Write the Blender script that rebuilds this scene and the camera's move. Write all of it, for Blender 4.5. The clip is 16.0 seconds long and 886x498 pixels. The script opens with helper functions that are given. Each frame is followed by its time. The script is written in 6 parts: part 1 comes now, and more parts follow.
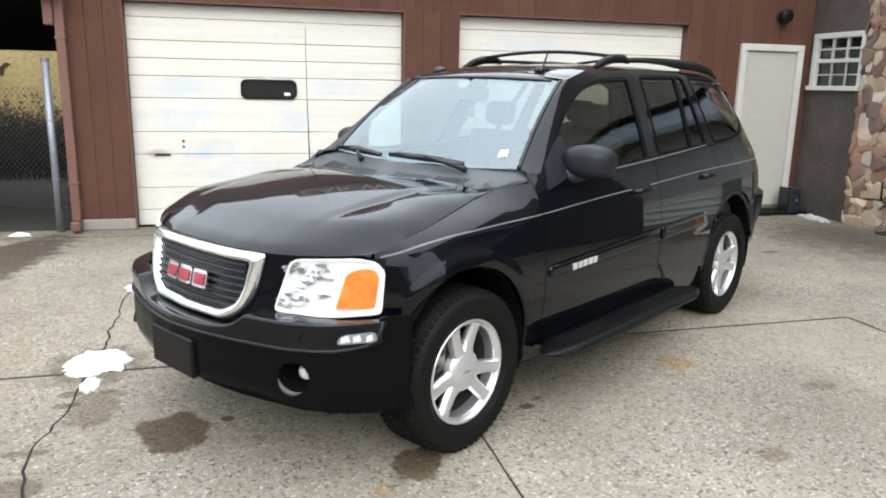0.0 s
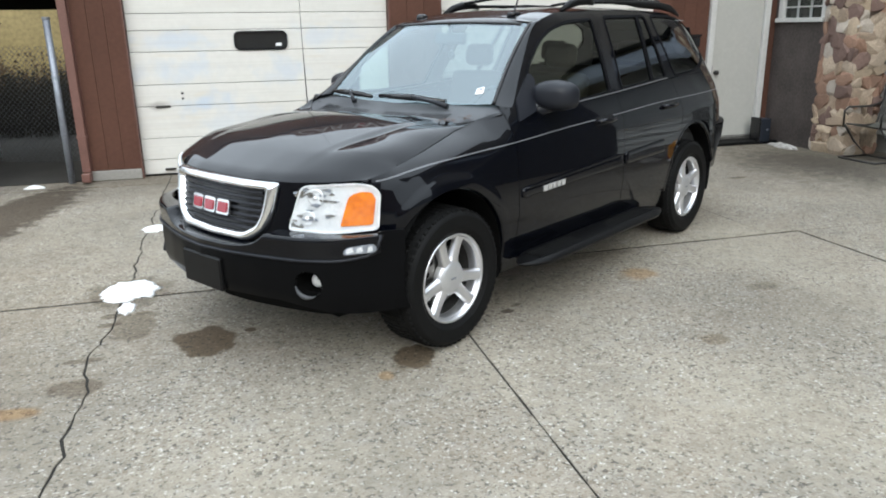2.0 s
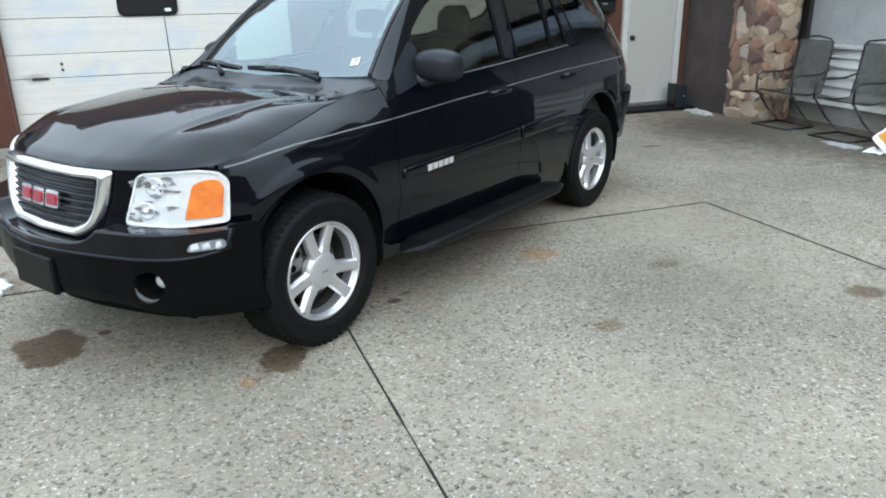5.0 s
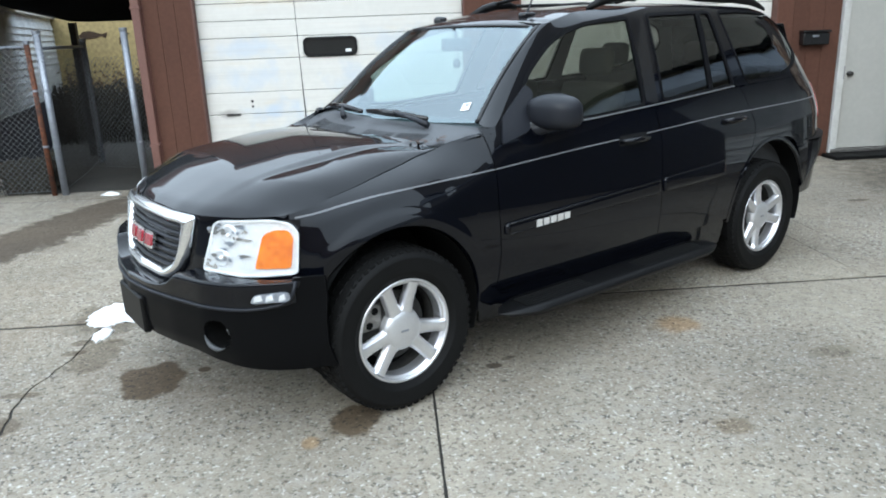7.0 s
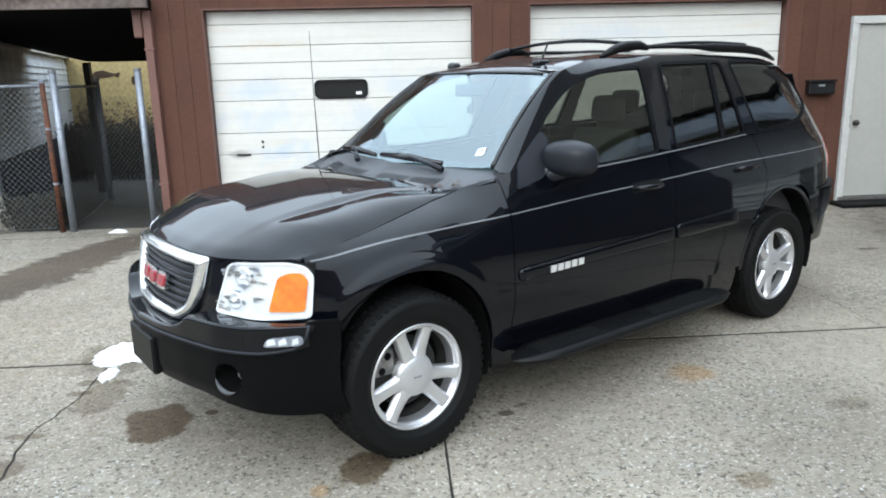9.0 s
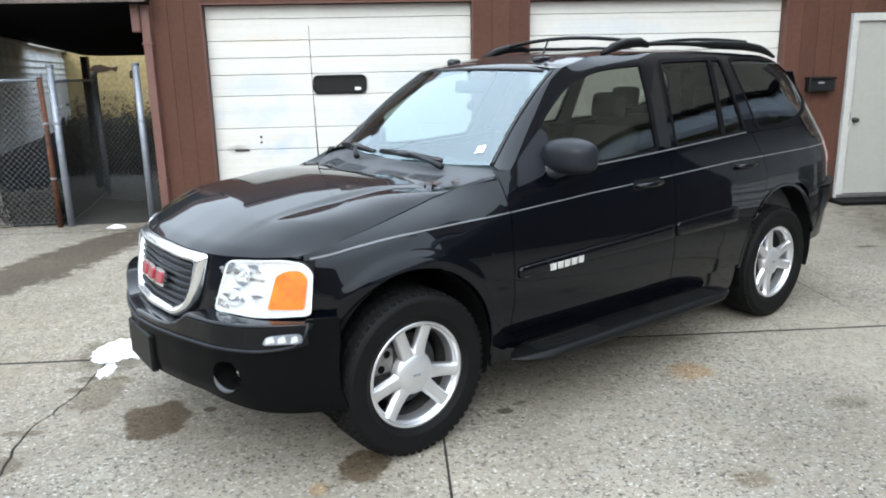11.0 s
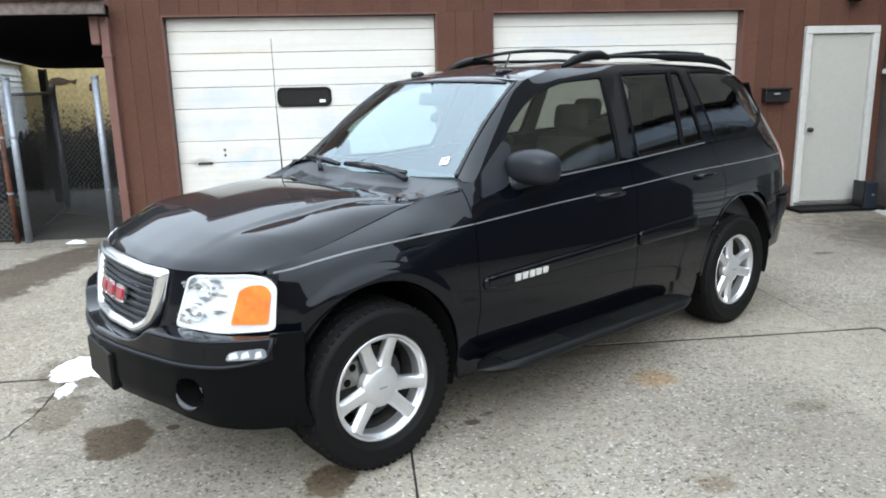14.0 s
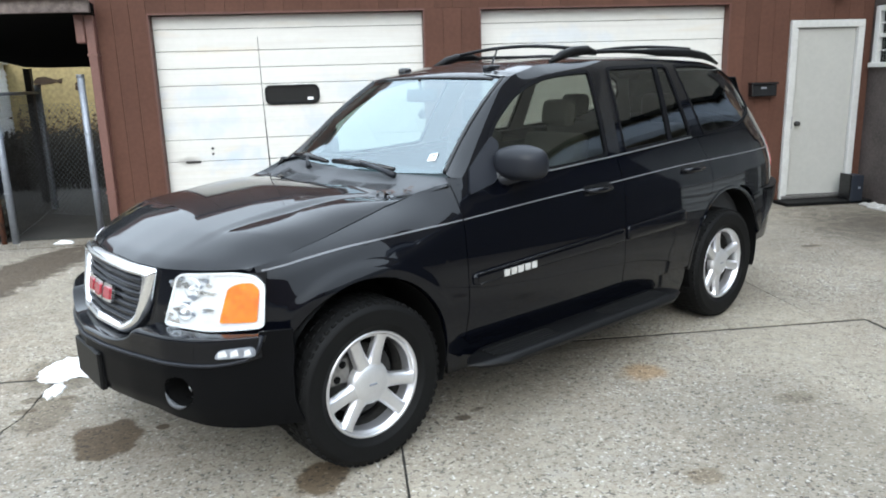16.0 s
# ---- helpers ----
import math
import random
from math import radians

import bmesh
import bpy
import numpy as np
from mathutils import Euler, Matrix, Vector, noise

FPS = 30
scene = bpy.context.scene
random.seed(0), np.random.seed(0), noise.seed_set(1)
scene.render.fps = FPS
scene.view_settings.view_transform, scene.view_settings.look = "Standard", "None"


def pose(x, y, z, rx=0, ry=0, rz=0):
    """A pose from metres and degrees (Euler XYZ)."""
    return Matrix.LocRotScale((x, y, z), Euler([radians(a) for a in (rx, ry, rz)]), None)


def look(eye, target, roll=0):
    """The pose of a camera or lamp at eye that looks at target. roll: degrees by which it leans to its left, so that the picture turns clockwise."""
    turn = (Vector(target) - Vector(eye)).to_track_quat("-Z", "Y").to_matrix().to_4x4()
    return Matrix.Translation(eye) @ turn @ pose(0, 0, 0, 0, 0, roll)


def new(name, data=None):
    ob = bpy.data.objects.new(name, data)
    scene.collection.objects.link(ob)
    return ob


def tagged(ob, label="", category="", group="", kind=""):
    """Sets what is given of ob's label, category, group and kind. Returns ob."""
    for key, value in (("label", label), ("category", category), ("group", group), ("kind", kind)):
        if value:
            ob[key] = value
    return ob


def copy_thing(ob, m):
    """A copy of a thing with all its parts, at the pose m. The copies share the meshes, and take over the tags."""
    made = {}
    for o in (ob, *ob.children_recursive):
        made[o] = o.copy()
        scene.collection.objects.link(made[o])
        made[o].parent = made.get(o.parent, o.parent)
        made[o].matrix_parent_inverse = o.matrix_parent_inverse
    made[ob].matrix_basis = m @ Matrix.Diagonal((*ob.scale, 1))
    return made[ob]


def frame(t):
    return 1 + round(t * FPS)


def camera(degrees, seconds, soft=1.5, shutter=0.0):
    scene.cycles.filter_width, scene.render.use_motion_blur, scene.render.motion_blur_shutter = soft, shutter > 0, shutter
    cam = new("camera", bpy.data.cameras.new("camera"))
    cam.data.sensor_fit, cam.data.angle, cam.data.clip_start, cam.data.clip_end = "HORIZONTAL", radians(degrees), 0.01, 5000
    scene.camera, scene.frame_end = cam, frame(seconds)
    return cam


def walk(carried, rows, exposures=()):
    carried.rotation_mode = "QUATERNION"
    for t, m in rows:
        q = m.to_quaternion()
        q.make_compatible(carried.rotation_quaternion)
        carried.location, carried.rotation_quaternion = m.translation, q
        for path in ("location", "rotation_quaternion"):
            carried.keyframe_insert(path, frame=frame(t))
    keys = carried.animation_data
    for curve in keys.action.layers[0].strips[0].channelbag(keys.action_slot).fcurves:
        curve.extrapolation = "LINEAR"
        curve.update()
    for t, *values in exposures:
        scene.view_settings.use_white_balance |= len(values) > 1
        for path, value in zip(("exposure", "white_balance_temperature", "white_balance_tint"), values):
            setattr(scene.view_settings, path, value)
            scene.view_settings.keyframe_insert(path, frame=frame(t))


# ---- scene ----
cam = camera(62.2, 16.0, soft=1.9)
PATH = [
    (0, (-0.773, -0.038, 1.582), (-0.273, 1.848, 1.145), 1.1),
    (0.5, (-0.8, -0.28, 1.589), (-0.284, 1.607, 1.171), 0.7),
    (1, (-0.806, -0.505, 1.583), (-0.329, 1.352, 1.013), -2.0),
    (1.5, (-0.852, -0.577, 1.594), (-0.389, 1.282, 1.019), -1.4),
    (2, (-0.887, -0.585, 1.595), (-0.379, 1.262, 1.019), -0.9),
    (2.5, (-0.899, -0.568, 1.599), (-0.396, 1.289, 1.052), -1.5),
    (3, (-0.914, -0.548, 1.594), (-0.412, 1.3, 1.015), -1.3),
    (3.5, (-0.951, -0.493, 1.581), (-0.354, 1.299, 0.922), -0.3),
    (4, (-0.857, -0.471, 1.573), (-0.114, 1.228, 0.823), 0.1),
    (4.2, (-0.775, -0.466, 1.58), (-0.086, 1.285, 0.903), -1.0),
    (6.3, (-0.082, -0.144, 1.594), (0.531, 1.646, 0.946), -0.9),
    (6.5, (-0.017, -0.14, 1.602), (0.473, 1.722, 1.06), -1.0),
    (7, (0.101, -0.127, 1.602), (0.219, 1.787, 1.035), -2.2),
    (7.5, (0.091, -0.112, 1.614), (0.25, 1.817, 1.113), -2.0),
    (8, (0.061, -0.117, 1.617), (0.194, 1.832, 1.187), -1.3),
    (8.5, (0.049, -0.112, 1.616), (0.15, 1.834, 1.165), -1.3),
    (9, (0.05, -0.099, 1.616), (0.167, 1.843, 1.156), -1.4),
    (9.2, (0.049, -0.101, 1.617), (0.149, 1.844, 1.163), -1.5),
    (11.3, (0.044, -0.085, 1.625), (0.179, 1.853, 1.151), -1.0),
    (11.5, (0.048, -0.085, 1.623), (0.205, 1.852, 1.151), -0.9),
    (12, (0.047, -0.089, 1.626), (0.227, 1.85, 1.168), -0.9),
    (12.5, (0.052, -0.095, 1.626), (0.245, 1.845, 1.18), -1.1),
    (13, (0.052, -0.093, 1.625), (0.257, 1.847, 1.181), -1.2),
    (13.5, (0.052, -0.092, 1.627), (0.252, 1.847, 1.183), -1.5),
    (14, (0.057, -0.09, 1.628), (0.267, 1.848, 1.183), -1.3),
    (14.5, (0.056, -0.089, 1.626), (0.272, 1.847, 1.173), -1.0),
    (15, (0.054, -0.096, 1.63), (0.286, 1.839, 1.181), -1.0),
    (15.5, (0.055, -0.103, 1.627), (0.294, 1.831, 1.18), -1.4),
    (16, (0.065, -0.095, 1.625), (0.3, 1.839, 1.171), -1.7),
]
EXPOSURES = [(0, 0.82, 6900, 8), (0.5, 0.68, 6850, 8), (1, 0.57, 6750, 7), (2, 0.52, 6600, 5), (4, 0.49, 6350, 3), (6.5, 0.57, 6100, 3), (7.5, 0.69, 6200, 3), (9, 0.77, 6250, 4), (11.5, 0.84, 6350, 5), (16, 0.83, 6350, 5)]
walk(cam, [(t, look(eye, target, roll)) for t, eye, target, roll in PATH], EXPOSURES)

# ---- light ----
world = bpy.data.worlds.new("overcast_sky")
scene.world = world
world.use_nodes = True
wn = world.node_tree
sky = wn.nodes.new("ShaderNodeTexSky")
sky.sky_type, sky.sun_disc = "NISHITA", False
sky.sun_elevation, sky.sun_rotation = radians(36), radians(191)
sky.air_density, sky.dust_density, sky.ozone_density = 1.0, 6.0, 1.0
pale = wn.nodes.new("ShaderNodeHueSaturation")
pale.inputs["Saturation"].default_value = 0.45
wn.links.new(sky.outputs[0], pale.inputs["Color"])
cloud = wn.nodes.new("ShaderNodeMix")  # an even cloud layer over the sky
cloud.data_type = "RGBA"
cloud.inputs[0].default_value = 0.82
cloud.inputs[7].default_value = (10.2, 11.3, 13.0, 1)
wn.links.new(pale.outputs[0], cloud.inputs[6])
# the cloud is brighter overhead than at the horizon
wc, ws, wz, wl = (wn.nodes.new("ShaderNode" + k) for k in ("TexCoord", "SeparateXYZ", "Math", "VectorMath"))
wz.operation, wz.inputs[1].default_value, wz.inputs[2].default_value, wz.use_clamp = "MULTIPLY_ADD", 0.72, 0.70, False
wl.operation = "SCALE"
wn.links.new(wc.outputs["Generated"], ws.inputs[0])
wn.links.new(ws.outputs["Z"], wz.inputs[0])
wn.links.new(wz.outputs[0], wl.inputs["Scale"])
wn.links.new(cloud.outputs[2], wl.inputs[0])
wn.links.new(wl.outputs[0], wn.nodes["Background"].inputs["Color"])
wn.nodes["Background"].inputs["Strength"].default_value = 0.14
sun = new("sun", bpy.data.lights.new("sun", "SUN"))
sun.data.energy, sun.data.angle, sun.data.color = 0.5, radians(35), (1.0, 0.985, 0.96)
sun.matrix_world = look((-3, -12, 11), (0, 3, 0))


# ---- materials ----
# one factor on nearly all base colours, balanced by the exposure
ALBEDO_SCALE = 0.8


def mat(name, color, rough=0.6, metal=0.0, spec=0.5, vary=0.15, scale=6.0, fine=60.0, bump=0.0, coat=0.0, second=None, random_tone=0.0):
    """A painted, stony or plastic surface: two scales of colour noise and fine relief."""
    if metal < 0.3 and not coat:  # base colours scaled down, so that sky reflections stand brighter beside them
        color = tuple(c * ALBEDO_SCALE for c in color)
        second = tuple(c * ALBEDO_SCALE for c in second) if second else None
    m = bpy.data.materials.new(name)
    m.use_nodes = True
    t = m.node_tree
    b = t.nodes["Principled BSDF"]
    b.inputs["Roughness"].default_value, b.inputs["Metallic"].default_value = rough, metal
    b.inputs["Specular IOR Level"].default_value = spec
    b.inputs["Coat Weight"].default_value, b.inputs["Coat Roughness"].default_value = coat, 0.03
    co = t.nodes.new("ShaderNodeTexCoord")
    n1, n2 = t.nodes.new("ShaderNodeTexNoise"), t.nodes.new("ShaderNodeTexNoise")
    n1.inputs["Scale"].default_value, n1.inputs["Detail"].default_value = scale, 5
    n2.inputs["Scale"].default_value, n2.inputs["Detail"].default_value = fine, 3
    for n in (n1, n2):
        t.links.new(co.outputs["Object"], n.inputs["Vector"])
    add = t.nodes.new("ShaderNodeMath")
    add.operation = "ADD"
    t.links.new(n1.outputs["Fac"], add.inputs[0])
    t.links.new(n2.outputs["Fac"], add.inputs[1])
    ramp = t.nodes.new("ShaderNodeMapRange")
    ramp.inputs["From Min"].default_value, ramp.inputs["From Max"].default_value = 0.7, 1.3
    t.links.new(add.outputs[0], ramp.inputs["Value"])
    mix = t.nodes.new("ShaderNodeMix")
    mix.data_type = "RGBA"
    dark = second or tuple(c * (1 - vary) for c in color)
    mix.inputs[6].default_value = (*dark, 1)
    mix.inputs[7].default_value = (*[min(1, c * (1 + vary * 0.5)) for c in color], 1)
    t.links.new(ramp.outputs[0], mix.inputs[0])
    out = mix.outputs[2]
    if random_tone:
        info = t.nodes.new("ShaderNodeObjectInfo")
        rr = t.nodes.new("ShaderNodeMapRange")
        rr.inputs["To Min"].default_value, rr.inputs["To Max"].default_value = 1 - random_tone, 1 + random_tone
        t.links.new(info.outputs["Random"], rr.inputs["Value"])
        sc = t.nodes.new("ShaderNodeVectorMath")
        sc.operation = "SCALE"
        t.links.new(out, sc.inputs[0])
        t.links.new(rr.outputs[0], sc.inputs["Scale"])
        out = sc.outputs[0]
    t.links.new(out, b.inputs["Base Color"])
    if bump:
        bp = t.nodes.new("ShaderNodeBump")
        bp.inputs["Strength"].default_value, bp.inputs["Distance"].default_value = bump, 0.004
        t.links.new(n2.outputs["Fac"], bp.inputs["Height"])
        t.links.new(bp.outputs[0], b.inputs["Normal"])
    return m


def glass(name, tint, face=0.05, rough=0.0, film=0.0, gloss=(1, 1, 1)):
    """A thin pane: tinted see-through glass with a real mirror gloss."""
    m = bpy.data.materials.new(name)
    m.use_nodes = True
    t = m.node_tree
    t.nodes.remove(t.nodes["Principled BSDF"])
    tr, gl, lw, mx = (t.nodes.new("ShaderNode" + k) for k in ("BsdfTransparent", "BsdfGlossy", "LayerWeight", "MixShader"))
    pw, sm = t.nodes.new("ShaderNodeMath"), t.nodes.new("ShaderNodeMath")
    tr.inputs["Color"].default_value = (*tint, 1)
    gl.inputs["Roughness"].default_value, gl.inputs["Color"].default_value = rough, (*gloss, 1)
    # gloss that rises towards grazing angles, alike from both sides
    lw.inputs["Blend"].default_value = 0.5
    pw.operation, pw.inputs[1].default_value = "POWER", 5.0
    sm.operation, sm.inputs[1].default_value, sm.inputs[2].default_value = "MULTIPLY_ADD", 1 - face, face
    t.links.new(lw.outputs["Facing"], pw.inputs[0])
    t.links.new(pw.outputs[0], sm.inputs[0])
    t.links.new(sm.outputs[0], mx.inputs[0])
    t.links.new(tr.outputs[0], mx.inputs[1])
    t.links.new(gl.outputs[0], mx.inputs[2])
    last = mx.outputs[0]
    if film:  # a thin film of road dust on the glass
        df, m2, nz, mr = (t.nodes.new("ShaderNode" + k) for k in ("BsdfDiffuse", "MixShader", "TexNoise", "MapRange"))
        df.inputs["Color"].default_value = (0.62, 0.66, 0.66, 1)
        nz.inputs["Scale"].default_value = 3.0
        mr.inputs["To Min"].default_value, mr.inputs["To Max"].default_value = film * 0.7, film * 1.3
        t.links.new(nz.outputs["Fac"], mr.inputs["Value"])
        t.links.new(mr.outputs[0], m2.inputs[0])
        t.links.new(last, m2.inputs[1])
        t.links.new(df.outputs[0], m2.inputs[2])
        last = m2.outputs[0]
    t.links.new(last, t.nodes["Material Output"].inputs["Surface"])
    return m


def concrete_material(name, speckle=1.0, wet=0.0):
    """Worn exposed-aggregate concrete: pale paste, many small dark and light stones, broad stains, painted shade."""
    m = mat(name, (0.375, 0.33, 0.256), rough=0.85, vary=0.28, scale=1.3, fine=14, random_tone=0.03)
    t = m.node_tree
    b = t.nodes["Principled BSDF"]
    base = b.inputs["Base Color"].links[0].from_socket
    co = t.nodes.new("ShaderNodeTexCoord")
    geo = t.nodes.new("ShaderNodeNewGeometry")
    last = base
    # the paste is worn away more in some patches than in others
    wn1, worn = t.nodes.new("ShaderNodeTexNoise"), t.nodes.new("ShaderNodeMapRange")
    wn1.inputs["Scale"].default_value, wn1.inputs["Detail"].default_value = 0.9, 4
    worn.inputs["From Min"].default_value, worn.inputs["From Max"].default_value, worn.inputs["To Min"].default_value, worn.inputs["To Max"].default_value = 0.34, 0.60, 0.42, 1.14
    t.links.new(geo.outputs["Position"], wn1.inputs["Vector"])
    t.links.new(wn1.outputs["Fac"], worn.inputs["Value"])
    # flecks of stone and worn paste: irregular grains at several sizes
    for scale, detail, lo, hi, tone, amount, shift in (
            (5.0, 4, 0.50, 0.70, (0.25, 0.23, 0.20), 0.35, 3.0), (9.0, 3, 0.55, 0.72, (0.46, 0.44, 0.40), 0.45, 61.0), (26, 3, 0.58, 0.68, (0.15, 0.12, 0.09), 0.55, 11.0),
            (46, 1, 0.615, 0.645, (0.035, 0.032, 0.026), 1.0, 23.0), (52, 1, 0.645, 0.68, (0.78, 0.75, 0.69), 0.85, 37.0), (38, 1, 0.635, 0.67, (0.16, 0.11, 0.075), 0.6, 97.0), (85, 1, 0.60, 0.72, (0.10, 0.085, 0.07), 0.6, 53.0), (95, 1, 0.64, 0.76, (0.50, 0.46, 0.40), 0.25, 71.0), (2.1, 5, 0.48, 0.66, (0.27, 0.215, 0.155), 0.4, 83.0)):
        mp = t.nodes.new("ShaderNodeVectorMath")
        mp.operation = "ADD"
        mp.inputs[1].default_value = (shift, shift * 0.7, shift * 1.3)
        t.links.new(geo.outputs["Position"], mp.inputs[0])
        v = t.nodes.new("ShaderNodeTexNoise")
        v.inputs["Scale"].default_value, v.inputs["Detail"].default_value, v.inputs["Roughness"].default_value = scale, detail, 0.6
        t.links.new(mp.outputs[0], v.inputs["Vector"])
        mr = t.nodes.new("ShaderNodeMapRange")
        mr.inputs["From Min"].default_value, mr.inputs["From Max"].default_value = lo, hi
        mr.inputs["To Min"].default_value, mr.inputs["To Max"].default_value = 0, amount * speckle
        t.links.new(v.outputs["Fac"], mr.inputs["Value"])
        mx = t.nodes.new("ShaderNodeMix")
        mx.data_type = "RGBA"
        mx.inputs[7].default_value = (*[c * ALBEDO_SCALE for c in tone], 1)
        patch = t.nodes.new("ShaderNodeMath")
        patch.operation = "MULTIPLY"
        t.links.new(mr.outputs[0], patch.inputs[0])
        t.links.new(worn.outputs[0], patch.inputs[1])
        t.links.new(patch.outputs[0], mx.inputs[0])
        t.links.new(last, mx.inputs[6])
        last = mx.outputs[2]
    # close-packed pebbles of mixed colour in the worn paste
    bend, push, off = t.nodes.new("ShaderNodeTexNoise"), t.nodes.new("ShaderNodeVectorMath"), t.nodes.new("ShaderNodeVectorMath")
    bend.inputs["Scale"].default_value, bend.inputs["Detail"].default_value = 45.0, 2
    push.operation, push.inputs["Scale"].default_value, off.operation = "SCALE", 0.016, "ADD"
    t.links.new(geo.outputs["Position"], bend.inputs["Vector"])
    t.links.new(bend.outputs["Color"], push.inputs[0])
    t.links.new(push.outputs[0], off.inputs[0])
    t.links.new(geo.outputs["Position"], off.inputs[1])
    for scale, amount in ((62, 0.16), (105, 0.16)):
        v, pick, ramp, patch, mx = (t.nodes.new("ShaderNode" + k) for k in ("TexVoronoi", "SeparateColor", "ValToRGB", "Math", "Mix"))
        v.inputs["Scale"].default_value = scale
        t.links.new(off.outputs[0], v.inputs["Vector"])
        t.links.new(v.outputs["Color"], pick.inputs[0])
        t.links.new(pick.outputs[0], ramp.inputs[0])
        ramp.color_ramp.interpolation = "CONSTANT"
        el = ramp.color_ramp.elements
        el[0].position, el[0].color = 0.0, (0.05, 0.042, 0.034, 1)
        el[1].position, el[1].color = 0.12, (0.16, 0.115, 0.08, 1)
        for at, c in ((0.26, (0.27, 0.225, 0.175)), (0.46, (0.30, 0.275, 0.235)), (0.72, (0.36, 0.325, 0.275)), (0.92, (0.52, 0.49, 0.43))):
            el.new(at).color = (*c, 1)
        patch.operation, patch.inputs[1].default_value = "MULTIPLY", amount
        t.links.new(worn.outputs[0], patch.inputs[0])
        mx.data_type = "RGBA"
        t.links.new(patch.outputs[0], mx.inputs[0])
        t.links.new(last, mx.inputs[6])
        t.links.new(ramp.outputs[0], mx.inputs[7])
        last = mx.outputs[2]
    n = t.nodes.new("ShaderNodeTexNoise")
    n.inputs["Scale"].default_value, n.inputs["Detail"].default_value = 0.55, 6
    t.links.new(geo.outputs["Position"], n.inputs["Vector"])
    mr = t.nodes.new("ShaderNodeMapRange")
    mr.inputs["From Min"].default_value, mr.inputs["From Max"].default_value = 0.35, 0.7
    mr.inputs["To Min"].default_value, mr.inputs["To Max"].default_value = 0.74, 1.12
    t.links.new(n.outputs["Fac"], mr.inputs["Value"])
    sc = t.nodes.new("ShaderNodeVectorMath")
    sc.operation = "SCALE"
    t.links.new(last, sc.inputs[0])
    t.links.new(mr.outputs[0], sc.inputs["Scale"])
    t.links.new(sc.outputs[0], b.inputs["Base Color"])
    last = sc.outputs[0]
    edge = t.nodes.new("ShaderNodeTexNoise")
    edge.inputs["Scale"].default_value, edge.inputs["Detail"].default_value = 7.0, 5
    t.links.new(geo.outputs["Position"], edge.inputs["Vector"])
    for x, y, rx, ry, turn, tone, amount, soft in STAINS_SHADE:
        mp = t.nodes.new("ShaderNodeMapping")
        mp.vector_type = "TEXTURE"
        mp.inputs["Location"].default_value, mp.inputs["Rotation"].default_value, mp.inputs["Scale"].default_value = (x, y, 0), (0, 0, radians(turn)), (rx, ry, 1)
        t.links.new(geo.outputs["Position"], mp.inputs["Vector"])
        ln = t.nodes.new("ShaderNodeVectorMath")
        ln.operation = "LENGTH"
        t.links.new(mp.outputs[0], ln.inputs[0])
        ad = t.nodes.new("ShaderNodeMath")
        ad.operation, ad.inputs[1].default_value = "MULTIPLY_ADD", 1.1
        t.links.new(edge.outputs["Fac"], ad.inputs[0])
        t.links.new(ln.outputs["Value"], ad.inputs[2])
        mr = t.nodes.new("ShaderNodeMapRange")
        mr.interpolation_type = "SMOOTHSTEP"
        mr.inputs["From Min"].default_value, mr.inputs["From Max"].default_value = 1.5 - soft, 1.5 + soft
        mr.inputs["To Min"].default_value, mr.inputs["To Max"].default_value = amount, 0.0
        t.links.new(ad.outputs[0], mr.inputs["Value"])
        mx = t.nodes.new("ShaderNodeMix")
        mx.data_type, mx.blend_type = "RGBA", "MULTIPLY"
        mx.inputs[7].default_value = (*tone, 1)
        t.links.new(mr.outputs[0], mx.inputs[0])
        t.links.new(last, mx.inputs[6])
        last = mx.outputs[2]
    t.links.new(last, b.inputs["Base Color"])
    bp = t.nodes.new("ShaderNodeBump")
    bp.inputs["Strength"].default_value, bp.inputs["Distance"].default_value = 0.35, 0.003
    nz = t.nodes.new("ShaderNodeTexNoise")
    nz.inputs["Scale"].default_value = 90
    t.links.new(geo.outputs["Position"], nz.inputs["Vector"])
    t.links.new(nz.outputs["Fac"], bp.inputs["Height"])
    t.links.new(bp.outputs[0], b.inputs["Normal"])
    return m


OIL, DAMP, RUSTY = (0.27, 0.195, 0.11), (0.46, 0.40, 0.32), (1.0, 0.75, 0.5)
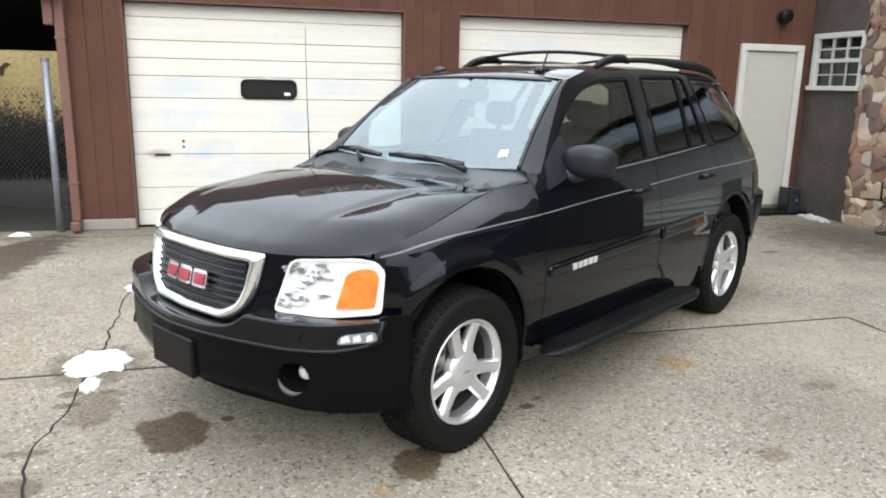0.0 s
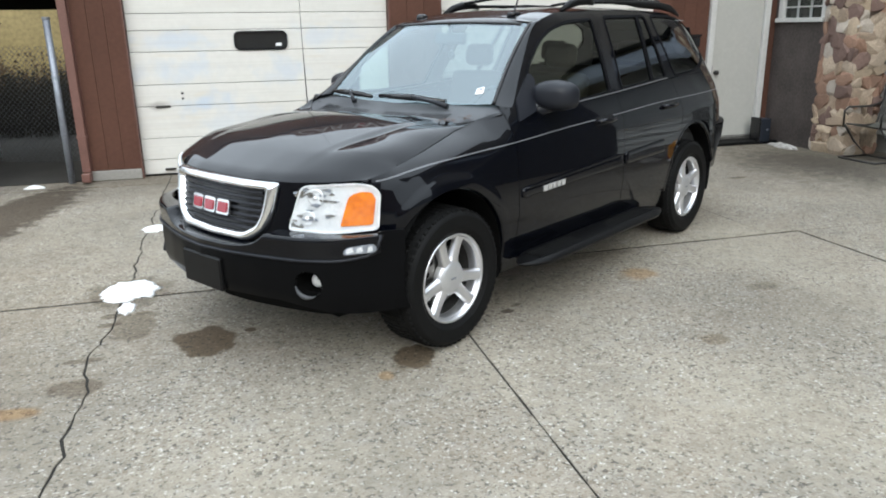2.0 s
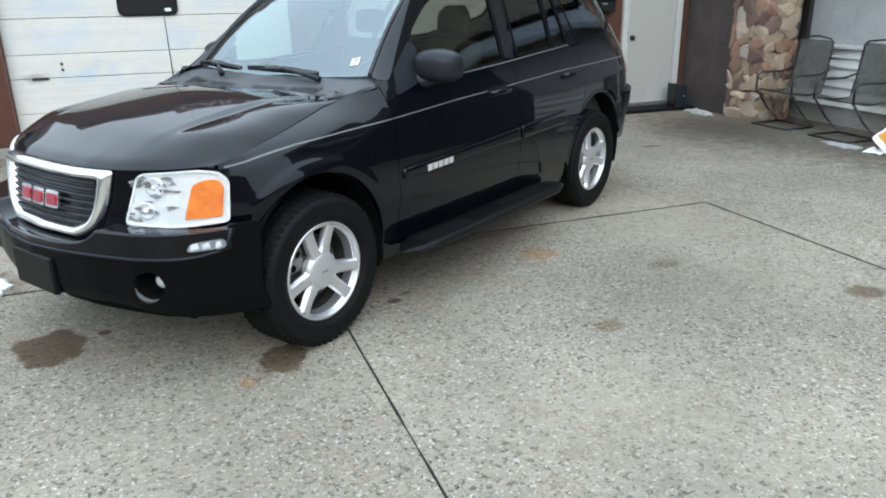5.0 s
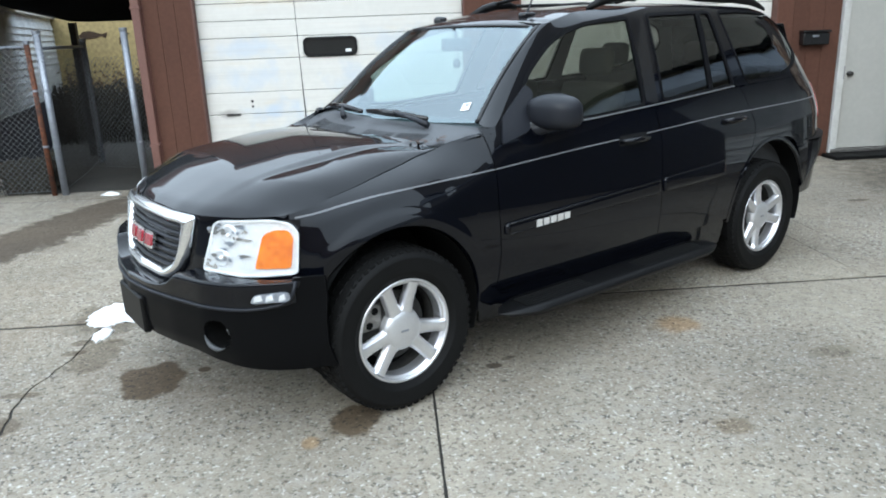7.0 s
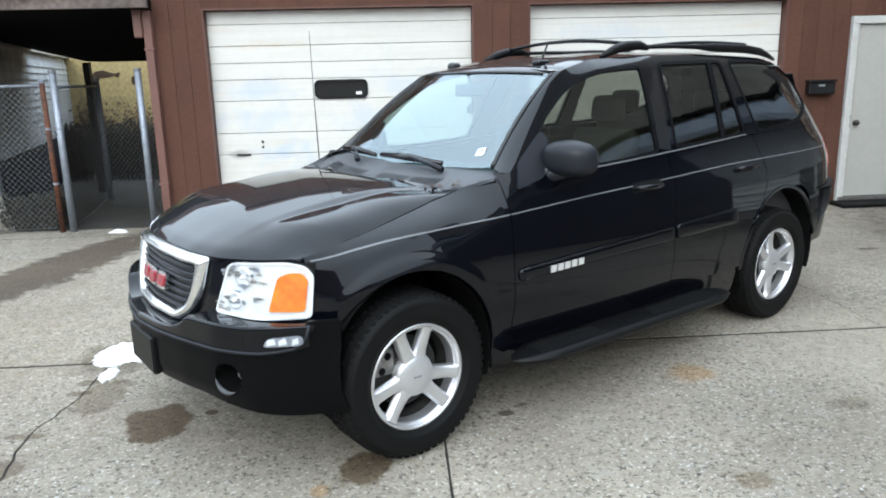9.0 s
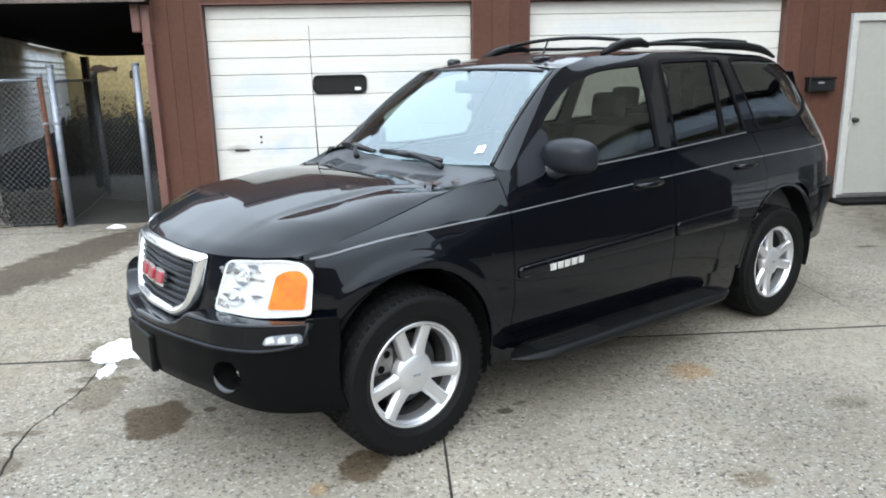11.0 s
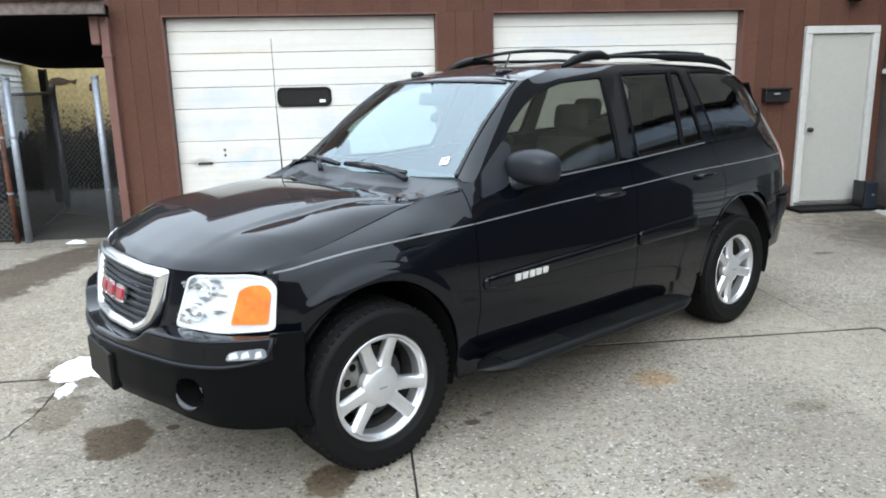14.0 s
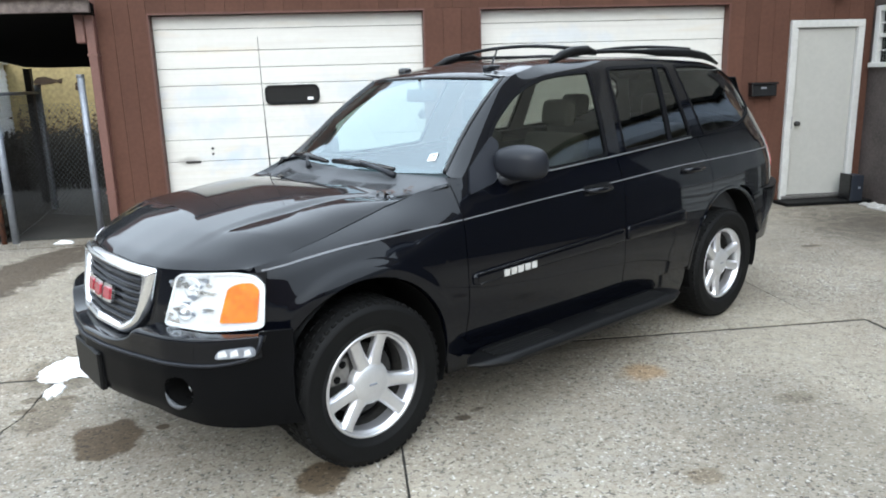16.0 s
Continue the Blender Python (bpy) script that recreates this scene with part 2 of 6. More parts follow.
# stains on the slabs and shade painted beside the wing: place, half sizes, turn, tone, strength, softness of the edge
STAINS_SHADE = [
    (-1.16, 3.28, 0.17, 0.21, 10, OIL, 0.92, 0.10), (-0.14, 2.74, 0.11, 0.16, -10, OIL, 0.9, 0.12), (-1.56, 3.62, 0.13, 0.22, 0, DAMP, 0.7, 0.15),
    (-1.74, 2.88, 0.12, 0.10, 0, DAMP, 0.7, 0.15), (0.54, 3.19, 0.05, 0.035, 0, (0.2, 0.16, 0.12), 0.9, 0.2), (0.62, 3.27, 0.05, 0.02, 30, (0.3, 0.25, 0.2), 0.7, 0.2),
    (-0.92, 3.365, 0.035, 0.03, 0, OIL, 0.9, 0.2), (1.61, 3.56, 0.13, 0.12, 0, RUSTY, 0.8, 0.35), (1.44, 2.48, 0.09, 0.07, 0, (0.6, 0.52, 0.42), 0.8, 0.3),
    (2.96, 2.32, 0.12, 0.09, 0, OIL, 0.7, 0.2), (-1.98, 2.70, 0.14, 0.06, 0, (1.0, 0.68, 0.35), 0.8, 0.3), (-0.31, 2.58, 0.04, 0.05, 0, (1.0, 0.7, 0.4), 0.7, 0.3),
    (-3.05, 6.55, 0.40, 1.75, -14, (0.24, 0.195, 0.15), 0.92, 0.2), (-4.6, 5.0, 1.5, 0.4, 15, (0.45, 0.4, 0.34), 0.7, 0.25), (4.29, 6.1, 0.10, 0.04, 0, OIL, 0.8, 0.2),
    # shade and damp by the wing as colour; last, darker along the garage foot
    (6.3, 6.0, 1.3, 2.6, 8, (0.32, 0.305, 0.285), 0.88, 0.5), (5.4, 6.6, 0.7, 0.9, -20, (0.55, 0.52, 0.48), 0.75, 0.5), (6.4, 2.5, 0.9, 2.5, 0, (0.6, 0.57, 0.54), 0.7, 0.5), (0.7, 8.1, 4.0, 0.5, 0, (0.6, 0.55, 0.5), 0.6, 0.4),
    # a broad, slightly darker area on the left
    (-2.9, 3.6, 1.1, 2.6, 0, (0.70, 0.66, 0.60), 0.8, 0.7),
    (-1.69, 3.68, 0.07, 0.035, 10, DAMP, 0.8, 0.2), (-1.71, 3.82, 0.06, 0.04, 0, DAMP, 0.8, 0.2), (-1.53, 3.83, 0.05, 0.03, 0, DAMP, 0.8, 0.2), (-1.76, 3.2, 0.10, 0.03, 0, DAMP, 0.85, 0.2),
    (-1.67, 4.22, 0.27, 0.32, 0, (0.5, 0.46, 0.4), 0.8, 0.3), (2.25, 3.1, 0.12, 0.07, 0, (0.55, 0.52, 0.45), 0.7, 0.4), (1.2, 4.05, 0.7, 0.10, 4, (0.55, 0.52, 0.46), 0.7, 0.5)]
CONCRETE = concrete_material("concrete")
CONCRETE_PLAIN = mat("plain_concrete", (0.36, 0.34, 0.31), rough=0.9, vary=0.2, scale=2, fine=40, bump=0.3)
ASPHALT = mat("asphalt", (0.07, 0.07, 0.07), rough=0.9, vary=0.3, scale=2, fine=80, bump=0.3)
JOINT = mat("joint_dirt", (0.022, 0.019, 0.015), rough=0.95, vary=0.4, scale=8, fine=60)
BROWN = mat("brown_stained_wood", (0.117, 0.054, 0.037), rough=0.75, spec=0.2, vary=0.16, scale=2, fine=26, bump=0.12, random_tone=0.10)
BROWN_TRIM = mat("brown_painted_trim", (0.13, 0.05, 0.035), rough=0.55, vary=0.2, scale=4, fine=50, bump=0.1)
DOWNSPOUT = mat("reddish_brown_metal", (0.20, 0.095, 0.075), rough=0.45, vary=0.2, scale=4, fine=50)
def garage_paint():
    """White door paint with streaks along the boards and pale blue smears."""
    m = mat("white_garage_paint", (0.83, 0.805, 0.75), rough=0.5, vary=0.05, scale=2.2, fine=22, bump=0.1)
    t = m.node_tree
    b = t.nodes["Principled BSDF"]
    last = b.inputs["Base Color"].links[0].from_socket
    geo = t.nodes.new("ShaderNodeNewGeometry")
    for stretch, scale, lo, hi, tone, amount in (((0.5, 1, 14), 1.6, 0.50, 0.72, (0.60, 0.57, 0.53), 0.6), ((0.25, 1, 42), 1.3, 0.50, 0.64, (0.56, 0.54, 0.50), 0.34), ((0.8, 1, 6), 2.1, 0.60, 0.72, (0.62, 0.54, 0.42), 0.35)):
        mp = t.nodes.new("ShaderNodeVectorMath")
        mp.operation = "MULTIPLY"
        mp.inputs[1].default_value = stretch
        t.links.new(geo.outputs["Position"], mp.inputs[0])
        n = t.nodes.new("ShaderNodeTexNoise")
        n.inputs["Scale"].default_value, n.inputs["Detail"].default_value = scale, 5
        t.links.new(mp.outputs[0], n.inputs["Vector"])
        mr = t.nodes.new("ShaderNodeMapRange")
        mr.inputs["From Min"].default_value, mr.inputs["From Max"].default_value, mr.inputs["To Max"].default_value = lo, hi, amount
        t.links.new(n.outputs["Fac"], mr.inputs["Value"])
        mx = t.nodes.new("ShaderNodeMix")
        mx.data_type = "RGBA"
        mx.inputs[7].default_value = (*tone, 1)
        t.links.new(mr.outputs[0], mx.inputs[0])
        t.links.new(last, mx.inputs[6])
        last = mx.outputs[2]
    # pale blue smears left by rubbing, and rusty scuffs
    rag = t.nodes.new("ShaderNodeTexNoise")
    rag.inputs["Scale"].default_value, rag.inputs["Detail"].default_value = 5.0, 6
    t.links.new(geo.outputs["Position"], rag.inputs["Vector"])
    for x, z, rx, rz, tone, amount in DOOR_SMEARS:
        mp, ln, ad, mr, mx = (t.nodes.new("ShaderNode" + k) for k in ("Mapping", "VectorMath", "Math", "MapRange", "Mix"))
        mp.vector_type = "TEXTURE"
        mp.inputs["Location"].default_value, mp.inputs["Scale"].default_value = (x, 8.43, z), (rx, 1, rz)
        t.links.new(geo.outputs["Position"], mp.inputs["Vector"])
        ln.operation = "LENGTH"
        t.links.new(mp.outputs[0], ln.inputs[0])
        ad.operation, ad.inputs[1].default_value = "MULTIPLY_ADD", 2.6
        t.links.new(rag.outputs["Fac"], ad.inputs[0])
        t.links.new(ln.outputs["Value"], ad.inputs[2])
        mr.interpolation_type = "SMOOTHSTEP"
        mr.inputs["From Min"].default_value, mr.inputs["From Max"].default_value = 1.3, 2.5
        mr.inputs["To Min"].default_value, mr.inputs["To Max"].default_value = amount, 0.0
        t.links.new(ad.outputs[0], mr.inputs["Value"])
        mx.data_type = "RGBA"
        mx.inputs[7].default_value = (*tone, 1)
        t.links.new(mr.outputs[0], mx.inputs[0])
        t.links.new(last, mx.inputs[6])
        last = mx.outputs[2]
    t.links.new(last, b.inputs["Base Color"])
    return m


BLUEISH = (0.42, 0.52, 0.66)
# place along the door, height, half sizes, tone, strength
DOOR_SMEARS = [(-1.45, 1.50, 0.50, 0.13, BLUEISH, 0.45), (-1.45, 1.18, 0.55, 0.16, BLUEISH, 0.38), (-1.22, 0.80, 0.34, 0.13, BLUEISH, 0.56), (-0.28, 1.14, 0.30, 0.2, BLUEISH, 0.38),
               (0.15, 1.55, 0.5, 0.16, BLUEISH, 0.30), (-1.75, 0.80, 0.16, 0.05, (0.30, 0.28, 0.26), 0.7), (-0.9, 0.6, 0.5, 0.25, BLUEISH, 0.26), (-1.3, 1.98, 0.5, 0.05, (0.62, 0.5, 0.36), 0.4), (2.6, 2.05, 0.8, 0.12, BLUEISH, 0.26)]
GARAGE = garage_paint()
WHITE = mat("white_paint", (0.64, 0.63, 0.60), rough=0.5, vary=0.12, scale=3, fine=30, bump=0.08)
DOORWHITE = mat("off_white_door_paint", (0.515, 0.505, 0.465), rough=0.45, vary=0.06, scale=2, fine=20)
DARKBLOCK = mat("dark_brown_painted_block", (0.082, 0.066, 0.060), rough=0.7, vary=0.45, scale=3, fine=30, bump=0.25, random_tone=0.08)
# near-black for hollows and undersides: their shade is put into the colour
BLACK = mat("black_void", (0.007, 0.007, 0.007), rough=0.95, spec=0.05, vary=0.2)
BUMPERBLACK = mat("satin_black_bumper", (0.0035, 0.0036, 0.0042), rough=0.35, spec=0.08, vary=0.2, fine=300)
GALV = mat("galvanised_steel", (0.30, 0.32, 0.36), rough=0.5, metal=0.55, vary=0.2, scale=14, fine=70)
RUST = mat("rusty_steel", (0.17, 0.055, 0.022), rough=0.8, vary=0.5, second=(0.03, 0.022, 0.02), scale=7, fine=50, bump=0.2)
YARD = mat("dark_yard_dirt", (0.05, 0.046, 0.04), rough=0.95, vary=0.35, scale=2, fine=30, bump=0.4)
WIRE = mat("chain_link_wire", (0.10, 0.104, 0.108), rough=0.5, metal=0.3, vary=0.3, scale=3)
YELLOW = mat("faded_yellow_wall", (0.40, 0.31, 0.14), rough=0.8, vary=0.35, scale=1.2, fine=14)
PAINT = mat("black_car_paint", (0.0014, 0.0018, 0.0036), rough=0.35, spec=0.03, vary=0.1, coat=1.0)
PAINT.node_tree.nodes["Principled BSDF"].inputs["Coat IOR"].default_value = 1.38
SEAL = mat("black_rubber_seal", (0.005, 0.005, 0.006), rough=0.7, spec=0.08, vary=0.1)
PLASTIC = mat("black_textured_plastic", (0.005, 0.005, 0.0055), rough=0.45, spec=0.2, vary=0.2, fine=300, bump=0.1)
PLASTIC_GREY = mat("worn_grey_plastic", (0.016, 0.0175, 0.023), rough=0.40, spec=0.26, vary=0.15, fine=300, bump=0.1)
COWLGREY = mat("weathered_grey_plastic", (0.085, 0.088, 0.095), rough=0.55, spec=0.4, vary=0.25, scale=9, fine=200, bump=0.1)
GLOSSBLACK = mat("gloss_black_trim", (0.01, 0.01, 0.011), rough=0.25, vary=0.1)
SHEDWALL = mat("weathered_shed_paint", (0.72, 0.76, 0.79), rough=0.7, vary=0.35, scale=3, fine=30)
RUBBER = mat("tyre_rubber", (0.006, 0.006, 0.006), rough=0.65, spec=0.15, vary=0.3, scale=10, fine=90, bump=0.15)
ALLOY = mat("silver_alloy", (0.72, 0.72, 0.74), rough=0.30, metal=0.85, vary=0.06, scale=20, fine=120)
HUBSILVER = mat("satin_silver_cap", (0.62, 0.62, 0.63), rough=0.42, metal=0.75, vary=0.06, scale=20, fine=120)
STEELDARK = mat("brake_steel", (0.25, 0.24, 0.23), rough=0.5, metal=0.8, vary=0.3, scale=20)
# darker copy of the brake steel, for parts shaded behind the spokes
SHADEDSTEEL = mat("shaded_brake_steel", (0.07, 0.068, 0.065), rough=0.55, metal=0.4, vary=0.4, scale=20)
CHROME = mat("chrome", (0.88, 0.88, 0.88), rough=0.16, metal=1.0, vary=0.03)
LAMPREF = mat("lamp_reflector", (0.96, 0.98, 1.0), rough=0.22, metal=0.3, vary=0.16, scale=28, fine=60)
ORANGE = mat("amber_lens", (0.92, 0.25, 0.012), rough=0.2, vary=0.15, second=(0.66, 0.13, 0.006), scale=14, fine=40, coat=1.0)
RED = mat("red_lens", (0.22, 0.012, 0.008), rough=0.25, vary=0.15, coat=0.4)
REDBADGE = mat("red_badge_enamel", (0.30, 0.02, 0.035), rough=0.25, vary=0.1, coat=0.6)
SILVER = mat("bright_silver_lettering", (0.85, 0.85, 0.85), rough=0.2, metal=0.7, vary=0.05)
INTERIOR = mat("dark_grey_interior", (0.035, 0.036, 0.038), rough=0.75, vary=0.2)
SEATCLOTH = mat("brown_seat_cloth", (0.045, 0.038, 0.03), rough=0.85, vary=0.2, fine=200, bump=0.2)
HEADLINER = mat("pale_headliner", (0.34, 0.335, 0.32), rough=0.9, vary=0.1)
STRIPE = mat("silver_pinstripe", (0.19, 0.19, 0.20), rough=0.4, metal=0.2, vary=0.1)
STICKER = mat("white_sticker", (1.0, 1.0, 1.0), rough=0.5, vary=0.06, scale=40)
SNOW = mat("snow", (1.0, 1.0, 1.0), rough=0.8, vary=0.06, scale=14, fine=90, bump=0.4)
SIDING = mat("white_vinyl_siding", (0.86, 0.86, 0.82), rough=0.5, vary=0.08, scale=3, fine=40)
GREYWALL = mat("grey_weathered_board", (0.46, 0.47, 0.46), rough=0.7, vary=0.2, scale=3)
MESHFAB = mat("grey_mesh_fabric", (0.13, 0.13, 0.115), rough=0.8, vary=0.2, fine=300)
MESHFAB.node_tree.nodes["Principled BSDF"].inputs["Alpha"].default_value = 0.74  # open weave
DARKMETAL = mat("dark_bronze_metal", (0.035, 0.032, 0.03), rough=0.45, metal=0.3, vary=0.2)
PANE = glass("clear_pane", (0.80, 0.84, 0.82))
WINDSHIELD = glass("windshield_glass", (0.60, 0.79, 0.81), face=0.205, gloss=(0.84, 0.95, 1.0))
FRONTGLASS = glass("green_tinted_glass", (0.56, 0.60, 0.54), face=0.095, gloss=(0.92, 0.98, 1.0))
PRIVACY = glass("privacy_glass", (0.36, 0.37, 0.35), face=0.115, gloss=(0.92, 0.97, 1.0))
LENS = glass("clear_lens", (0.95, 0.96, 0.97), face=0.04)


# ---- building helpers ----
def part(name, bm, material, parent=None, label="", smooth=False, at=None):
    me = bpy.data.meshes.new(name)
    if smooth:
        for e in bm.edges:
            if e.is_boundary:
                e.smooth = False
    bm.to_mesh(me)
    bm.free()
    me.materials.append(material)
    if smooth:
        for p in me.polygons:
            p.use_smooth = True
    ob = new(name, me)
    ob.parent = parent
    if at is not None:
        ob.matrix_basis = at
    if label:
        ob["label"] = label
    return ob


def empty(name, m=None):
    e = new(name)
    if m is not None:
        e.matrix_basis = m
    return e


def box(bm, x0, x1, y0, y1, z0, z1, bev=0.0, seg=1):
    n = bmesh.new()
    bmesh.ops.create_cube(n, size=1.0)
    for v in n.verts:
        v.co = Vector((x0 + (v.co.x + 0.5) * (x1 - x0), y0 + (v.co.y + 0.5) * (y1 - y0), z0 + (v.co.z + 0.5) * (z1 - z0)))
    if bev:
        bmesh.ops.bevel(n, geom=n.edges[:], offset=bev, segments=seg, affect="EDGES", profile=0.5)
    join(bm, n)
    return bm


def join(bm, n, m=None):
    """Adds bmesh n to bm."""
    idx = {}
    for v in n.verts:
        idx[v] = bm.verts.new(m @ v.co if m is not None else v.co)
    for f in n.faces:
        try:
            bm.faces.new([idx[v] for v in f.verts])
        except ValueError:
            pass
    n.free()
    return bm


def boxed(*a, **k):
    return box(bmesh.new(), *a, **k)


def tube(bm, pts, r, seg=8, cap=True):
    """A round bar along points; r a number or one for each point."""
    pts = [Vector(p) for p in pts]
    rs = r if isinstance(r, (list, tuple)) else [r] * len(pts)
    rings = []
    up = Vector((0.13, 0.31, 0.94))
    for i, p in enumerate(pts):
        d = (pts[min(i + 1, len(pts) - 1)] - pts[max(i - 1, 0)]).normalized()
        if abs(d.dot(up)) > 0.97:
            up = Vector((0.9, 0.3, 0.1))
        a = d.cross(up).normalized()
        b = d.cross(a)
        rings.append([bm.verts.new(p + rs[i] * (math.cos(t) * a + math.sin(t) * b)) for t in [2 * math.pi * k / seg for k in range(seg)]])
    for r0, r1 in zip(rings, rings[1:]):
        for k in range(seg):
            bm.faces.new((r0[k], r0[(k + 1) % seg], r1[(k + 1) % seg], r1[k]))
    if cap:
        bm.faces.new(rings[0][::-1])
        bm.faces.new(rings[-1])
    bmesh.ops.recalc_face_normals(bm, faces=bm.faces[:])
    return bm


def grid(fn, nu, nv, wrap=False):
    """A sheet from fn(s, t), s and t from 0 to 1."""
    bm = bmesh.new()
    vs = [[bm.verts.new(fn(i / nu, j / nv)) for j in range(nv + 1)] for i in range(nu + 1)]
    for i in range(nu):
        for j in range(nv):
            bm.faces.new((vs[i][j], vs[i + 1][j], vs[i + 1][j + 1], vs[i][j + 1]))
    return bm


def lathe(profile, seg=48):
    """Turned about the y axis from (radius, y) pairs."""
    bm = bmesh.new()
    rings = [[bm.verts.new((r * math.cos(a), y, r * math.sin(a))) for a in [2 * math.pi * k / seg for k in range(seg)]] for r, y in profile]
    for r0, r1 in zip(rings, rings[1:]):
        for k in range(seg):
            bm.faces.new((r0[k], r0[(k + 1) % seg], r1[(k + 1) % seg], r1[k]))
    bmesh.ops.remove_doubles(bm, verts=bm.verts[:], dist=1e-5)
    bmesh.ops.recalc_face_normals(bm, faces=bm.faces[:])
    return bm


def face_out(bm, centre):
    """Turns an open sheet so that its faces look away from centre."""
    c = Vector(centre)
    bmesh.ops.recalc_face_normals(bm, faces=bm.faces[:])
    s = sum((f.normal.dot(f.calc_center_median() - c) * f.calc_area() for f in bm.faces))
    if s < 0:
        bmesh.ops.reverse_faces(bm, faces=bm.faces[:])
    return bm


def thick(ob, t, offset=-1.0, inner=None):
    m = ob.modifiers.new("thickness", "SOLIDIFY")
    m.thickness, m.offset = t, offset
    if inner:
        ob.data.materials.append(inner)
        m.material_offset = 1
    return ob


def soft_table(xs, ys, k):
    """A smoothed table lookup."""
    ds = np.linspace(-1, 1, 13)
    ws = 1 - np.abs(ds) * 0.9
    ws = ws / ws.sum()
    return lambda x: float(np.dot(np.interp(x + ds * k, xs, ys), ws))


def structure(ob, label, category="structure"):
    return tagged(ob, label, category, kind="structure")


# ---- the setting ----
DOOR_Y, WALL_Y, TOP = 8.43, 8.33, 3.28

g = part("ground", boxed(-150, 150, -150, 150, -0.5, -0.05), ASPHALT)
structure(g, "dark asphalt ground reaching the horizon", "ground")

SLAB_X = [-10.0, -5.0, -1.68, 0.22, 3.36, 6.62, 10.0]
SLAB_Y = [-6.0, -2.2, 0.35, 4.12, 7.95, 14.0, 24.0]
pavement = part("pavement", boxed(-10, 10, -6, 24, -0.05, -0.006), JOINT)
structure(pavement, "worn exposed-aggregate concrete slabs with dark joints and cracks", "pavement")


def slab(x0, x1, y0, y1, ragged):
    """One concrete slab; ragged sides wander like a crack."""
    bm = bmesh.new()
    gl, gr = (0.006 if abs(x + 1.68) < 0.1 else 0.006 if abs(x - 0.22) < 0.1 else 0.0025 if abs(x - 3.08) < 0.01 or (abs(x - 3.36) < 0.01 and y0 > 4) else 0.014 for x in (x0, x1))
    gy = 0.004 if x0 > 3.3 and y1 > 4 and y0 < 5 else 0.016
    pts = []

    def side(a, b, amp):
        n = max(2, int((Vector(b) - Vector(a)).length / 0.07))
        a, b = Vector(a), Vector(b)
        d = (b - a).normalized()
        s = Vector((-d.y, d.x))
        for i in range(n):
            p = a.lerp(b, i / n)
            w = amp * noise.noise(Vector((p.x * 1.7, p.y * 1.7, 1.0))) + amp * 0.28 * noise.noise(Vector((p.x * 9, p.y * 9, 4.0)))
            e = 0.0045 * noise.noise(Vector((p.x * 25, p.y * 25, 8.0))) + 0.002 * noise.noise(Vector((p.x * 6, p.y * 6, 2.0)))
            lim = min(1, 6 * i / n, 6 * (1 - i / n)) if amp > 0.02 else 1
            pts.append(p + (s * e if amp < 0.01 else Vector((w * lim, 0))))
    l, r = ragged
    side((x0 + gl, y0 + gy), (x1 - gr, y0 + gy), 0)
    side((x1 - gr, y0 + gy), (x1 - gr, y1 - gy), 0.09 if r else 0)
    side((x1 - gr, y1 - gy), (x0 + gl, y1 - gy), 0)
    side((x0 + gl, y1 - gy), (x0 + gl, y0 + gy), 0.09 if l else 0)
    c = Vector((sum(p.x for p in pts) / len(pts), sum(p.y for p in pts) / len(pts)))
    rim = [bm.verts.new((p.x, p.y, -0.0015)) for p in pts]
    top = [bm.verts.new((p.x + (c.x - p.x) * 0.004, p.y + (c.y - p.y) * 0.004, 0.0)) for p in pts]
    low = [bm.verts.new((p.x, p.y, -0.03)) for p in pts]
    n = len(pts)
    for i in range(n):
        j = (i + 1) % n
        bm.faces.new((low[i], low[j], rim[j], rim[i]))
        bm.faces.new((rim[i], rim[j], top[j], top[i]))
    bm.faces.new(top)
    return bm


for i in range(len(SLAB_X) - 1):
    for j in range(len(SLAB_Y) - 1):
        x0, x1, y0, y1 = SLAB_X[i], SLAB_X[i + 1], SLAB_Y[j], SLAB_Y[j + 1]
        if i == 3 and j == 3:  # cracked along its far side
            part("slab", slab(3.08, x1, y0, y1, (0, 0)), CONCRETE, pavement)
            x1 = 3.08
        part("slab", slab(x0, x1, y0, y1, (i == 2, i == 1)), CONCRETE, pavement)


def plank_wall(parent, x0, x1, z0, z1, y, step=0.203):
    """Grooved vertical boards, each a piece of its own."""
    n = max(1, round((x1 - x0) / step))
    w = (x1 - x0) / n
    for i in range(n):
        part("board", boxed(x0 + i * w + 0.001, x0 + (i + 1) * w - 0.001, y - 0.016, y, z0, z1, 0.002), BROWN, parent)


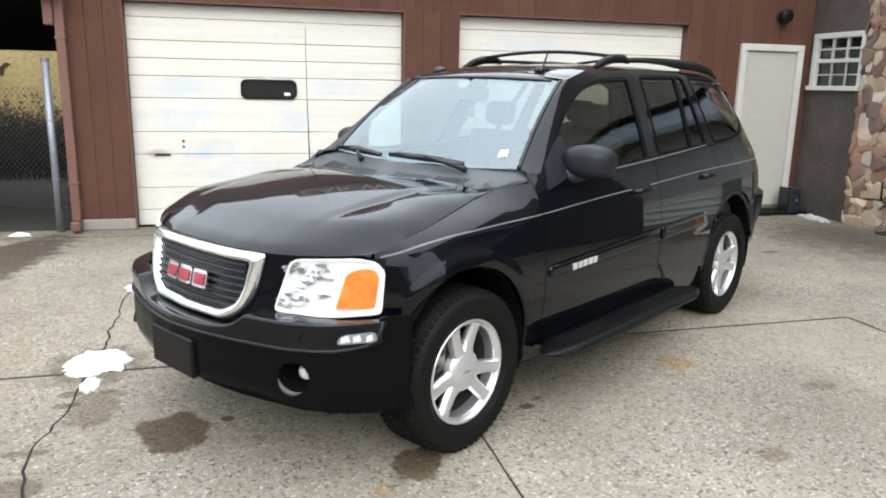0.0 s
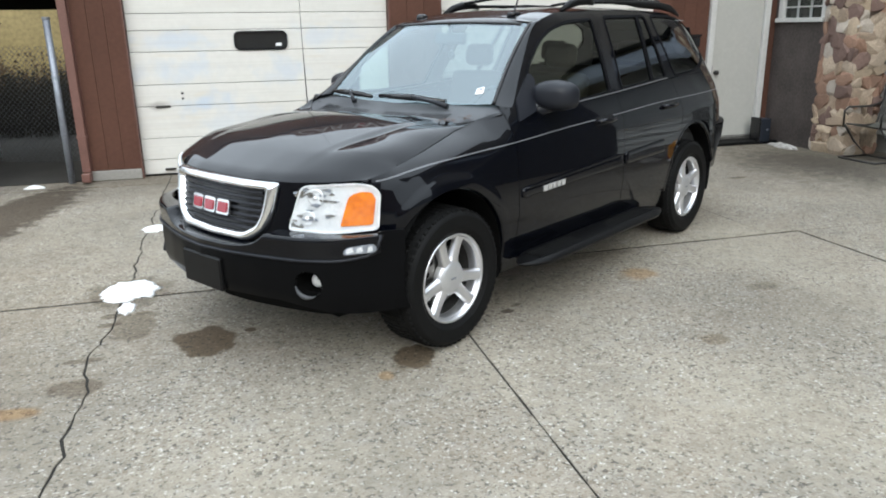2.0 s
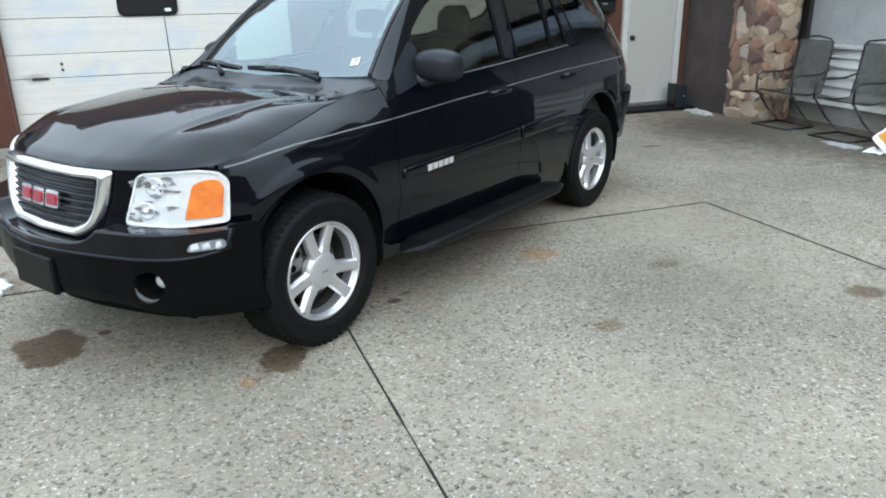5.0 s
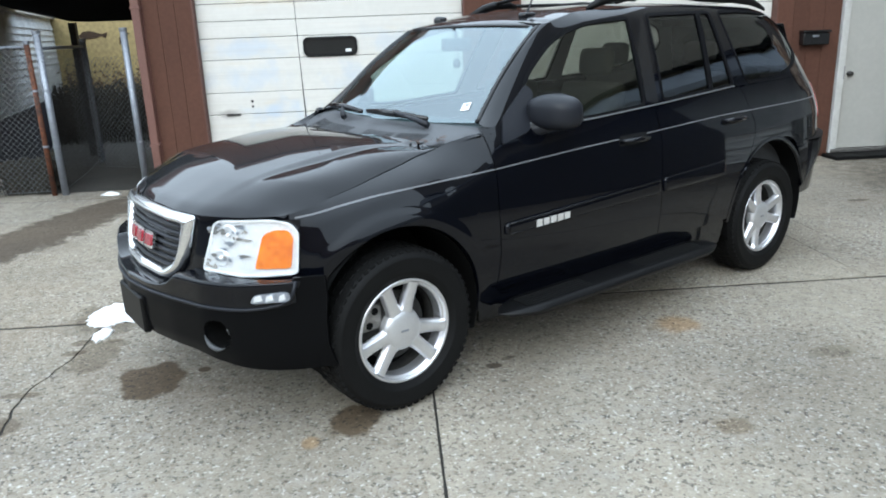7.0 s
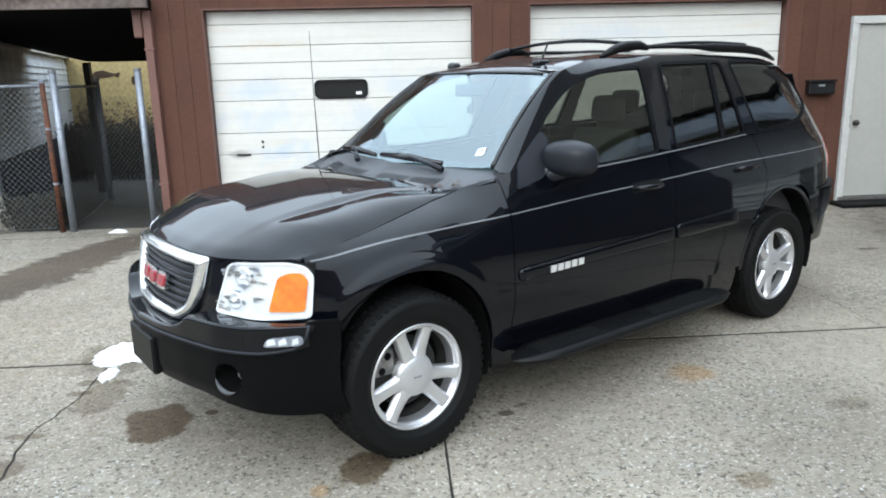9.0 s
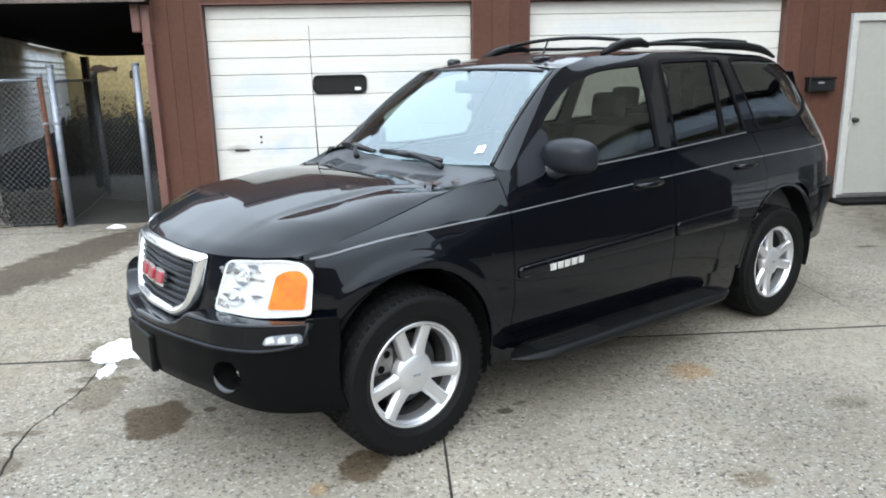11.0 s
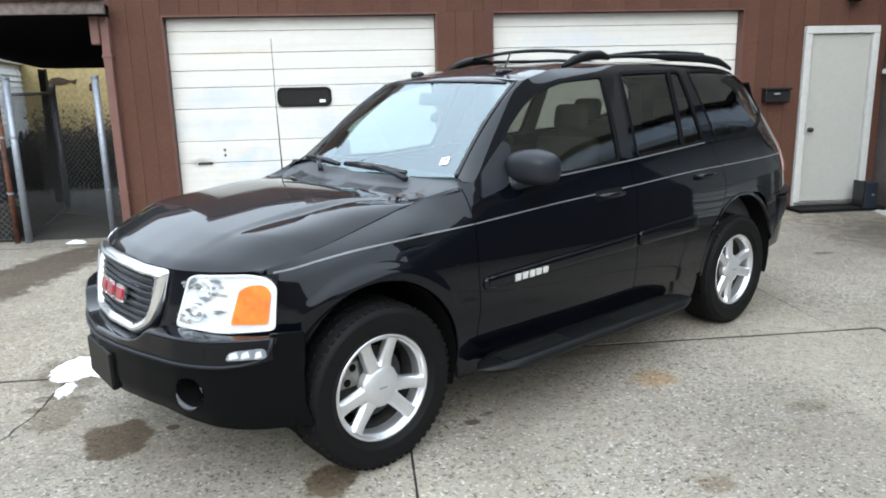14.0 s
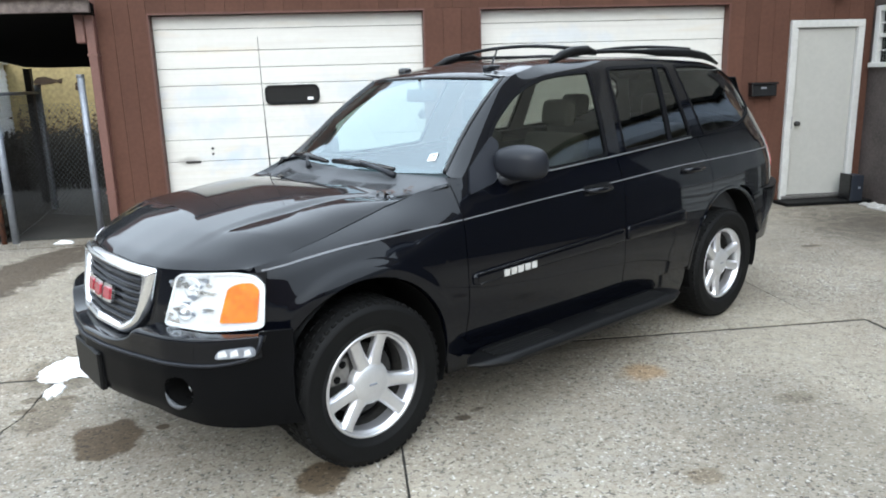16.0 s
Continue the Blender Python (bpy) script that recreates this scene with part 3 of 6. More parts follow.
def front_wall():
    bm = bmesh.new()
    for x0, x1, z0, z1 in ((-2.5, -1.97, 0, TOP), (0.945, 1.585, 0, 2.36), (4.515, 5.33, 0, TOP), (5.33, 6.17, 2.12, TOP), (6.17, 6.5, 0, TOP), (-1.97, 4.515, 2.36, TOP)):
        box(bm, x0, x1, WALL_Y, 8.6, z0, z1)
    w = part("wall_north", bm, BROWN)
    structure(w, "brown grooved wood siding wall of the garage", "wall")
    for x0, x1, z0, z1 in ((-2.5, -1.985, 0.12, TOP), (0.96, 1.57, 0.05, 2.375), (4.53, 5.26, 0.05, TOP), (5.26, 6.2, 2.17, TOP), (6.2, 6.33, 0.05, TOP), (-1.985, 4.53, 2.375, TOP)):
        plank_wall(w, x0, x1, z0, z1, WALL_Y)
    part("corner_trim", boxed(-2.54, -2.485, WALL_Y - 0.022, WALL_Y + 0.1, 0.12, TOP, 0.004), BROWN_TRIM, w)
    part("foundation_strip", boxed(-2.52, -1.98, WALL_Y - 0.03, WALL_Y + 0.1, 0, 0.115, 0.01), CONCRETE_PLAIN, w)
    part("roof_edge", boxed(-2.6, 6.5, WALL_Y - 0.12, 8.6, TOP, TOP + 0.12, 0.01), BROWN_TRIM, w)
    for x0, x1 in ((-1.985, 0.96), (1.57, 4.53)):
        part("jamb", boxed(x0, x0 + 0.018, WALL_Y - 0.02, DOOR_Y, 0, 2.375), BROWN_TRIM, w)
        part("jamb", boxed(x1 - 0.018, x1, WALL_Y - 0.02, DOOR_Y, 0, 2.375), BROWN_TRIM, w)
        part("lintel_trim", boxed(x0 + 0.018, x1 - 0.018, WALL_Y - 0.02, DOOR_Y, 2.355, 2.375), BROWN_TRIM, w)
    # unseen black wall and roof, added to keep the space behind the front dark
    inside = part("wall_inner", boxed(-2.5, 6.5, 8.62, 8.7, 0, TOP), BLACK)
    structure(inside, "unseen black wall added behind the garage front", "wall")
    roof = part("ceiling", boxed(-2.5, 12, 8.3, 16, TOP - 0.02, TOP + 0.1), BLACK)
    structure(roof, "flat black garage roof, added out of view", "roof")


front_wall()

LINES = [2.352, 2.21, 1.98, 1.797, 1.617, 1.387, 1.03, 0.79, 0.43, 0.19, 0.02]


def garage_door(name, x0, x1, window):
    d = empty(name, pose(0, 0, 0))
    structure(d, "white sectional overhead garage door, weathered and stained" + (" with a small dark window" if window else ""), "garage door")
    for z1, z0 in zip(LINES, LINES[1:]):
        bm = bmesh.new()
        box(bm, x0, x1, DOOR_Y, DOOR_Y + 0.04, z0 + 0.0025, z1 - 0.0025, 0.005)
        part("panel", bm, GARAGE, d)
    part("backing", boxed(x0, x1, DOOR_Y + 0.02, DOOR_Y + 0.05, 0.02, 2.352), JOINT, d)
    part("weather_strip", boxed(x0, x1, DOOR_Y - 0.005, DOOR_Y + 0.03, 0.0, 0.022), RUBBER, d)
    return d


def rounded(x0, x1, z0, z1, r, n=6):
    pts = []
    for cx, cz, a0 in ((x1 - r, z1 - r, 0), (x0 + r, z1 - r, 90), (x0 + r, z0 + r, 180), (x1 - r, z0 + r, 270)):
        for k in range(n + 1):
            a = radians(a0 + 90 * k / n)
            pts.append((cx + r * math.cos(a), cz + r * math.sin(a)))
    return pts


def ring_frame(outer, inner, y0, y1):
    """A flat frame with a front face, thickness along y (y0 front)."""
    bm = bmesh.new()
    a = [bm.verts.new((x, y0, z)) for x, z in outer]
    b = [bm.verts.new((x, y0, z)) for x, z in inner]
    c = [bm.verts.new((x, y1, z)) for x, z in outer]
    d = [bm.verts.new((x, y1, z)) for x, z in inner]
    n = len(a)
    for i in range(n):
        j = (i + 1) % n
        for q in ((a[i], a[j], b[j], b[i]), (a[i], c[i], c[j], a[j]), (b[i], b[j], d[j], d[i])):
            bm.faces.new(q)
    bmesh.ops.recalc_face_normals(bm, faces=bm.faces[:])
    return bm


def plate(outline, y0, y1):
    bm = bmesh.new()
    a = [bm.verts.new((x, y0, z)) for x, z in outline]
    c = [bm.verts.new((x, y1, z)) for x, z in outline]
    bm.faces.new(a)
    bm.faces.new(c[::-1])
    for i in range(len(a)):
        j = (i + 1) % len(a)
        bm.faces.new((a[i], c[i], c[j], a[j]))
    bmesh.ops.recalc_face_normals(bm, faces=bm.faces[:])
    return bm


door_1 = garage_door("door_1", -1.965, 0.94, True)
win = part("door_window", plate(rounded(-0.82, -0.26, 1.41, 1.58, 0.05), DOOR_Y - 0.006, DOOR_Y - 0.002), mat("dark_glass", (0.02, 0.022, 0.022), rough=0.08, coat=1.0), door_1, "small dark window with rounded corners")
part("window_frame", ring_frame(rounded(-0.84, -0.24, 1.39, 1.60, 0.065), rounded(-0.815, -0.265, 1.415, 1.575, 0.045), DOOR_Y - 0.02, DOOR_Y), GLOSSBLACK, win)
part("sticker", boxed(-0.375, -0.31, DOOR_Y - 0.0085, DOOR_Y - 0.006, 1.43, 1.462), STICKER, win, "small white sticker")
door_2 = garage_door("door_2", 1.59, 4.51, False)


def entry_door():
    d = empty("door_3", pose(0, 0, 0))
    structure(d, "plain off-white steel entry door in a peeling white frame", "door")
    y = WALL_Y - 0.02
    part("leaf", boxed(5.375, 6.125, y + 0.01, y + 0.06, 0.09, 2.07, 0.003), DOORWHITE, d)
    for nm, a in (("frame_jamb", (5.285, 5.37, y - 0.03, y + 0.09, 0.04, 2.075)), ("frame_jamb", (6.13, 6.215, y - 0.03, y + 0.09, 0.04, 2.075)), ("frame_head", (5.285, 6.215, y - 0.03, y + 0.09, 2.075, 2.16))):
        part(nm, boxed(*a, 0.005), WHITE, d)
    part("threshold", boxed(5.30, 6.2, y - 0.05, y + 0.06, 0.045, 0.085, 0.004), STEELDARK, d)
    bm = lathe([(0.0, -0.06), (0.024, -0.056), (0.03, -0.04), (0.024, -0.022), (0.012, -0.018), (0.012, -0.004), (0.03, -0.003), (0.03, 0.0)], 20)
    part("doorknob", bm, DARKMETAL, d, smooth=True, at=pose(5.45, y + 0.01, 0.96))
    part("strike_plate", boxed(5.36, 5.372, y - 0.034, y + 0.0, 0.9, 1.05), SILVER, d)
    st = part("door_step", boxed(5.2, 6.3, 7.98, 8.29, 0.0, 0.042, 0.008), RUBBER)
    structure(st, "dark rubber doorstep mat below the entry door", "doorstep")


entry_door()


def side_wing():
    """The wing that runs towards the viewer: block wall with a window, stone pier, white siding."""
    bm = bmesh.new()
    box(bm, 6.33, 6.6, 7.0, 7.40, 0, TOP)
    box(bm, 6.33, 6.6, 7.40, 8.24, 0, 1.64)
    box(bm, 6.33, 6.6, 7.40, 8.24, 2.30, TOP)
    box(bm, 6.33, 6.6, 8.24, 8.33, 0, TOP)
    w = part("wall_east", bm, DARKBLOCK)
    structure(w, "plain dark brown painted wall beside the entry door", "wall")
    wd = empty("window_1", pose(0, 0, 0))
    structure(wd, "white wooden sash window with small panes", "window")
    for a in ((6.30, 6.36, 8.16, 8.24, 1.64, 2.30), (6.30, 6.36, 7.40, 7.46, 1.64, 2.30), (6.30, 6.36, 7.46, 8.16, 2.235, 2.30), (6.27, 6.36, 7.40, 8.26, 1.60, 1.655)):
        part("window_frame", boxed(*a, 0.004), WHITE, wd)
    part("meeting_rail", boxed(6.315, 6.36, 7.46, 8.16, 1.94, 1.985, 0.003), WHITE, wd)
    for y in (7.69, 7.925):
        part("glazing_bar", boxed(6.325, 6.355, y - 0.012, y + 0.012, 1.985, 2.235), WHITE, wd)
        part("glazing_bar", boxed(6.335, 6.36, y - 0.009, y + 0.009, 1.655, 1.94), GREYWALL, wd)
    part("glazing_bar", boxed(6.325, 6.355, 7.46, 8.16, 2.095, 2.115), WHITE, wd)
    part("glazing_bar", boxed(6.335, 6.36, 7.46, 8.16, 1.785, 1.80), WHITE, wd)
    for z0, z1 in ((1.655, 1.94), (1.985, 2.235)):
        part("pane", boxed(6.362, 6.366, 7.46, 8.16, z0, z1), PANE, wd)
    # black panel stands for the unlit room behind the panes
    part("dark_room", boxed(6.45, 6.46, 7.3, 8.3, 1.6, 2.35), BLACK, wd)


side_wing()


def stone(seed, sx, sy, sz):
    """One rough split stone."""
    r = random.Random(seed)
    bm = bmesh.new()
    for k in range(22):
        a, z = r.uniform(0, 2 * math.pi), r.uniform(-1, 1)
        q = math.sqrt(1 - z * z)
        c = Vector((z, q * math.cos(a), q * math.sin(a)))
        c /= max(abs(c.x), abs(c.y), abs(c.z)) ** 0.8
        bm.verts.new((c.x * sx, c.y * sy, c.z * sz))
    bmesh.ops.convex_hull(bm, input=bm.verts[:])
    bmesh.ops.delete(bm, geom=[v for v in bm.verts if not v.link_faces], context="VERTS")
    return bm


def stone_pier():
    core = part("wall_pier", boxed(6.32, 6.8, 6.86, 7.34, 0, 2.7), mat("brown_mortar", (0.15, 0.11, 0.085), rough=0.9, vary=0.4, scale=8, fine=50, bump=0.5))
    structure(core, "pier faced with rough brown and cream split stones", "wall")
    r = random.Random(5)
    tones = [mat("stone_" + n, c, rough=0.85, vary=0.55, scale=9, fine=45, bump=0.6, random_tone=0.2) for n, c in (
        ("cream", (0.54, 0.42, 0.30)), ("tan", (0.48, 0.36, 0.26)), ("rust", (0.36, 0.215, 0.15)), ("umber", (0.22, 0.14, 0.115)), ("pale", (0.58, 0.50, 0.42)), ("cream_light", (0.56, 0.44, 0.33)))]
    shapes = []
    for tone in tones:
        for k in range(4):
            bm = stone(len(shapes) * 7 + 1, 1, 1, 1)
            me = bpy.data.meshes.new("stone")
            bm.to_mesh(me)
            bm.free()
            me.materials.append(tone)
            shapes.append(me)

    def lay(face, a0, a1):
        z = 0.0
        while z < 2.66:
            h = r.uniform(0.09, 0.17)
            a = a0
            while a < a1 - 0.03:
                w = min(r.uniform(0.09, 0.27), a1 - a)
                hh = h * r.uniform(0.8, 1.5)
                ob = new("stone", r.choice(shapes))
                ob.parent = core
                d = r.uniform(0.022, 0.055)
                zz = max(hh * 0.47, z + h / 2 + r.uniform(-0.02, 0.02))
                if face == "x":
                    ob.location, ob.scale = (6.31, a + w / 2, zz), (d, w * 0.66, hh * 0.66)
                    ob.rotation_euler = (r.uniform(-0.55, 0.55), 0, 0)
                else:
                    ob.location, ob.scale = (a + w / 2, 6.85, zz), (w * 0.66, d, hh * 0.66)
                    ob.rotation_euler = (0, r.uniform(-0.55, 0.55), 0)
                a += w
            z += h
    lay("x", 6.84, 7.38)
    lay("y", 6.32, 6.8)


stone_pier()


def siding_wall():
    w = part("wall_siding", boxed(6.99, 7.15, 4.2, 7.3, 0, 0.9), CONCRETE_PLAIN)
    structure(w, "white lap siding above a grey concrete base", "wall")
    z = 0.22
    while z < 0.85:
        bm = bmesh.new()
        y0, y1 = 4.2, 7.3
        a = [bm.verts.new(p) for p in ((6.95, y0, z), (6.95, y1, z), (6.985, y1, z + 0.112), (6.985, y0, z + 0.112), (6.99, y0, z), (6.99, y1, z))]
        bm.faces.new((a[0], a[1], a[2], a[3]))
        bm.faces.new((a[4], a[5], a[1], a[0]))
        bmesh.ops.recalc_face_normals(bm, faces=bm.faces[:])
        part("siding_board", bm, SIDING, w)
        z += 0.112
    up = part("wall_upper", boxed(7.01, 7.15, 4.2, 7.3, 0.92, 3.04), GREYWALL)
    structure(up, "grey painted boards over the siding", "wall")
    part("sill", boxed(6.91, 7.01, 4.2, 7.3, 0.88, 0.92, 0.006), WHITE, up)
    part("corner_board", boxed(6.97, 7.01, 7.0, 7.14, 0.92, 3.04, 0.004), GREYWALL, up)
    part("dark_post", boxed(6.95, 7.01, 6.84, 6.95, 0.92, 3.04, 0.004), DARKMETAL, up)


siding_wall()


def porch_and_upper_storey():
    def rake(y):
        """Height of the lean-to roof where it meets the wall."""
        return min(5.4, max(3.05, 4.09 - 0.36 * (y - 3.68)))

    def prism(profile, y0, y1):
        ys = sorted({y0, y1, *[y for y in (0.041, 6.569) if y0 < y < y1]})
        bm = bmesh.new()
        rows = [[bm.verts.new((x, y, rake(y) + dz)) for x, dz in profile] for y in ys]
        n = len(profile)
        for r0, r1 in zip(rows, rows[1:]):
            for i in range(n):
                bm.faces.new((r0[i], r0[(i + 1) % n], r1[(i + 1) % n], r1[i]))
        bm.faces.new(rows[0])
        bm.faces.new(rows[-1][::-1])
        bmesh.ops.recalc_face_normals(bm, faces=bm.faces[:])
        return bm
    structure(part("roof_porch", prism([(6.5, -0.55), (7.05, 0.0), (7.05, -0.12), (6.52, -0.66)], -0.9, 8.3), mat("grey_shingle", (0.30, 0.33, 0.38), rough=0.9, vary=0.2, scale=3)), "grey shingled lean-to roof", "roof")
    sid = mat("olive_brown_siding", (0.24, 0.21, 0.165), rough=0.7, vary=0.2, scale=2)
    up = part("wall_storey", boxed(7.04, 12, -0.6, 16, 3.05, 7.4), sid)
    structure(up, "olive-brown lap siding of the upper storey", "wall")
    z = 3.05
    while z < 7.3:
        bm = bmesh.new()
        a = [bm.verts.new(p) for p in ((7.028, -0.6, z), (7.028, 16, z), (7.038, 16, z + 0.10), (7.038, -0.6, z + 0.10), (7.04, -0.6, z), (7.04, 16, z))]
        bm.faces.new(a[:4])
        bm.faces.new((a[4], a[5], a[1], a[0]))
        part("siding_board", face_out(bm, (9, 0, z)), sid, up)
        z += 0.10
    part("flashing", prism([(6.93, 0.0), (7.027, 0.02), (7.027, 0.14), (6.97, 0.10)], -0.6, 8.3), BLACK, up, "dark flashing over the lean-to roof")
    # near-black: the porch's shade is put into this wall's colour
    structure(part("wall_wing_south", boxed(7.01, 12, -0.6, 4.2, 0, 3.4), mat("shaded_wing_board", (0.035, 0.033, 0.03), rough=0.7, vary=0.3, scale=2)), "wing wall with the porch shade put into its colour", "wall")


porch_and_upper_storey()


def surroundings():
    """Plain walls and roofs, unseen, added to close the place behind the viewer."""
    # made-up far walls: they only block low sky and show in reflections
    for nm, a, m in (("wall_street", (-60, 40, -32, -28, 0, 7.5), mat("far_brick", (0.22, 0.15, 0.12), rough=0.9, vary=0.3, scale=1)), ("wall_far_east", (26, 30, -30, 2, 0, 7), GREYWALL), ("wall_far_west", (-26, -24, -25, 6, 0, 5), mat("far_tan", (0.3, 0.26, 0.2), rough=0.9, vary=0.3, scale=1))):
        structure(part(nm, boxed(*a), m), "plain unseen wall added to close the surroundings", "wall")


surroundings()


# ---- the car ----
CAR = pose(-0.3811, 3.581, 0, 0, 0, 33.35)
suv = empty("suv", CAR)
tagged(suv, "black four-door sport utility vehicle with chrome grille parked on the concrete", "car")
MID = (1.45, 0.0, 0.85)

BODY = soft_table([-0.5, -0.45, -0.38, -0.3, -0.15, 0.1, 0.5, 1.5, 2.6, 3.0, 3.3, 3.5, 3.7, 3.85, 3.95], [0.775, 0.80, 0.845, 0.875, 0.9, 0.915, 0.92, 0.927, 0.923, 0.914, 0.898, 0.868, 0.79, 0.68, 0.55], 0.08)
LOWER_LEAN = soft_table([0.2, 0.3, 0.45, 0.6, 0.78, 0.95, 1.0, 1.1, 1.18, 1.3], [-0.075, -0.040, -0.014, 0.0, -0.006, -0.021, -0.03, -0.068, -0.11, -0.17], 0.05)


def LEAN_IN(w):
    """How far the side leans in: bulged doors below, one even sweep for the glass above."""
    k = min(1.0, max(0.0, (w - 1.03) / 0.12))
    k = k * k * (3 - 2 * k)
    x = w - 1.12
    return LOWER_LEAN(min(w, 1.25)) * (1 - k) + k * (-0.075 - 0.43 * x - 0.12 * x * x)


RAIL = soft_table([0.50, 0.56, 0.65, 0.845, 1.06, 1.175, 1.40, 1.84, 2.6, 3.17, 3.4, 3.6, 3.9], [1.110, 1.145, 1.205, 1.378, 1.570, 1.630, 1.678, 1.698, 1.700, 1.68, 1.645, 1.56, 1.30], 0.05)
BELT = soft_table([0.5, 1.16, 1.76, 2.55, 3.8], [1.18, 1.145, 1.172, 1.215, 1.23], 0.1)
HOODEDGE = soft_table([-0.6, -0.45, -0.2, 0.0, 0.25, 0.55], [0.915, 0.940, 0.985, 1.026, 1.078, 1.165], 0.14)


SHOULDER = soft_table([-0.5, -0.43, -0.25, 0.05, 0.25, 0.4, 0.5, 0.56], [0.0, 0.015, 0.09, 0.13, 0.15, 0.115, 0.05, 0.0], 0.03)


def S(u, w):
    """Half width of the body; the front fenders roll over into the bonnet."""
    v = BODY(u) + LEAN_IN(w) - 0.05 * (max(0.0, (u - 2.5) / 0.9) ** 2 + min(2.5, max(0.0, (1.5 - u) / 0.6) ** 2)) * max(0.0, min(0.55, w - 1.12)) / 0.5
    if u > 1.15:  # the side rolls over into the roof
        v -= 0.032 * min(1.0, (u - 1.15) / 0.3) * min(1.2, max(0.0, 1 - (RAIL(u) - w) / 0.075)) ** 2
    if u < 0.56:
        h = 0.11 + 0.21 * max(0.0, u)
        x = HOODEDGE(u) - w
        deep = SHOULDER(u) * min(1.2, max(0.0, 1 - x / h)) ** 2
        # over the wheel the fender leans in all the way up before it rolls over
        d = max(0.0, 0.20 - x)
        lin = 0.36 * min(1.0, SHOULDER(u) / 0.13) * (d * d / 0.08 if d < 0.04 else d - 0.02)
        near = lin + (SHOULDER(u) - 0.0648 * min(1.0, SHOULDER(u) / 0.13)) * min(1.2, max(0.0, 1 - x / 0.07)) ** 2
        k = min(1.0, max(0.0, (u - 0.22) / 0.28))
        v -= near + (deep - near) * k * k * (3 - 2 * k)
    return v


def L(u, v, w):
    """Car numbers (back from the front axle, towards the driver's side, up) as local place."""
    return Vector((u, -v, w))


FRONT = soft_table([0, 0.25, 0.42, 0.49, 0.65, 0.75, 0.81, 0.86], [-0.775, -0.757, -0.716, -0.685, -0.59, -0.505, -0.44, -0.36], 0.05)


def front_u(v, w):
    v = abs(v)
    return FRONT(v) + (w - 0.70) * (0.24 - 0.16 * v / 0.85)


def sheet(name, fn, nu, nv, material, parent, thickness=0.012, label="", out=MID, smooth=True):
    bm = face_out(grid(fn, nu, nv), out)
    return thick(part(name, bm, material, parent, label, smooth), thickness)


def outline_sheet(name, pts, on, material, parent, thickness=0.004, off=0.0, label="", rings=6, out=MID):
    """A pane with the given outline, in two numbers each, laid on a surface on(a, b, off)."""
    bm = bmesh.new()
    ca, cb = sum(p[0] for p in pts) / len(pts), sum(p[1] for p in pts) / len(pts)
    n = len(pts)
    loops = []
    for k in range(rings):
        f = 1 - k / rings
        loops.append([bm.verts.new(on(ca + (a - ca) * f, cb + (b - cb) * f, off)) for a, b in pts])
    c = bm.verts.new(on(ca, cb, off))
    for l0, l1 in zip(loops, loops[1:]):
        for i in range(n):
            bm.faces.new((l0[i], l0[(i + 1) % n], l1[(i + 1) % n], l1[i]))
    for i in range(n):
        bm.faces.new((loops[-1][i], loops[-1][(i + 1) % n], c))
    face_out(bm, out)
    ob = part(name, bm, material, parent, label, True)
    return thick(ob, thickness) if thickness else ob


def domed_sheet(name, pts, on, material, parent, height, edge, label="", out=MID):
    """A raised pad with the given outline and rounded edges, closed down to the surface."""
    bm = bmesh.new()
    n = len(pts)
    loops = []
    for inset, rise in ((0.0, -0.004), (0.0, 0.35), (0.12, 0.62), (0.4, 0.88), (1.0, 1.0), (1.6, 1.0)):
        ring = []
        for i in range(n):
            p, q0, q1 = Vector(pts[i]), Vector(pts[i - 1]), Vector(pts[(i + 1) % n])
            d = (q1 - q0).normalized()
            p = p + Vector((-d.y, d.x)) * edge * inset
            ring.append(bm.verts.new(on(p.x, p.y, height * rise)))
        loops.append(ring)
    for l0, l1 in zip(loops, loops[1:]):
        for i in range(n):
            bm.faces.new((l0[i], l0[(i + 1) % n], l1[(i + 1) % n], l1[i]))
    bm.faces.new(loops[-1])
    face_out(bm, out)
    return part(name, bm, material, parent, label, True)


def band(name, pts, width, on, material, parent, off=0.006, thickness=0.012, label="", closed=True, out=MID):
    """A trim band of a given width along an outline on a surface."""
    bm = bmesh.new()
    n = len(pts)
    a, b = [], []
    for i, p in enumerate(pts):
        q0 = pts[i - 1] if closed or i else p
        q1 = pts[(i + 1) % n] if closed or i < n - 1 else p
        d = Vector((q1[0] - q0[0], q1[1] - q0[1])).normalized()
        s = Vector((-d.y, d.x)) * width / 2
        a.append(bm.verts.new(on(p[0] + s.x, p[1] + s.y, off)))
        b.append(bm.verts.new(on(p[0] - s.x, p[1] - s.y, off)))
    for i in range(n if closed else n - 1):
        j = (i + 1) % n
        bm.faces.new((a[i], a[j], b[j], b[i]))
    face_out(bm, out)
    return thick(part(name, bm, material, parent, label, True), thickness)


def dense(pts, step=0.05, closed=True):
    out = []
    for i in range(len(pts) if closed else len(pts) - 1):
        a, b = Vector(pts[i]), Vector(pts[(i + 1) % len(pts)])
        n = max(1, int((b - a).length / step))
        out += [tuple(a.lerp(b, k / n)) for k in range(n)]
    return out if closed else out + [tuple(pts[-1])]


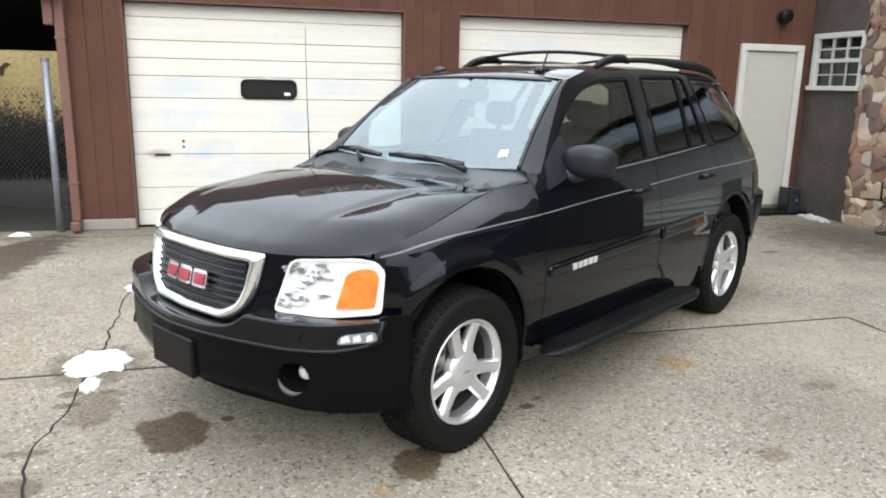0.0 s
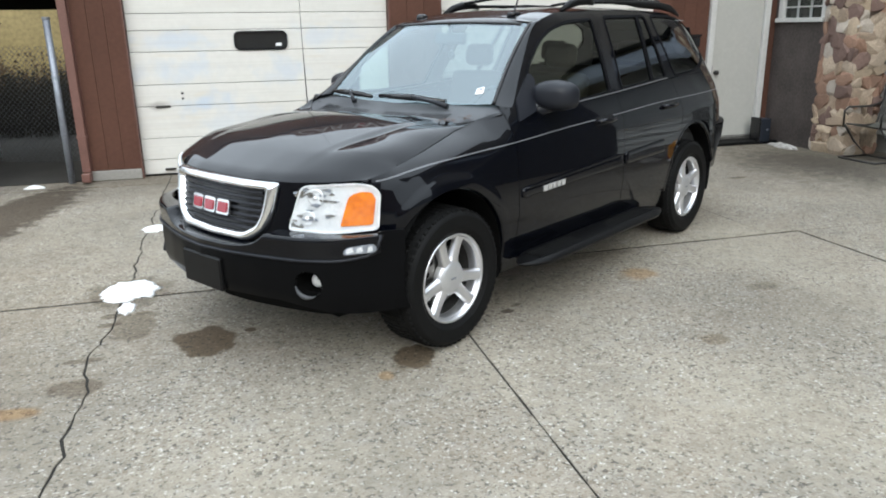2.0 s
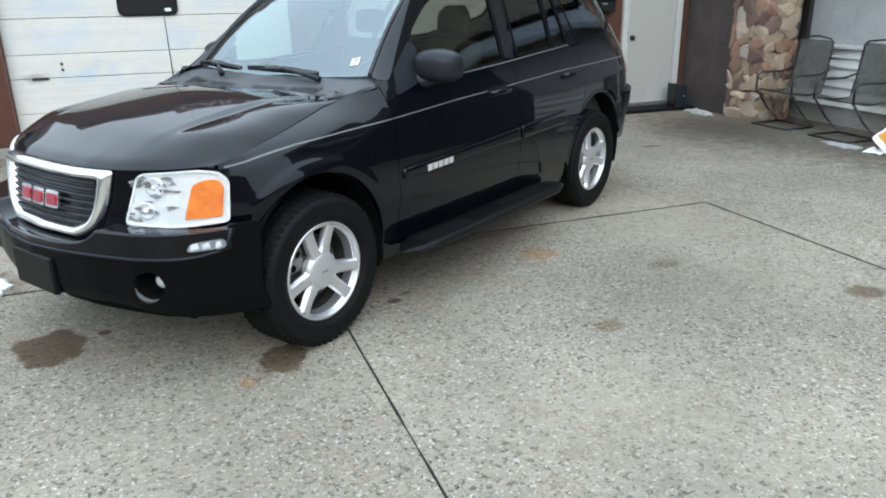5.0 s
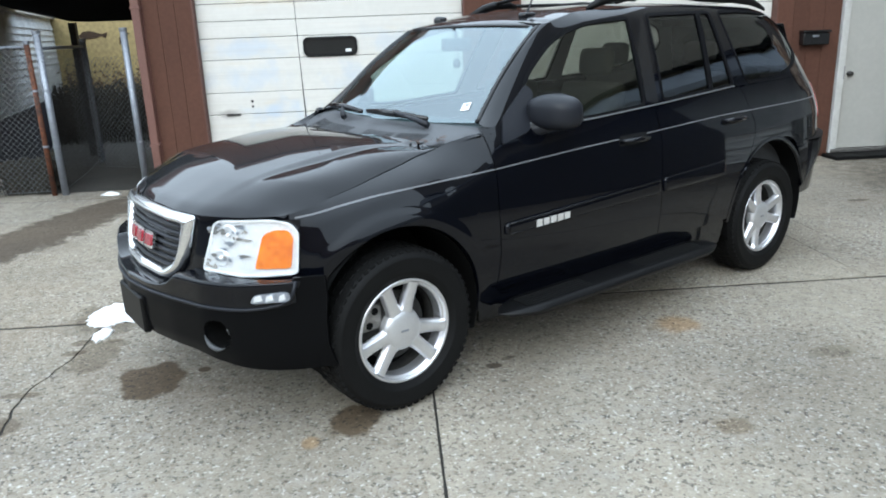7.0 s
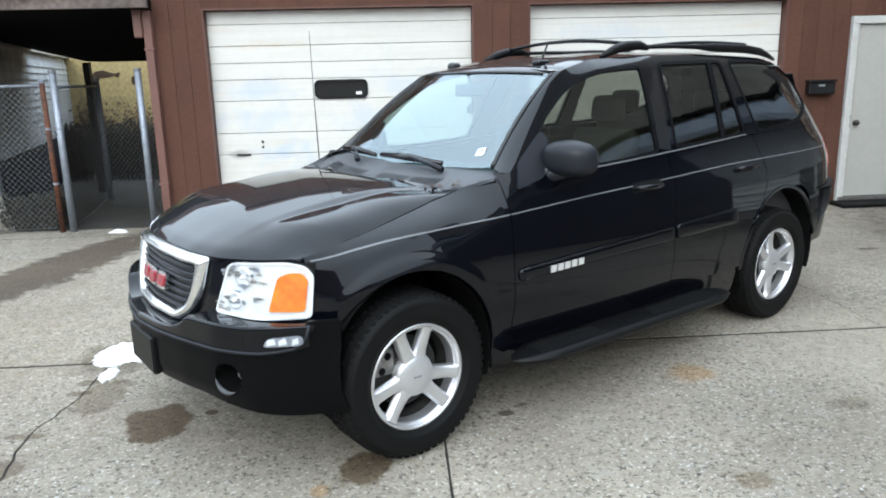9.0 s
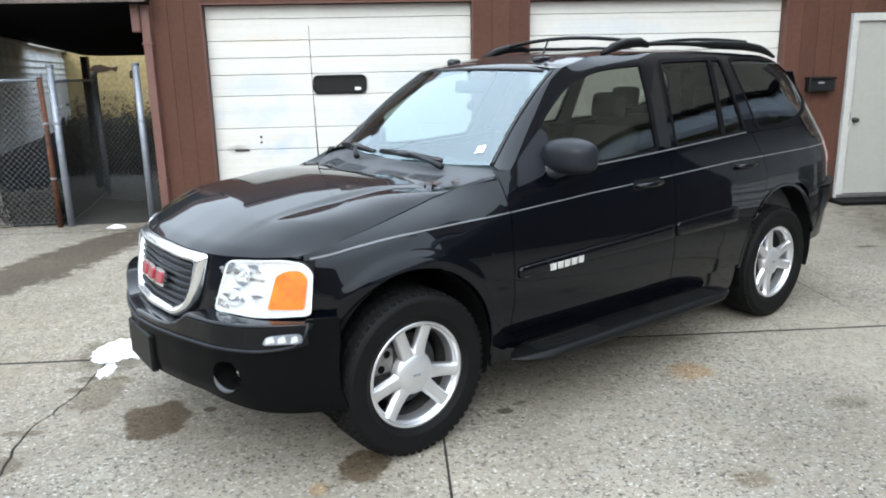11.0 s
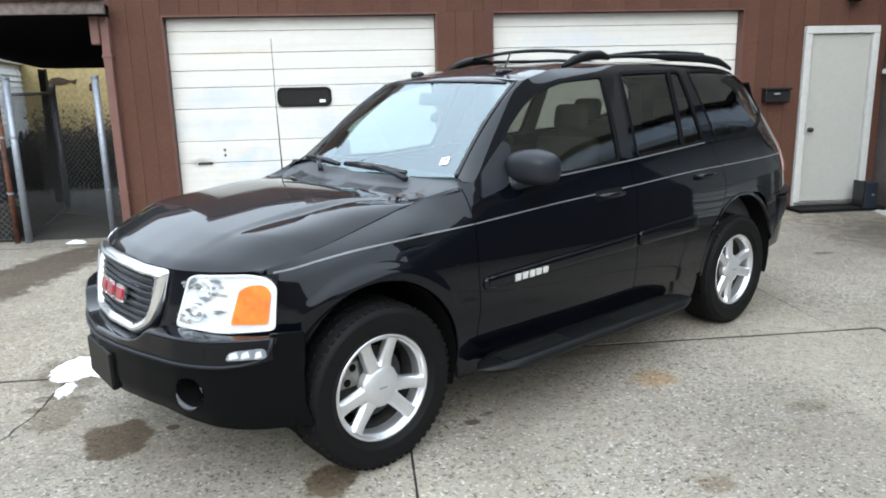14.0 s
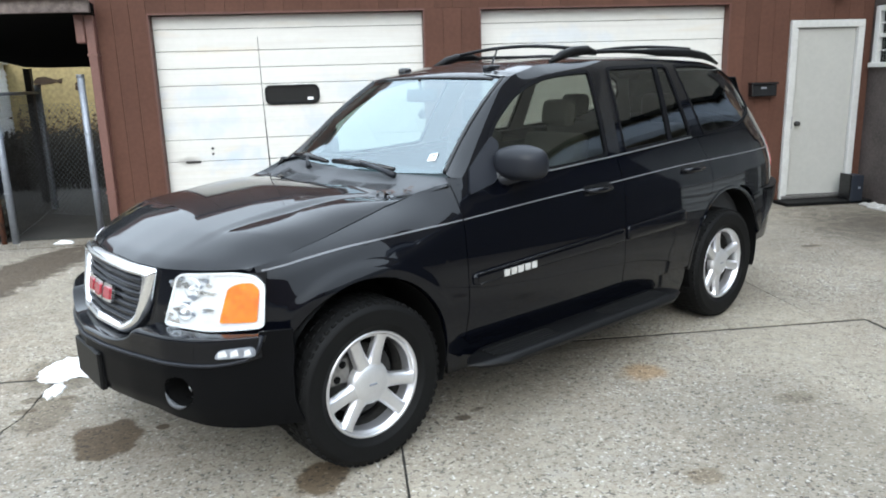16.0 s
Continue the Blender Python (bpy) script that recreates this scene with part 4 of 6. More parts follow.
def rounded_poly(pts, radius):
    """Cuts the corners of an outline with small arcs; one radius, or one for each corner."""
    out = []
    n = len(pts)
    for i in range(n):
        r = radius[i] if isinstance(radius, (list, tuple)) else radius
        p, a, b = Vector(pts[i]), Vector(pts[i - 1]), Vector(pts[(i + 1) % n])
        da, db = (a - p), (b - p)
        k = min(r, da.length * 0.4, db.length * 0.4)
        p0, p1 = p + da.normalized() * k, p + db.normalized() * k
        for t in (0, 0.25, 0.5, 0.75, 1):
            out.append(tuple((1 - t) ** 2 * p0 + 2 * t * (1 - t) * p + t * t * p1))
    return out


def inside(p, poly):
    c = False
    for i in range(len(poly)):
        (x0, y0), (x1, y1) = poly[i - 1], poly[i]
        if (y0 > p[1]) != (y1 > p[1]) and p[0] < (x1 - x0) * (p[1] - y0) / (y1 - y0) + x0:
            c = not c
    return c


FA, RA = (-0.01, 0.41, 0.428), (2.875, 0.42, 0.447)


def arch(c, u):
    d = c[2] ** 2 - (u - c[0]) ** 2
    return c[1] + math.sqrt(d) if d > 0 else 0.0


def fender_low(u):
    a = arch(FA, u)
    return a if a else (0.685 if u < 0 else 0.30)


def curve_at(table):
    ws, us = [p[0] for p in table], [p[1] for p in table]
    return soft_table(ws, us, 0.03)


GAP = 0.0022
DOOR_FRONT = curve_at([(0.3, 0.50), (0.6, 0.535), (1.0, 0.535), (1.2, 0.53)])
DOOR_MID = curve_at([(0.3, 1.70), (0.8, 1.725), (1.0, 1.735), (1.2, 1.75)])
DOOR_REAR = curve_at([(0.3, 2.30), (0.45, 2.425), (0.55, 2.45), (0.68, 2.51), (0.8, 2.60), (0.9, 2.66), (1.0, 2.67), (1.25, 2.60)])
REAR_END = curve_at([(0.35, 3.62), (0.5, 3.74), (0.85, 3.84), (1.1, 3.85), (1.3, 3.79), (1.5, 3.66), (1.6, 3.57), (1.7, 3.45)])

W1 = rounded_poly([(0.72, 1.187), (1.165, 1.155), (1.668, 1.186), (1.775, 1.640), (1.44, 1.622), (1.25, 1.580), (1.10, 1.515), (0.915, 1.390), (0.815, 1.285)], [0.03, 0.3, 0.03, 0.03, 0.1, 0.1, 0.1, 0.1, 0.06])
W2 = rounded_poly([(1.835, 1.196), (2.298, 1.216), (2.440, 1.661), (1.955, 1.653)], [0.03, 0.006, 0.006, 0.03])
W2B = rounded_poly([(2.318, 1.217), (2.545, 1.228), (2.567, 1.645), (2.545, 1.661), (2.460, 1.661)], [0.006, 0.03, 0.02, 0.02, 0.006])
REAR_OPENING = rounded_poly([(1.835, 1.196), (2.305, 1.216), (2.545, 1.228), (2.567, 1.645), (2.545, 1.661), (1.955, 1.653)], [0.03, 0.1, 0.03, 0.02, 0.02, 0.03])
W3 = rounded_poly([(2.694, 1.230), (3.10, 1.248), (3.33, 1.285), (3.60, 1.375), (3.61, 1.46), (3.52, 1.575), (3.36, 1.640), (2.98, 1.664), (2.665, 1.660)], [0.04, 0.2, 0.2, 0.08, 0.06, 0.1, 0.1, 0.2, 0.04])


def car_side(sg):
    def on(u, w, off=0.0):
        return L(u, sg * (S(u, w) + off), w)

    def side(name, lo, hi, ul, ur, ns, nt, label=""):
        def fn(s, t):
            um = ul(0.7) + (ur(0.7) - ul(0.7)) * s
            w = lo(um) + (hi(um) - lo(um)) * t
            u = ul(w) + (ur(w) - ul(w)) * s
            if lo(u) > w and name != "rear_door":
                w = lo(u)
            return on(u, w)
        return sheet(name, fn, ns, nt, PAINT, suv, 0.02, label)

    # front fender
    def fend(s, t):
        u = -0.44 + (DOOR_FRONT(0.8) - GAP + 0.44) * s
        lo, hi = fender_low(u), HOODEDGE(u)
        w = lo + (hi - lo) * t
        ue = u
        if s > 0.93:
            k = (s - 0.93) / 0.07
            ue = u + (DOOR_FRONT(w) - GAP - (DOOR_FRONT(0.8) - GAP)) * k
        return on(ue, w)
    sheet("fender", fend, 90, 22, PAINT, suv, 0.02)
    fd = side("front_door", lambda u: 0.43, BELT, lambda w: DOOR_FRONT(w) + GAP, lambda w: DOOR_MID(w) - GAP, 30, 22)
    rd = side("rear_door", lambda u: 0.43, BELT, lambda w: DOOR_MID(w) + GAP, lambda w: DOOR_REAR(w) - GAP, 26, 22)

    def quarter(s, t):
        u0 = 2.44
        u = u0 + (3.82 - u0) * s
        lo = max(arch(RA, u), 0.44 if u > 2.9 else 0.43)
        lo = max(lo, 0.43)
        w = lo + (BELT(u) - lo) * t
        ul, ur = DOOR_REAR(w) + GAP, REAR_END(w)
        u2 = ul + (ur - ul) * s
        w = max(w, arch(RA, u2))
        return on(u2, w)
    sheet("quarter_panel", quarter, 60, 22, PAINT, suv, 0.02)
    # rocker below the doors
    sheet("rocker_panel", lambda s, t: on(0.44 + 1.96 * s, 0.27 + 0.155 * t, -0.012), 20, 6, PAINT, suv, 0.02)
    # upper side with the window openings
    bm = bmesh.new()
    nu, nw = 330, 56
    vs = {}
    for i in range(nu + 1):
        for j in range(nw + 1):
            t = j / nw
            u = 0.545 + 2.945 * i / nu
            lo = BELT(u + 0.325 * i / nu)
            w = lo + (max(lo + 0.0005, RAIL(u)) - lo) * t
            vs[i, j] = (u + (REAR_END(w) - 3.49) * max(0.0, 1.6 * i / nu - 0.6) ** 1.5, w)
    verts = {}
    for i in range(nu):
        for j in range(nw):
            q = [vs[i, j], vs[i + 1, j], vs[i + 1, j + 1], vs[i, j + 1]]
            c = (sum(p[0] for p in q) / 4, sum(p[1] for p in q) / 4)
            if any(inside(c, W) for W in (W1, REAR_OPENING, W3)):
                continue
            f = []
            for k in ((i, j), (i + 1, j), (i + 1, j + 1), (i, j + 1)):
                if k not in verts:
                    verts[k] = bm.verts.new(on(*vs[k]))
                f.append(verts[k])
            bm.faces.new(f)
    face_out(bm, MID)
    thick(part("upper_side_frame", bm, PAINT, suv, "", True), 0.02, inner=HEADLINER)
    # panes and their black seals
    for W, m, nm in ((W1, FRONTGLASS, "front_side_window"), (W2, PRIVACY, "rear_side_window"), (W2B, PRIVACY, "vent_window"), (W3, PRIVACY, "quarter_window")):
        p = outline_sheet(nm, dense(W, 0.04), on, m, suv, 0.0, -0.008)
        band("window_seal", dense(W, 0.03), 0.017, on, SEAL, p, 0.003, 0.015)
    band("window_divider", [(2.308, 1.216), (2.378, 1.44), (2.450, 1.661)], 0.022, on, SEAL, suv, 0.001, 0.012, "thin black bar between the rear door panes", closed=False)
    band("b_pillar_cover", [(1.735, 1.19), (1.79, 1.4), (1.865, 1.648)], 0.10, on, GLOSSBLACK, suv, 0.003, 0.01, closed=False)
    # belt strip, pinstripe, side moulding
    band("belt_strip", [(u, BELT(u) + 0.006) for u in np.linspace(0.74, 2.55, 40)], 0.006, on, STRIPE, suv, 0.004, 0.008, "silvery strip below the windows", closed=False)
    PIN = soft_table([-0.42, -0.09, 0.54, 1.08, 1.67, 2.34, 3.5, 3.8], [0.924, 0.965, 0.998, 1.024, 1.043, 1.068, 1.078, 1.078], 0.12)
    for a, b in ((-0.42, 0.53), (0.54, 1.735), (1.745, 2.66), (2.675, 3.72)):
        band("pinstripe", [(u, PIN(u)) for u in np.linspace(a, b, 30)], 0.006, on, STRIPE, suv, 0.0015, 0.003, "thin silver pinstripe", closed=False)
    for (a, b), par in (((0.56, 1.70), fd), ((1.735, 2.33), rd)):
        lo, hi = (lambda u: 0.672 + 0.019 * u, lambda u: 0.721 + 0.038 * u)
        pts = rounded_poly([(a, lo(a) + 0.004), (b, lo(b)), (b, hi(b)), (a, hi(a))], 0.022)
        moulding = domed_sheet("side_moulding", dense(pts, 0.03), on, PAINT, par, 0.014, 0.016, "black protective moulding")
        if par is fd:
            for edge, r in ((lambda u: hi(u) - 0.004, 0.0055), (lambda u: lo(u) + 0.008, 0.003)):
                part("edge_bead", tube(bmesh.new(), [on(u, edge(u), 0.011) for u in np.linspace(a + 0.03, b - 0.01, 30)], r, 8), PAINT, moulding, smooth=True)
    # plain bars stand for the model lettering
    for k in range(5):
        a = 0.745 + k * 0.047
        outline_sheet("badge_bar", [(a, 0.697 + k * 0.0012), (a + 0.037, 0.698 + k * 0.0012), (a + 0.041, 0.731 + k * 0.0012), (a + 0.004, 0.730 + k * 0.0012)], on, SILVER, fd, 0.005, 0.020, "bright silver lettering bar", rings=2)
    # door handles
    for u, par, dw in ((1.52, fd, 1.022), (2.46, rd, 1.035)):
        outline_sheet("handle_recess", rounded_poly([(u - 0.13, dw - 0.028), (u + 0.10, dw - 0.024), (u + 0.10, dw + 0.03), (u - 0.13, dw + 0.028)], 0.03), on, GLOSSBLACK, par, 0.004, 0.003)
        bm = bmesh.new()
        tube(bm, [on(u - 0.12, dw, 0.0), on(u - 0.09, dw, 0.028), on(u, dw, 0.036), on(u + 0.07, dw, 0.028), on(u + 0.09, dw, 0.0)], [0.010, 0.014, 0.015, 0.014, 0.010], 10)
        part("door_handle", bm, PAINT, par, smooth=True)
    # arch lips and liners
    for c, a0, a1, tag in ((FA, -8, 142, 0), (RA, -2, 182, 1)):
        def lip(s, t, c=c, a0=a0, a1=a1, wide=(0.080, 0.022)[tag], top=(0.011, 0.002)[tag]):
            a = radians(a0 + (a1 - a0) * s)
            q = max(0.0, (t - 0.12) / 0.88)
            proud = top * min(1.0, max(0.12, (a - 0.35) / 0.9)) * min(1.0, max(0.0, (a1 + 2 - math.degrees(a)) / 30))
            r = c[2] + wide * q - 0.004
            u, w = c[0] + r * math.cos(a), c[1] + r * math.sin(a)
            k = min(1.0, max(0.0, (q - 0.45) / 0.55))
            off = proud * (1 - k * k * (3 - 2 * k)) * (1 - 0.25 * (1 - q) ** 2) + 0.0015
            return on(u, w, off - (0.035 if t == 0 else 0))
        sheet("wheel_arch_lip", lip, 60, 16, PAINT, suv, 0.012)

        def liner(s, t, c=c):
            a = radians(-25 + 230 * s)
            r = c[2] - 0.012
            u, w = c[0] + r * math.cos(a), max(0.27, c[1] + r * math.sin(a))
            return L(u, sg * (0.89 - 0.42 * t), w)
        part("wheel_well", grid(liner, 40, 3), BLACK, suv, smooth=True)
        part("well_back", grid(lambda s, t, c=c: L(c[0] - 0.45 + 0.9 * s, sg * 0.50, 0.25 + 0.62 * t), 1, 1), BLACK, suv)
    # running board
    def board(s, t):
        u = 0.47 + 1.72 * s
        a = 2 * math.pi * t
        end = min(1, s * 9, (1 - s) * 9) ** 0.5
        v = 0.965 + 0.105 * math.cos(a) * end
        w = 0.334 + 0.026 * max(-1, min(1, 1.9 * math.sin(a))) * end
        return L(u, sg * v, w)
    rb = part("running_board", grid(board, 40, 16), PLASTIC, suv, "black ribbed running board", True)
    for u0, u1 in ((0.60, 1.05), (1.45, 2.0)):
        for k in range(5):
            part("tread_rib", boxed(u0, u1, -sg * (0.925 + 0.022 * k) - 0.006, -sg * (0.925 + 0.022 * k) + 0.006, 0.356, 0.364, 0.002), RUBBER, rb)
    for u in (0.80, 1.3, 1.90):
        part("bracket", boxed(u - 0.03, u + 0.03, min(-sg * 0.7, -sg * 0.95), max(-sg * 0.7, -sg * 0.95), 0.27, 0.31), BLACK, rb)
    # mirror
    mb = bmesh.new()
    bmesh.ops.create_uvsphere(mb, u_segments=40, v_segments=24, radius=1.0)
    for v in mb.verts:
        x, y, z = v.co
        out = -sg * y  # 1 at the tip, -1 at the door
        q = [math.copysign(abs(k) ** p, k) for k, p in ((x, 0.8), (out, 0.66), (z, 0.62))]
        tall = 0.086 - 0.010 * max(0.0, q[1]) - 0.012 * max(0.0, -q[1])
        dx = q[0] * (0.105 if x < 0 else 0.055) + 0.035 * q[1]
        dz = q[2] * tall - 0.006 * q[1] + (0.02 * max(0.0, -q[1] - 0.3) if z < 0 else 0.0)
        v.co = Vector((dx, -sg * q[1] * 0.118, dz))
    mirror = part("door_mirror", mb, PLASTIC_GREY, suv, "grey-black plastic door mirror", True, at=pose(0.920, -sg * 0.898, 1.219, 0, 0, -sg * 4))
    arm = bmesh.new()
    tube(arm, [(-0.15, sg * 0.165, -0.108), (-0.125, sg * 0.13, -0.100), (-0.08, sg * 0.08, -0.080), (-0.02, sg * 0.0, -0.055)], [0.046, 0.040, 0.038, 0.030], 16)
    part("mirror_arm", arm, PLASTIC_GREY, mirror, smooth=True)
    part("mirror_lip", boxed(-0.125, -0.03, min(sg * 0.055, sg * 0.128), max(sg * 0.055, sg * 0.128), -0.076, -0.040, 0.014, 3), COWLGREY, mirror, "lighter grey lower lip", True)
    part("mirror_glass", boxed(0.050, 0.056, -0.09, 0.09, -0.055, 0.055, 0.002), CHROME, mirror)
    outline_sheet("mirror_sail", dense(rounded_poly([(0.60, 1.10), (0.79, 1.14), (0.90, 1.31), (0.87, 1.345), (0.66, 1.21)], 0.02), 0.03), on, PLASTIC_GREY, suv, 0.02, 0.012, "black plastic mirror base", rings=3)
    outline_sheet("sail_trim", dense(rounded_poly([(0.60, 1.10), (0.80, 1.135), (0.92, 1.315), (0.88, 1.36), (0.65, 1.215)], 0.02), 0.03), on, HEADLINER, suv, 0.004, -0.020, "pale inner corner trim", rings=3)
    # A pillar
    WS = lambda t: Vector((0.602 + 0.510 * t - 0.015 * math.sin(math.pi * t), 0.685 - 0.122 * t, 1.185 + 0.425 * t + 0.02 * math.sin(math.pi * t)))
    def pillar(s, t):
        u = 0.565 + 0.61 * s
        w = RAIL(u)
        o = Vector((u, S(u, w), w))
        i = WS(s)
        m = (o + i) / 2 + Vector((-0.012, 0.018, 0.010)) * min(1.0, (o - i).length / 0.1)
        q = o * (1 - t) ** 2 + 2 * t * (1 - t) * m + i * t * t
        return L(q.x, sg * q.y, q.z)
    pil = thick(part("a_pillar", face_out(grid(pillar, 20, 6), MID), PAINT, suv, "", True), 0.02, inner=HEADLINER)

    def trim(s, t):
        i = WS(s) + Vector((0.02, -0.012, -0.004))
        u = 0.70 + 0.55 * s
        w = float(np.interp(u, [0.70, 0.815, 0.915, 1.10, 1.25], [1.19, 1.285, 1.39, 1.515, 1.575])) + 0.028
        o = Vector((u, S(u, w) - 0.030, w))
        ur = 0.60 + 0.64 * s
        r = Vector((ur + 0.01, S(ur, RAIL(ur)) - 0.040, RAIL(ur) - 0.030))
        q = i.lerp(r, 2 * t) if t < 0.5 else r.lerp(o, 2 * t - 1)
        return L(q.x, sg * q.y, q.z)
    thick(part("pillar_trim", face_out(grid(trim, 20, 6), (0.6, 0, 2.4)), HEADLINER, pil, "grey cloth inner trim", True), 0.004, 0.0)
    # rear lamp
    outline_sheet("tail_lamp", dense(rounded_poly([(3.72, 0.92), (3.84, 0.92), (3.82, 1.16), (3.76, 1.16)], 0.02), 0.04), on, RED, suv, 0.02, 0.012, "red tail lamp")


for sg in (1, -1):
    car_side(sg)


# bonnet
def HOODC(u):
    if u < -0.5:
        return 1.028 - 0.42 * (-0.5 - u)
    t = max(0.0, (0.5 - u) / 1.16)
    return 1.168 - 0.16 * t * t - 0.07 * t ** 8 - 0.035 * max(0.0, (u + 0.02) / 0.30) ** 2


def hood(s, t):
    r = -1 + 2 * t
    k = abs(r)
    ue = -0.455 + (0.53 + 0.455) * s
    v = r * (S(ue, HOODEDGE(ue)) - 0.0)
    uf = front_u(min(abs(v), 0.82), 0.93)
    uc = 0.25 + 0.28 * k ** 3 + 0.10 * k * (1 - k)
    u = uf + (uc - uf) * s
    we = HOODEDGE(ue)
    uc_mid = -0.72 + 0.97 * s
    c = HOODC(min(0.27, uc_mid + (u - uc_mid) * 0.75 * min(1.0, s / 0.22)))
    # gently crowned centre, a soft crease, then the shoulders roll over to the fenders
    d, edge = abs(v), abs(S(ue, we))
    vc = 0.405 + 0.085 * s
    g = min(1.0, s / 0.5)
    grow = g * g * (3 - 2 * g)

    def fall(x):
        y = min(1.0, max(0.0, (x - vc) / 0.075))
        return grow * ((0.088 + 0.018 * s) * min(x, vc) ** 2 + 0.012 * y * y * (3 - 2 * y) + 0.035 * max(0.0, x - vc))
    rest = c - fall(edge) - we
    q = max(0.0, (d - vc - 0.09) / (edge - vc - 0.09))
    w = c - fall(d) - rest * (0.35 * q * q + 0.65 * q ** 4)
    w -= 0.016 * max(0, 1 - s * 20) ** 2 * (1 - k ** 4)
    w += 0.014 * max(0.0, (s - 0.80) / 0.20) ** 2 * min(1.0, d / 0.35) ** 2 * (1 - q)  # the rear edge lifts over the cowl
    return L(u, v, w)


sheet("hood", hood, 60, 150, PAINT, suv, 0.02)
# cowl and wipers
def cowl_at(s, t, off=0.0):
    r = 2 * t - 1
    return L(0.24 + 0.28 * abs(r) ** 3 + (0.29 - 0.15 * abs(r) ** 3) * s, r * 0.79, 1.070 + 0.098 * s + 0.062 * abs(r) ** 3 * (1 - s) + off)


cowl = sheet("cowl", cowl_at, 6, 24, COWLGREY, suv, 0.01, "grey plastic cowl with slotted vents")
# slots laid on as black strips, the shade inside them given by colour
for c, w in ((0.20, 0.055), (0.36, 0.07), (0.60, 0.07), (0.76, 0.055)):
    for k in range(9):
        t = c - w + 2 * w * k / 8
        bm = grid(lambda s, q: cowl_at(0.14 + 0.42 * s, t + 0.0045 * q, 0.003), 3, 1)
        part("vent_slot", face_out(bm, (0.4, 0, 0)), BLACK, cowl)


def screen(s, t):
    r = -1 + 2 * t
    u0, u1 = 0.517 + 0.085 * r * r, 1.020 + 0.092 * r * r
    w0, w1 = 1.165 + 0.02 * r * r, 1.626 - 0.016 * r * r
    u = u0 + (u1 - u0) * s - 0.015 * math.sin(math.pi * s)
    return L(u, r * (0.685 - 0.122 * s), w0 + (w1 - w0) * s + 0.02 * math.sin(math.pi * s))


face = part("windshield", face_out(grid(screen, 16, 24), MID), WINDSHIELD, suv, "clear windshield with a small white sticker", True)
seal = bmesh.new()
for t in (0.0, 1.0):
    tube(seal, [screen(i / 20, t) for i in range(21)], 0.012, 6)
tube(seal, [screen(1.0, i / 24) for i in range(1, 24)], 0.010, 6)
part("windshield_seal", seal, GLOSSBLACK, face, smooth=True)


def on_screen(a, b, off=0.0):
    p = screen(b, a)
    n = (screen(b, min(1, a + 0.02)) - p).cross(screen(min(1, b + 0.02), a) - p).normalized()
    return p + (n if n.z > 0 else -n) * off


outline_sheet("windshield_sticker", [(0.938, 0.11), (0.902, 0.10), (0.90, 0.165), (0.934, 0.18)], on_screen, STICKER, face, 0.0, 0.003, "small white inspection sticker", rings=1)
outline_sheet("sticker_bar", [(0.931, 0.142), (0.914, 0.138), (0.913, 0.160), (0.929, 0.166)], on_screen, GALV, face, 0.0, 0.005, rings=1)
leaves = bmesh.new()
rl = random.Random(12)
for k in range(60):
    p = cowl_at(rl.uniform(0.0, 0.12) + (0.2 if k % 5 == 0 else 0.0) * rl.random(), 0.62 + 0.3 * rl.random() ** 0.7, 0.006 + rl.uniform(0, 0.02))
    e = Vector((rl.uniform(-1, 1), rl.uniform(-1, 1), rl.uniform(-0.2, 0.4))).normalized() * rl.uniform(0.008, 0.022)
    q = Vector((-e.y, e.x, rl.uniform(-0.004, 0.006))) * 0.4
    leaves.faces.new([leaves.verts.new(p - e), leaves.verts.new(p + q), leaves.verts.new(p + e), leaves.verts.new(p - q)])
tagged(part("leaf_debris", leaves, mat("brown_leaf_bits", (0.12, 0.07, 0.05), rough=0.9, vary=0.5, scale=30), cowl, "brown leaf bits caught in the cowl"), kind="stuff")
for a, b, piv in ((L(0.485, -0.10, 1.205), L(0.520, 0.40, 1.192), L(0.49, 0.44, 1.168)), (L(0.515, -0.56, 1.212), L(0.503, -0.19, 1.195), L(0.44, -0.28, 1.165))):
    mid = a.lerp(b, 0.45)
    wiper = part("wiper", tube(bmesh.new(), [a, mid + Vector((0, 0, 0.006)), b], [0.012, 0.020, 0.012], 8), GLOSSBLACK, suv, "black windshield wiper", True)
    part("wiper_arm", tube(bmesh.new(), [piv, piv.lerp(mid, 0.3) + Vector((-0.01, 0, 0.012)), mid + Vector((-0.006, 0, 0.014))], [0.017, 0.012, 0.007], 8), PLASTIC_GREY, wiper, smooth=True)


# roof
ROOF_CROWN = soft_table([0.9, 1.17, 1.40, 1.84, 4.0], [0.034, 0.034, 0.024, 0.030, 0.036], 0.12)
EDGE = Vector((1.175, S(1.175, RAIL(1.175)), RAIL(1.175)))
CORNER = Vector((1.112, 0.563, 1.610))


def roof_front(d):
    """Front edge of the roof: along the windshield, then over the pillar's end to the rail."""
    if d <= CORNER.y:
        q = d / CORNER.y
        return 1.020 + 0.092 * q * q, 1.626 - 0.016 * q * q
    t = 1 - (d - CORNER.y) / (EDGE.y - CORNER.y)
    m = (EDGE + CORNER) / 2 + Vector((-0.012, 0.018, 0.010)) * min(1.0, (EDGE - CORNER).length / 0.1)
    q = EDGE * (1 - t) ** 2 + 2 * t * (1 - t) * m + CORNER * t * t
    return q.x, q.z


